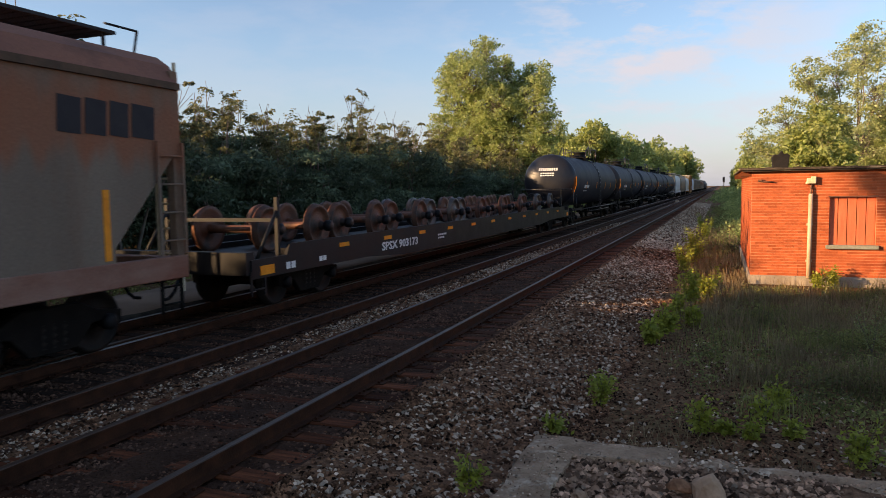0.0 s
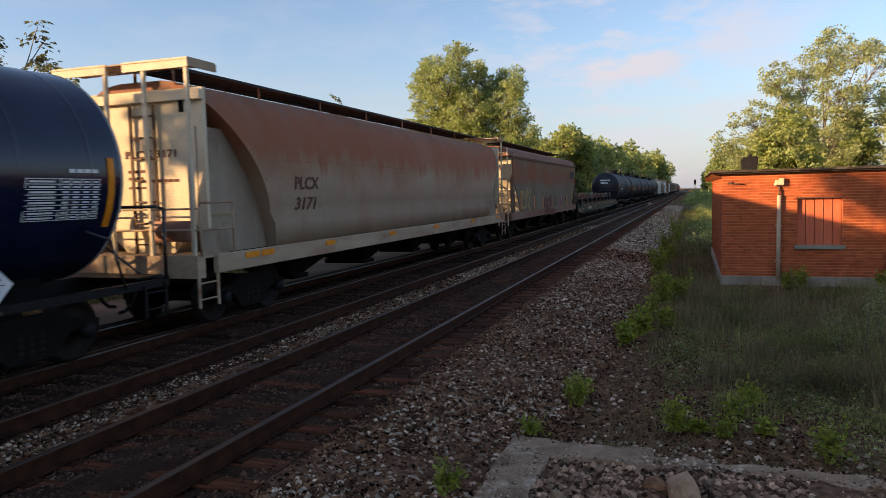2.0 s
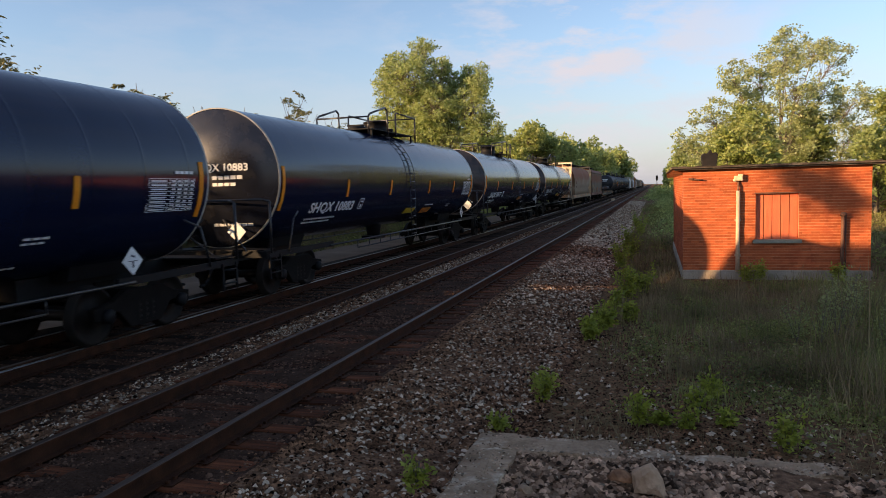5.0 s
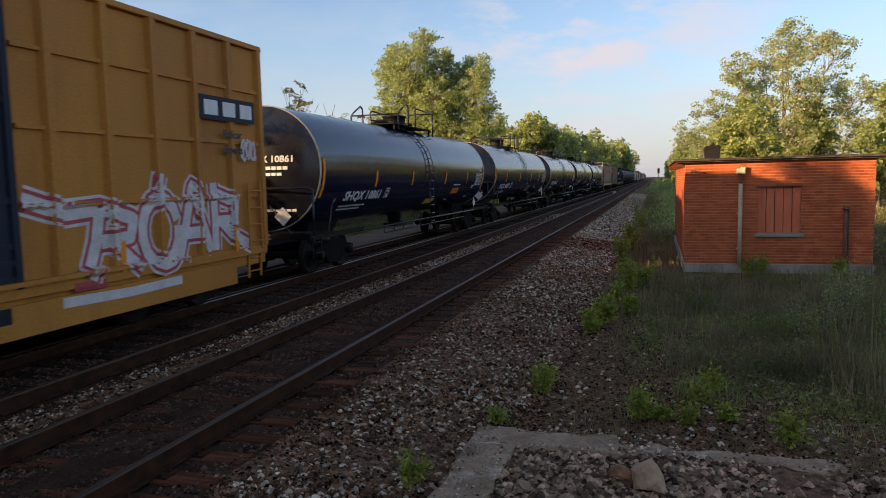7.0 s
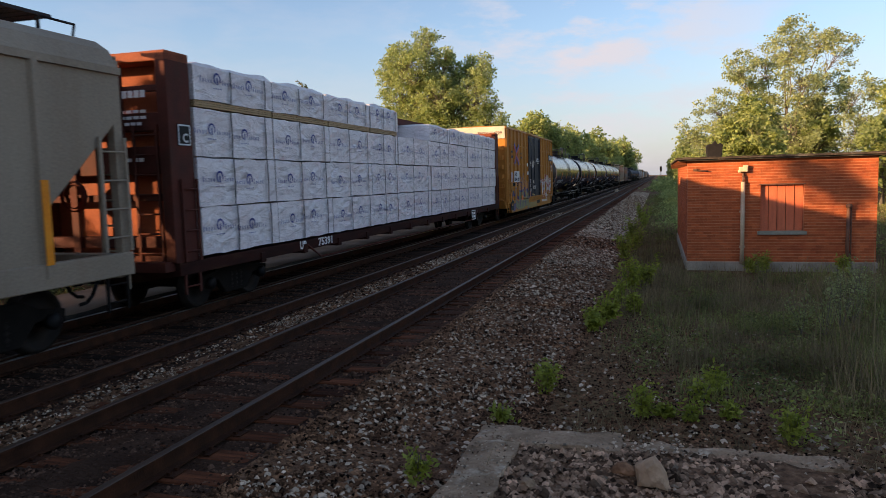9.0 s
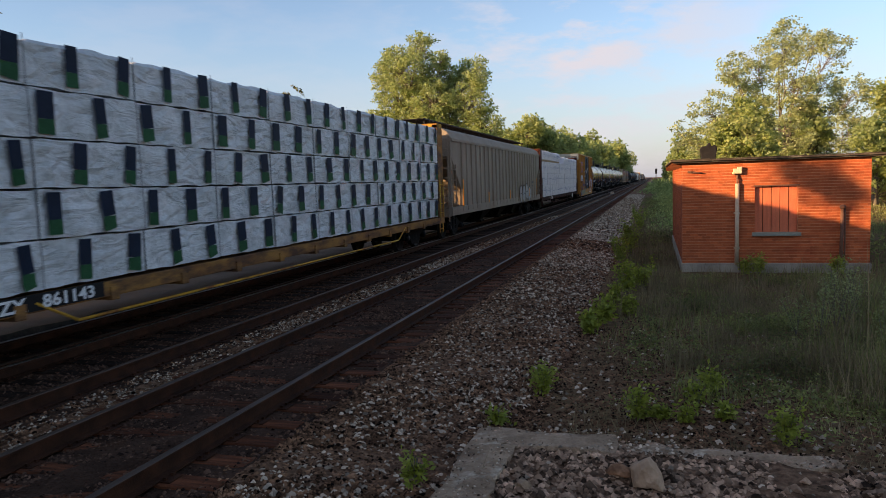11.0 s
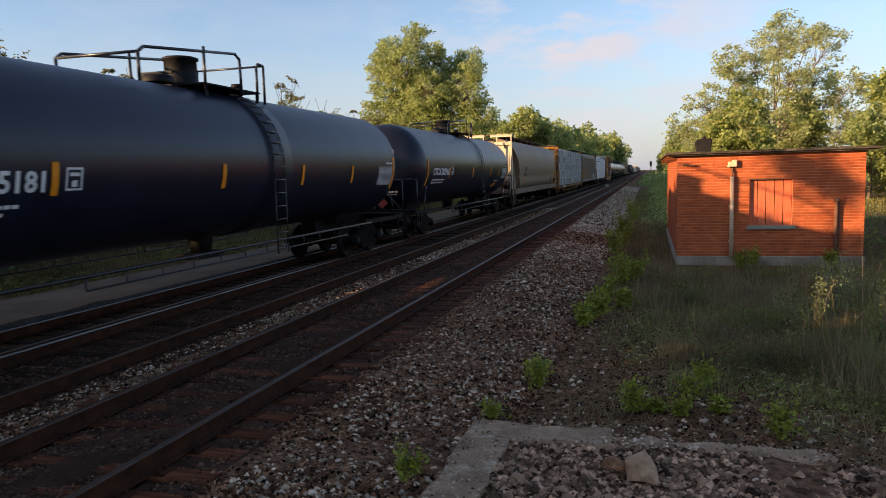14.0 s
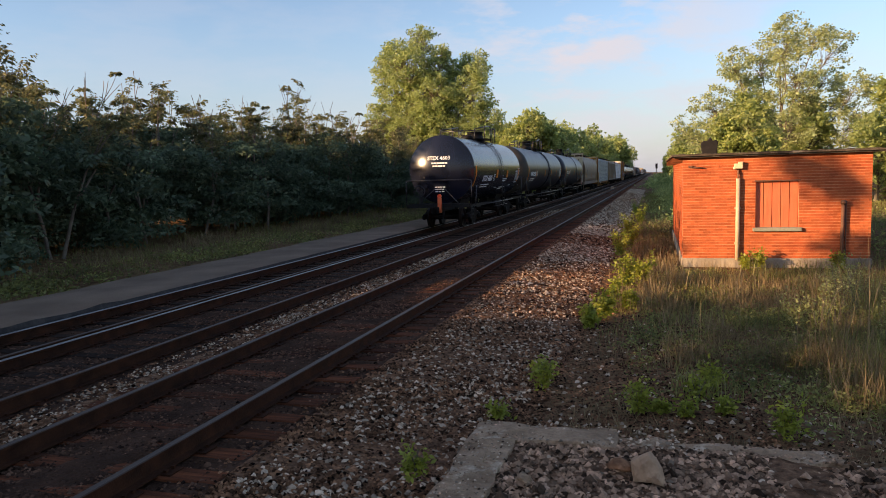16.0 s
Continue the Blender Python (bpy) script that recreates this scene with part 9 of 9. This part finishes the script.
# tags on the door and beside the number panel
DOOR = side_place(1.606, 0, 0)
for text, size, u, v, w in (("THE", 0.20, -1.62, 1.98, 0.42), ("ZEE", 0.20, -1.62, 1.70, 0.40), ("CREW", 0.20, -1.58, 1.42, 0.55), ("RAIL", 0.20, -0.55, 1.92, 0.5), ("ROCKERS", 0.20, -0.5, 1.58, 1.0)):
    lettering(text, size, bx, M_GRAF_W, side_place(1.606, u, v), "tag", "white sprayed tag", shear=0.25, width=w)
for k, text in enumerate(("CLOSE AND LOCK", "BOTH DOORS BEFORE", "MOVING CAR")):
    lettering(text, 0.085, bx, M_WHITE, side_place(1.606, 0.75 + 0.12 * (k == 0) + 0.3 * (k == 2), 3.42 - 0.135 * k), "door_notice", "white stencilled lettering", width=(1.0, 1.25, 0.7)[k])
scrawl(bx, DOOR, -1.05, 2.9, 1.1, 0.42, (M_GRAF_W, M_GRAF_W), 16, 4, 0.04)
scrawl(bx, side_place(1.592, 0, 0), -7.5, 2.0, 0.6, 0.6, (M_GRAF_W, M_GRAF_W), 17, 5, 0.018)
scrawl(bx, side_place(1.592, 0, 0), 7.55, 2.72, 0.5, 0.4, (M_GRAF_W, M_GRAF_W), 18, 3, 0.04)
for k, text in enumerate(("Railcar", "Experts")):
    lettering(text, 0.15, bx, M_DARKTEXT, side_place(1.594, 6.95, 3.12 - 0.28 * k), "slogan", "brown lettering", width=0.62)
patch("logo_panel", bx, M_BOXDOOR, pl, 6.3, 3.42, 1.75, 0.42, "dark panel with pale block shapes")
bm = bmesh.new()
for u in (6.42, 6.98, 7.54):
    stroke(bm, pl, [(u, 3.63), (u + 0.4, 3.63)], 0.26, 0.014)
part("logo", bm, M_WHITE, bx, "pale block shapes")
bars("small_print", bx, M_WHITE, side_place(1.606, -1.55, 3.2), [(0, 0, 0.4, 0.045), (0, -0.09, 0.4, 0.045), (0, -0.18, 0.3, 0.045)])
for u, v in ((-2.5, 2.95), (-2.4, 2.45)):
    patch("notice", bx, M_WHITE, pl, u, v, 0.34, 0.2, "white notice panel")
for y in (-7.5, -4.4, -1.6, 4.2, 7.2):
    patch("reflective_strip", bx, M_YELLOW, pl, y, 1.02, 0.11, 0.45, "amber reflective strip")
patch("notice", bx, M_ORANGERED, pl, -4.3, 1.0, 0.42, 0.26, "red notice panel")
for e in (-1, 1):
    bm = bmesh.new()
    quad_box(bm, 0, e * 8.436, 4.655, 2.98, 0.05, 0.63)
    part("end_panel", bm, M_CREAMTOP, bx, "pale cream panel at the top of the end")
lettering("FBOX 504229", 0.15, bx, M_BROWNTEXT, end_place(0.05, -8.464, 4.56), "reporting_mark", "faded brown lettering", width=1.3)

cw = couple(centrebeam("dark red centre-beam flatcar stacked with white-wrapped lumber", 25.1, M_CBRED, M_WRAP, 4, 9, "navy", {(3, 4)}), -147.3, -174.6)
bars("small_print", cw, M_WHITE, end_place(0.35, -12.56, 3.3), [(0.1, 0.45, 0.6, 0.12), (0, 0.2, 0.7, 0.05), (0, 0.1, 0.7, 0.05), (0, 0.0, 0.6, 0.05), (0.0, -0.6, 0.6, 0.06)])
lettering("UP", 0.18, cw, M_WHITE, side_place(1.505, -8.4, 0.82), "reporting_mark", "white lettering", width=0.3)
lettering("75391", 0.18, cw, M_WHITE, side_place(1.505, -7.5, 0.82), "reporting_mark", "white lettering", width=0.75)
patch("plate_panel", cw, M_BLACK, side_place(1.487, -12.4, 2.95), 0, 0, 0.34, 0.36, "dark framed panel")
bm = bmesh.new()
for p in ([(0.02, 0.02), (0.17, 0.02), (0.32, 0.02)], [(0.02, 0.34), (0.17, 0.34), (0.32, 0.34)], [(0.02, 0.02), (0.02, 0.18), (0.02, 0.34)], [(0.32, 0.02), (0.32, 0.18), (0.32, 0.34)]):
    stroke(bm, side_place(1.492, -12.4, 2.95), p, 0.025, 0.006)
part("plate_frame", bm, M_WHITE, cw)
lettering("C", 0.15, cw, M_WHITE, side_place(1.492, -12.28, 3.01), "plate_letter", "white lettering")
bm = bmesh.new()
quad_box(bm, 1.515, 7.21, 0.75, 0.012, 0.62, 0.40)
plate = part("data_plate", bm, M_BLACK, cw, "white framed data plate")
for a, b, c, d in ((0, 0, 0.62, 0.03), (0, 0.37, 0.62, 0.03), (0, 0.03, 0.03, 0.34), (0.59, 0.03, 0.03, 0.34)):
    bm = bmesh.new()
    quad_box(bm, 1.526, 6.9 + a + c / 2, 0.55 + b + d / 2, 0.012, c, d)
    part("plate_border", bm, M_WHITE, plate)
for a, b in ((0.1, 0.08), (0.34, 0.08), (0.1, 0.22), (0.34, 0.22)):
    bm = bmesh.new()
    quad_box(bm, 1.524, 6.9 + a + 0.09, 0.55 + b + 0.05, 0.008, 0.18, 0.1)
    part("plate_field", bm, M_WHITE, plate)

gh = couple(flat_hopper("grey ribbed covered hopper with a scrawled tag", 22.6, M_HOPG, M_HOPG, M_HOPG, True, 3, 1.5, 3.33, 2.0, 4.0), -174.3, -197.6)
M_CHALK = surface("chalky_white_spray", (0.36, 0.34, 0.30), (0.46, 0.43, 0.39), 4, 0.7, 0, 0.02, 40, spec=0.15)
tag_at = side_place(1.597, 0, 0)
for u, z, w, hh, a0, a1 in ((3.75, 1.50, 0.42, 0.50, 0.5, 5.7), (4.75, 1.50, 0.50, 0.52, -0.3, 5.4), (5.75, 1.62, 0.40, 0.50, 1.2, 6.6), (6.70, 1.42, 0.55, 0.48, -0.4, 4.4)):
    arc = [(u + w * math.cos(a0 + (a1 - a0) * k / 14), z + hh * math.sin(a0 + (a1 - a0) * k / 14)) for k in range(15)]
    bm = bmesh.new()
    bm.faces.new([bm.verts.new(tag_at(p, q, 0.002)) for p, q in arc])
    blob = part("graffiti_letter", bm, M_CHALK, gh, "chalky bubble letter with a black outline")
    bm = bmesh.new()
    stroke(bm, tag_at, arc, 0.05, 0.006)
    part("outline", bm, M_OWNER, blob)
    bm = bmesh.new()
    stroke(bm, tag_at, [(u - w * 0.5, z - 0.05), (u, z + 0.04), (u + w * 0.75, z - 0.02)], 0.045, 0.007)
    part("inner_line", bm, M_OWNER, blob)
bm = bmesh.new()
bm.faces.new([bm.verts.new(tag_at(6.12 + 0.10 * math.cos(k * 0.524), 1.28 + 0.20 * math.sin(k * 0.524), 0.009)) for k in range(12)])
part("paint_spot", bm, M_OWNER, gh)
patch("label_box", gh, M_BLACK, side_place(1.54, 6.9, 1.3), 0, 0, 0.34, 0.3, "small black data panel with a pale frame")
bars("small_print", gh, M_DARKTEXT, side_place(1.60, 7.6, 2.1), [(0, 0, 0.7, 0.14), (0, -0.2, 0.5, 0.06)])
for y in (9.66, 6.6, 0.3, -5.0, -9.78):
    patch("reflective_strip", gh, M_YELLOW, side_place(1.60, y, 1.3), 0, 0, 0.12, 1.1 if abs(y) > 9 else 0.5, "amber reflective strip")

cg = couple(centrebeam("yellow centre-beam flatcar stacked with silver and green wrapped lumber", 23.4, M_CBYEL, M_WRAPG, 5, 11, "green"), -197.6, -222.3)
lettering("61143", 0.2, cg, M_DARKTEXT, end_place(-0.9, -11.73, 3.72), "reporting_mark", "black lettering")
patch("mark_panel", cg, M_BLACK, side_place(1.505, -8.2, 0.80), 0, 0, 2.2, 0.22, "black panel behind the lettering")
lettering("TTZX", 0.17, cg, M_WHITE, side_place(1.515, -8.1, 0.83), "reporting_mark", "white lettering", width=0.75)
lettering("861143", 0.17, cg, M_WHITE, side_place(1.515, -7.1, 0.83), "reporting_mark", "white lettering", width=0.9)

sh = couple(round_hopper("clean beige curved-side covered hopper", 20.8, M_HOP3, M_DUSTSILL, 4), -222.3, -244.0)
lettering("SSPX", 0.24, sh, M_DARKTEXT, curved_place(-6.4, 2.40), "reporting_mark", "black lettering", width=0.85)
lettering("1126", 0.24, sh, M_DARKTEXT, curved_place(-6.35, 2.06), "reporting_mark", "black lettering", width=0.7)
patch("label_box", sh, M_BLACK, curved_place(6.2, 1.62), 0, 0, 0.5, 0.26, "small black data panel")
patch("label_panel", sh, M_SIGNYEL, side_place(1.535, 7.0, 1.22), 0, 0, 0.42, 0.07, "small yellow label")
for y in (-6.5, 0.3, 7.7):
    patch("reflective_strip", sh, M_YELLOW, curved_place(y, 1.75), 0, 0, 0.10, 0.5, "amber reflective strip")

ct = couple(tank_car("satin black tank car with white stencilled lettering", 19.0, M_TANKMATT, "CTCX 302166", bands=0, mark_y=-6.85, mark_z=2.28, mark_h=0.26, mark_w=2.2, ladder_y=0.95, rails=(-2.35, 1.07, 1.8, 2.05), house_y=-0.1, house=(0.37, 0.62), rail_h=0.66,
                     headmat=M_TANKMATT, cyl=7.7, depth=1.0, tapes=(-7.55, -4.6, -0.6, 3.2, 5.2, 7.62)), -243.75, -262.75)
tank_extras(ct, 19.0, 6.15, red=True, plac_y=6.4, plac_x=0.22, plac_z=1.36, seals=((4.6, 1.6, 0.8, "orange"),))
lettering("CTCX 302166", 0.16, ct, M_WHITE, head_place(-0.55, 3.05, 7.7, 1.0), "reporting_mark", "white stencilled lettering", width=1.15)
bars("small_print", ct, M_WHITE, head_place(-0.1, 2.75, 7.7, 1.0), [(0, 0.06, 0.6, 0.07), (0, -0.06, 0.5, 0.06), (0.15, -1.05, 0.6, 0.06), (0.2, -1.14, 0.5, 0.05)])
pm = couple(tank_car("dull black tank car with a raised ring and white lettering", 19.5, M_TANKMATT, "PLMX 25181", bands=0, mark_y=-7.2, mark_z=2.2, mark_h=0.28, mark_w=2.05, step=True, ladder_y=0.75, headmat=M_HEADDUST, rails=(-2.34, 0.86, 1.5, 1.8), house_y=0.0, house=(0.36, 0.64), rail_h=0.74,
                     cyl=8.4, depth=0.75, tapes=(-8.2, -5.0, -1.0, 2.2, 5.06, 8.24)), -263.0, -282.5)
tank_extras(pm, 19.5, 7.0, placards=False)
bars("small_print", pm, M_WHITE, head_place(-0.3, 3.3, 8.4, 0.75), [(0, 0.1, 0.9, 0.13), (0.0, -0.06, 0.6, 0.06), (0.0, -0.16, 0.5, 0.06)])
st = couple(tank_car("black corn syrup tank car at the end of the train", 13.6, M_TANKOLD, "STSX 4603", bands=0, mark_y=-3.7, mark_z=2.05, mark_h=0.27, mark_w=1.95, ladder_y=0.1, tape=False, rails=(-2.7, 0.8, 1.2, 1.9), house_y=0.9, rail_h=0.72,
                     headmat=M_TANKOLD, cyl=5.55, depth=0.42, sharp=True), -283.05, -296.65)
tank_extras(st, 13.6, 4.3, placards=False)
lettering("CORN SYRUP", 0.09, st, M_WHITE, round_place(1.535, 2.63, 4.35, 1.88), "stencil", "white stencilled lettering")
for u, v, hh in ((-5.28, -0.5, 0.95), (-0.82, -0.12, 0.40), (-0.62, -0.12, 0.40), (1.75, -0.12, 0.38), (1.95, -0.12, 0.34), (5.1, -0.4, 0.8)):
    patch("reflective_strip", st, M_YELLOW, round_place(1.535, 2.63, u, 2.3), 0, v, 0.10, hh, "amber reflective strip")
bars("small_print", st, M_WHITE, round_place(1.53, 2.63, 1.0, 1.9), [(0, 0.2, 1.0, 0.06), (0, 0.1, 0.8, 0.06), (0, -0.3, 1.0, 0.06), (-0.1, -0.4, 0.8, 0.06), (-1.2, -0.3, 0.6, 0.06), (2.2, -0.2, 0.5, 0.06)])
lettering("STSX 4603", 0.17, st, M_WHITE, head_place(-0.55, 3.05, 5.55, 0.42, True), "reporting_mark", "white stencilled lettering")
bars("small_print", st, M_WHITE, head_place(-0.35, 2.82, 5.55, 0.42, True), [(0, 0.05, 0.75, 0.07), (0.05, -0.08, 0.6, 0.07), (0.1, -1.0, 0.5, 0.05), (0.1, -1.1, 0.45, 0.05), (0.1, -1.2, 0.45, 0.05)])
bm = bmesh.new()
quad_box(bm, 0.12, -6.42, 1.06, 0.17, 0.14, 0.66)
lathe(bm, [(-0.05, 0.09), (0.05, 0.09), (0.06, 0.0)], (0.12, -6.43, 1.46), "y", 12)
part("end_of_train_device", bm, M_ORANGERED, st, "orange-red end-of-train marker hung on the coupler", bevel=0.01)

# cars further ahead
front = 39.2
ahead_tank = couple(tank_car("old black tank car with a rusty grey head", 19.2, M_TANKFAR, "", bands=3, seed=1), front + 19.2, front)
bars("small_print", ahead_tank, M_WHITE, head_place(-0.55, 3.05, 19.2 / 2 - 1.52), [(0, 0.16, 1.1, 0.15), (0.1, -0.02, 0.8, 0.07), (0.1, -0.14, 0.8, 0.07)])
bars("small_print", ahead_tank, M_WHITE, round_place(1.53, 2.63, -5.5, 2.2), [(0, 0, 1.6, 0.2), (0, -0.2, 1.2, 0.06)])
front += 19.2


def ahead(src, length, label=None):
    global front
    c = copy_thing(src, Matrix.Identity(4))
    if label:
        c["label"] = label
    couple(c, front + length, front)
    front += length


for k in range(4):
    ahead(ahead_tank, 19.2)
M_PALECAR = surface("pale_car_paint", (0.62, 0.60, 0.56), (0.72, 0.70, 0.66), 1, 0.7, 0, 0.1, 30)
white_h = couple(round_hopper("pale white covered hopper far ahead in the train", 18.0, M_PALECAR, M_PALECAR, 6), front + 19.5, front)
front += 19.5
ahead(sh, 21.7)
ahead(white_h, 19.5)
ahead(bx, 18.1)
ahead(white_h, 19.5)
for k in range(3):
    ahead(gh, 23.0)
for k in range(3):
    ahead(h2, 20.9)
for k in range(5):
    ahead(ahead_tank, 19.2)


# ---------------------------------------------------------------- what moves
def motions():
    for car, y in TRAIN:
        walk(car, [(t, pose(TRACK_X, y + SPEED * t, 0)) for t in range(0, 17)])


motions()
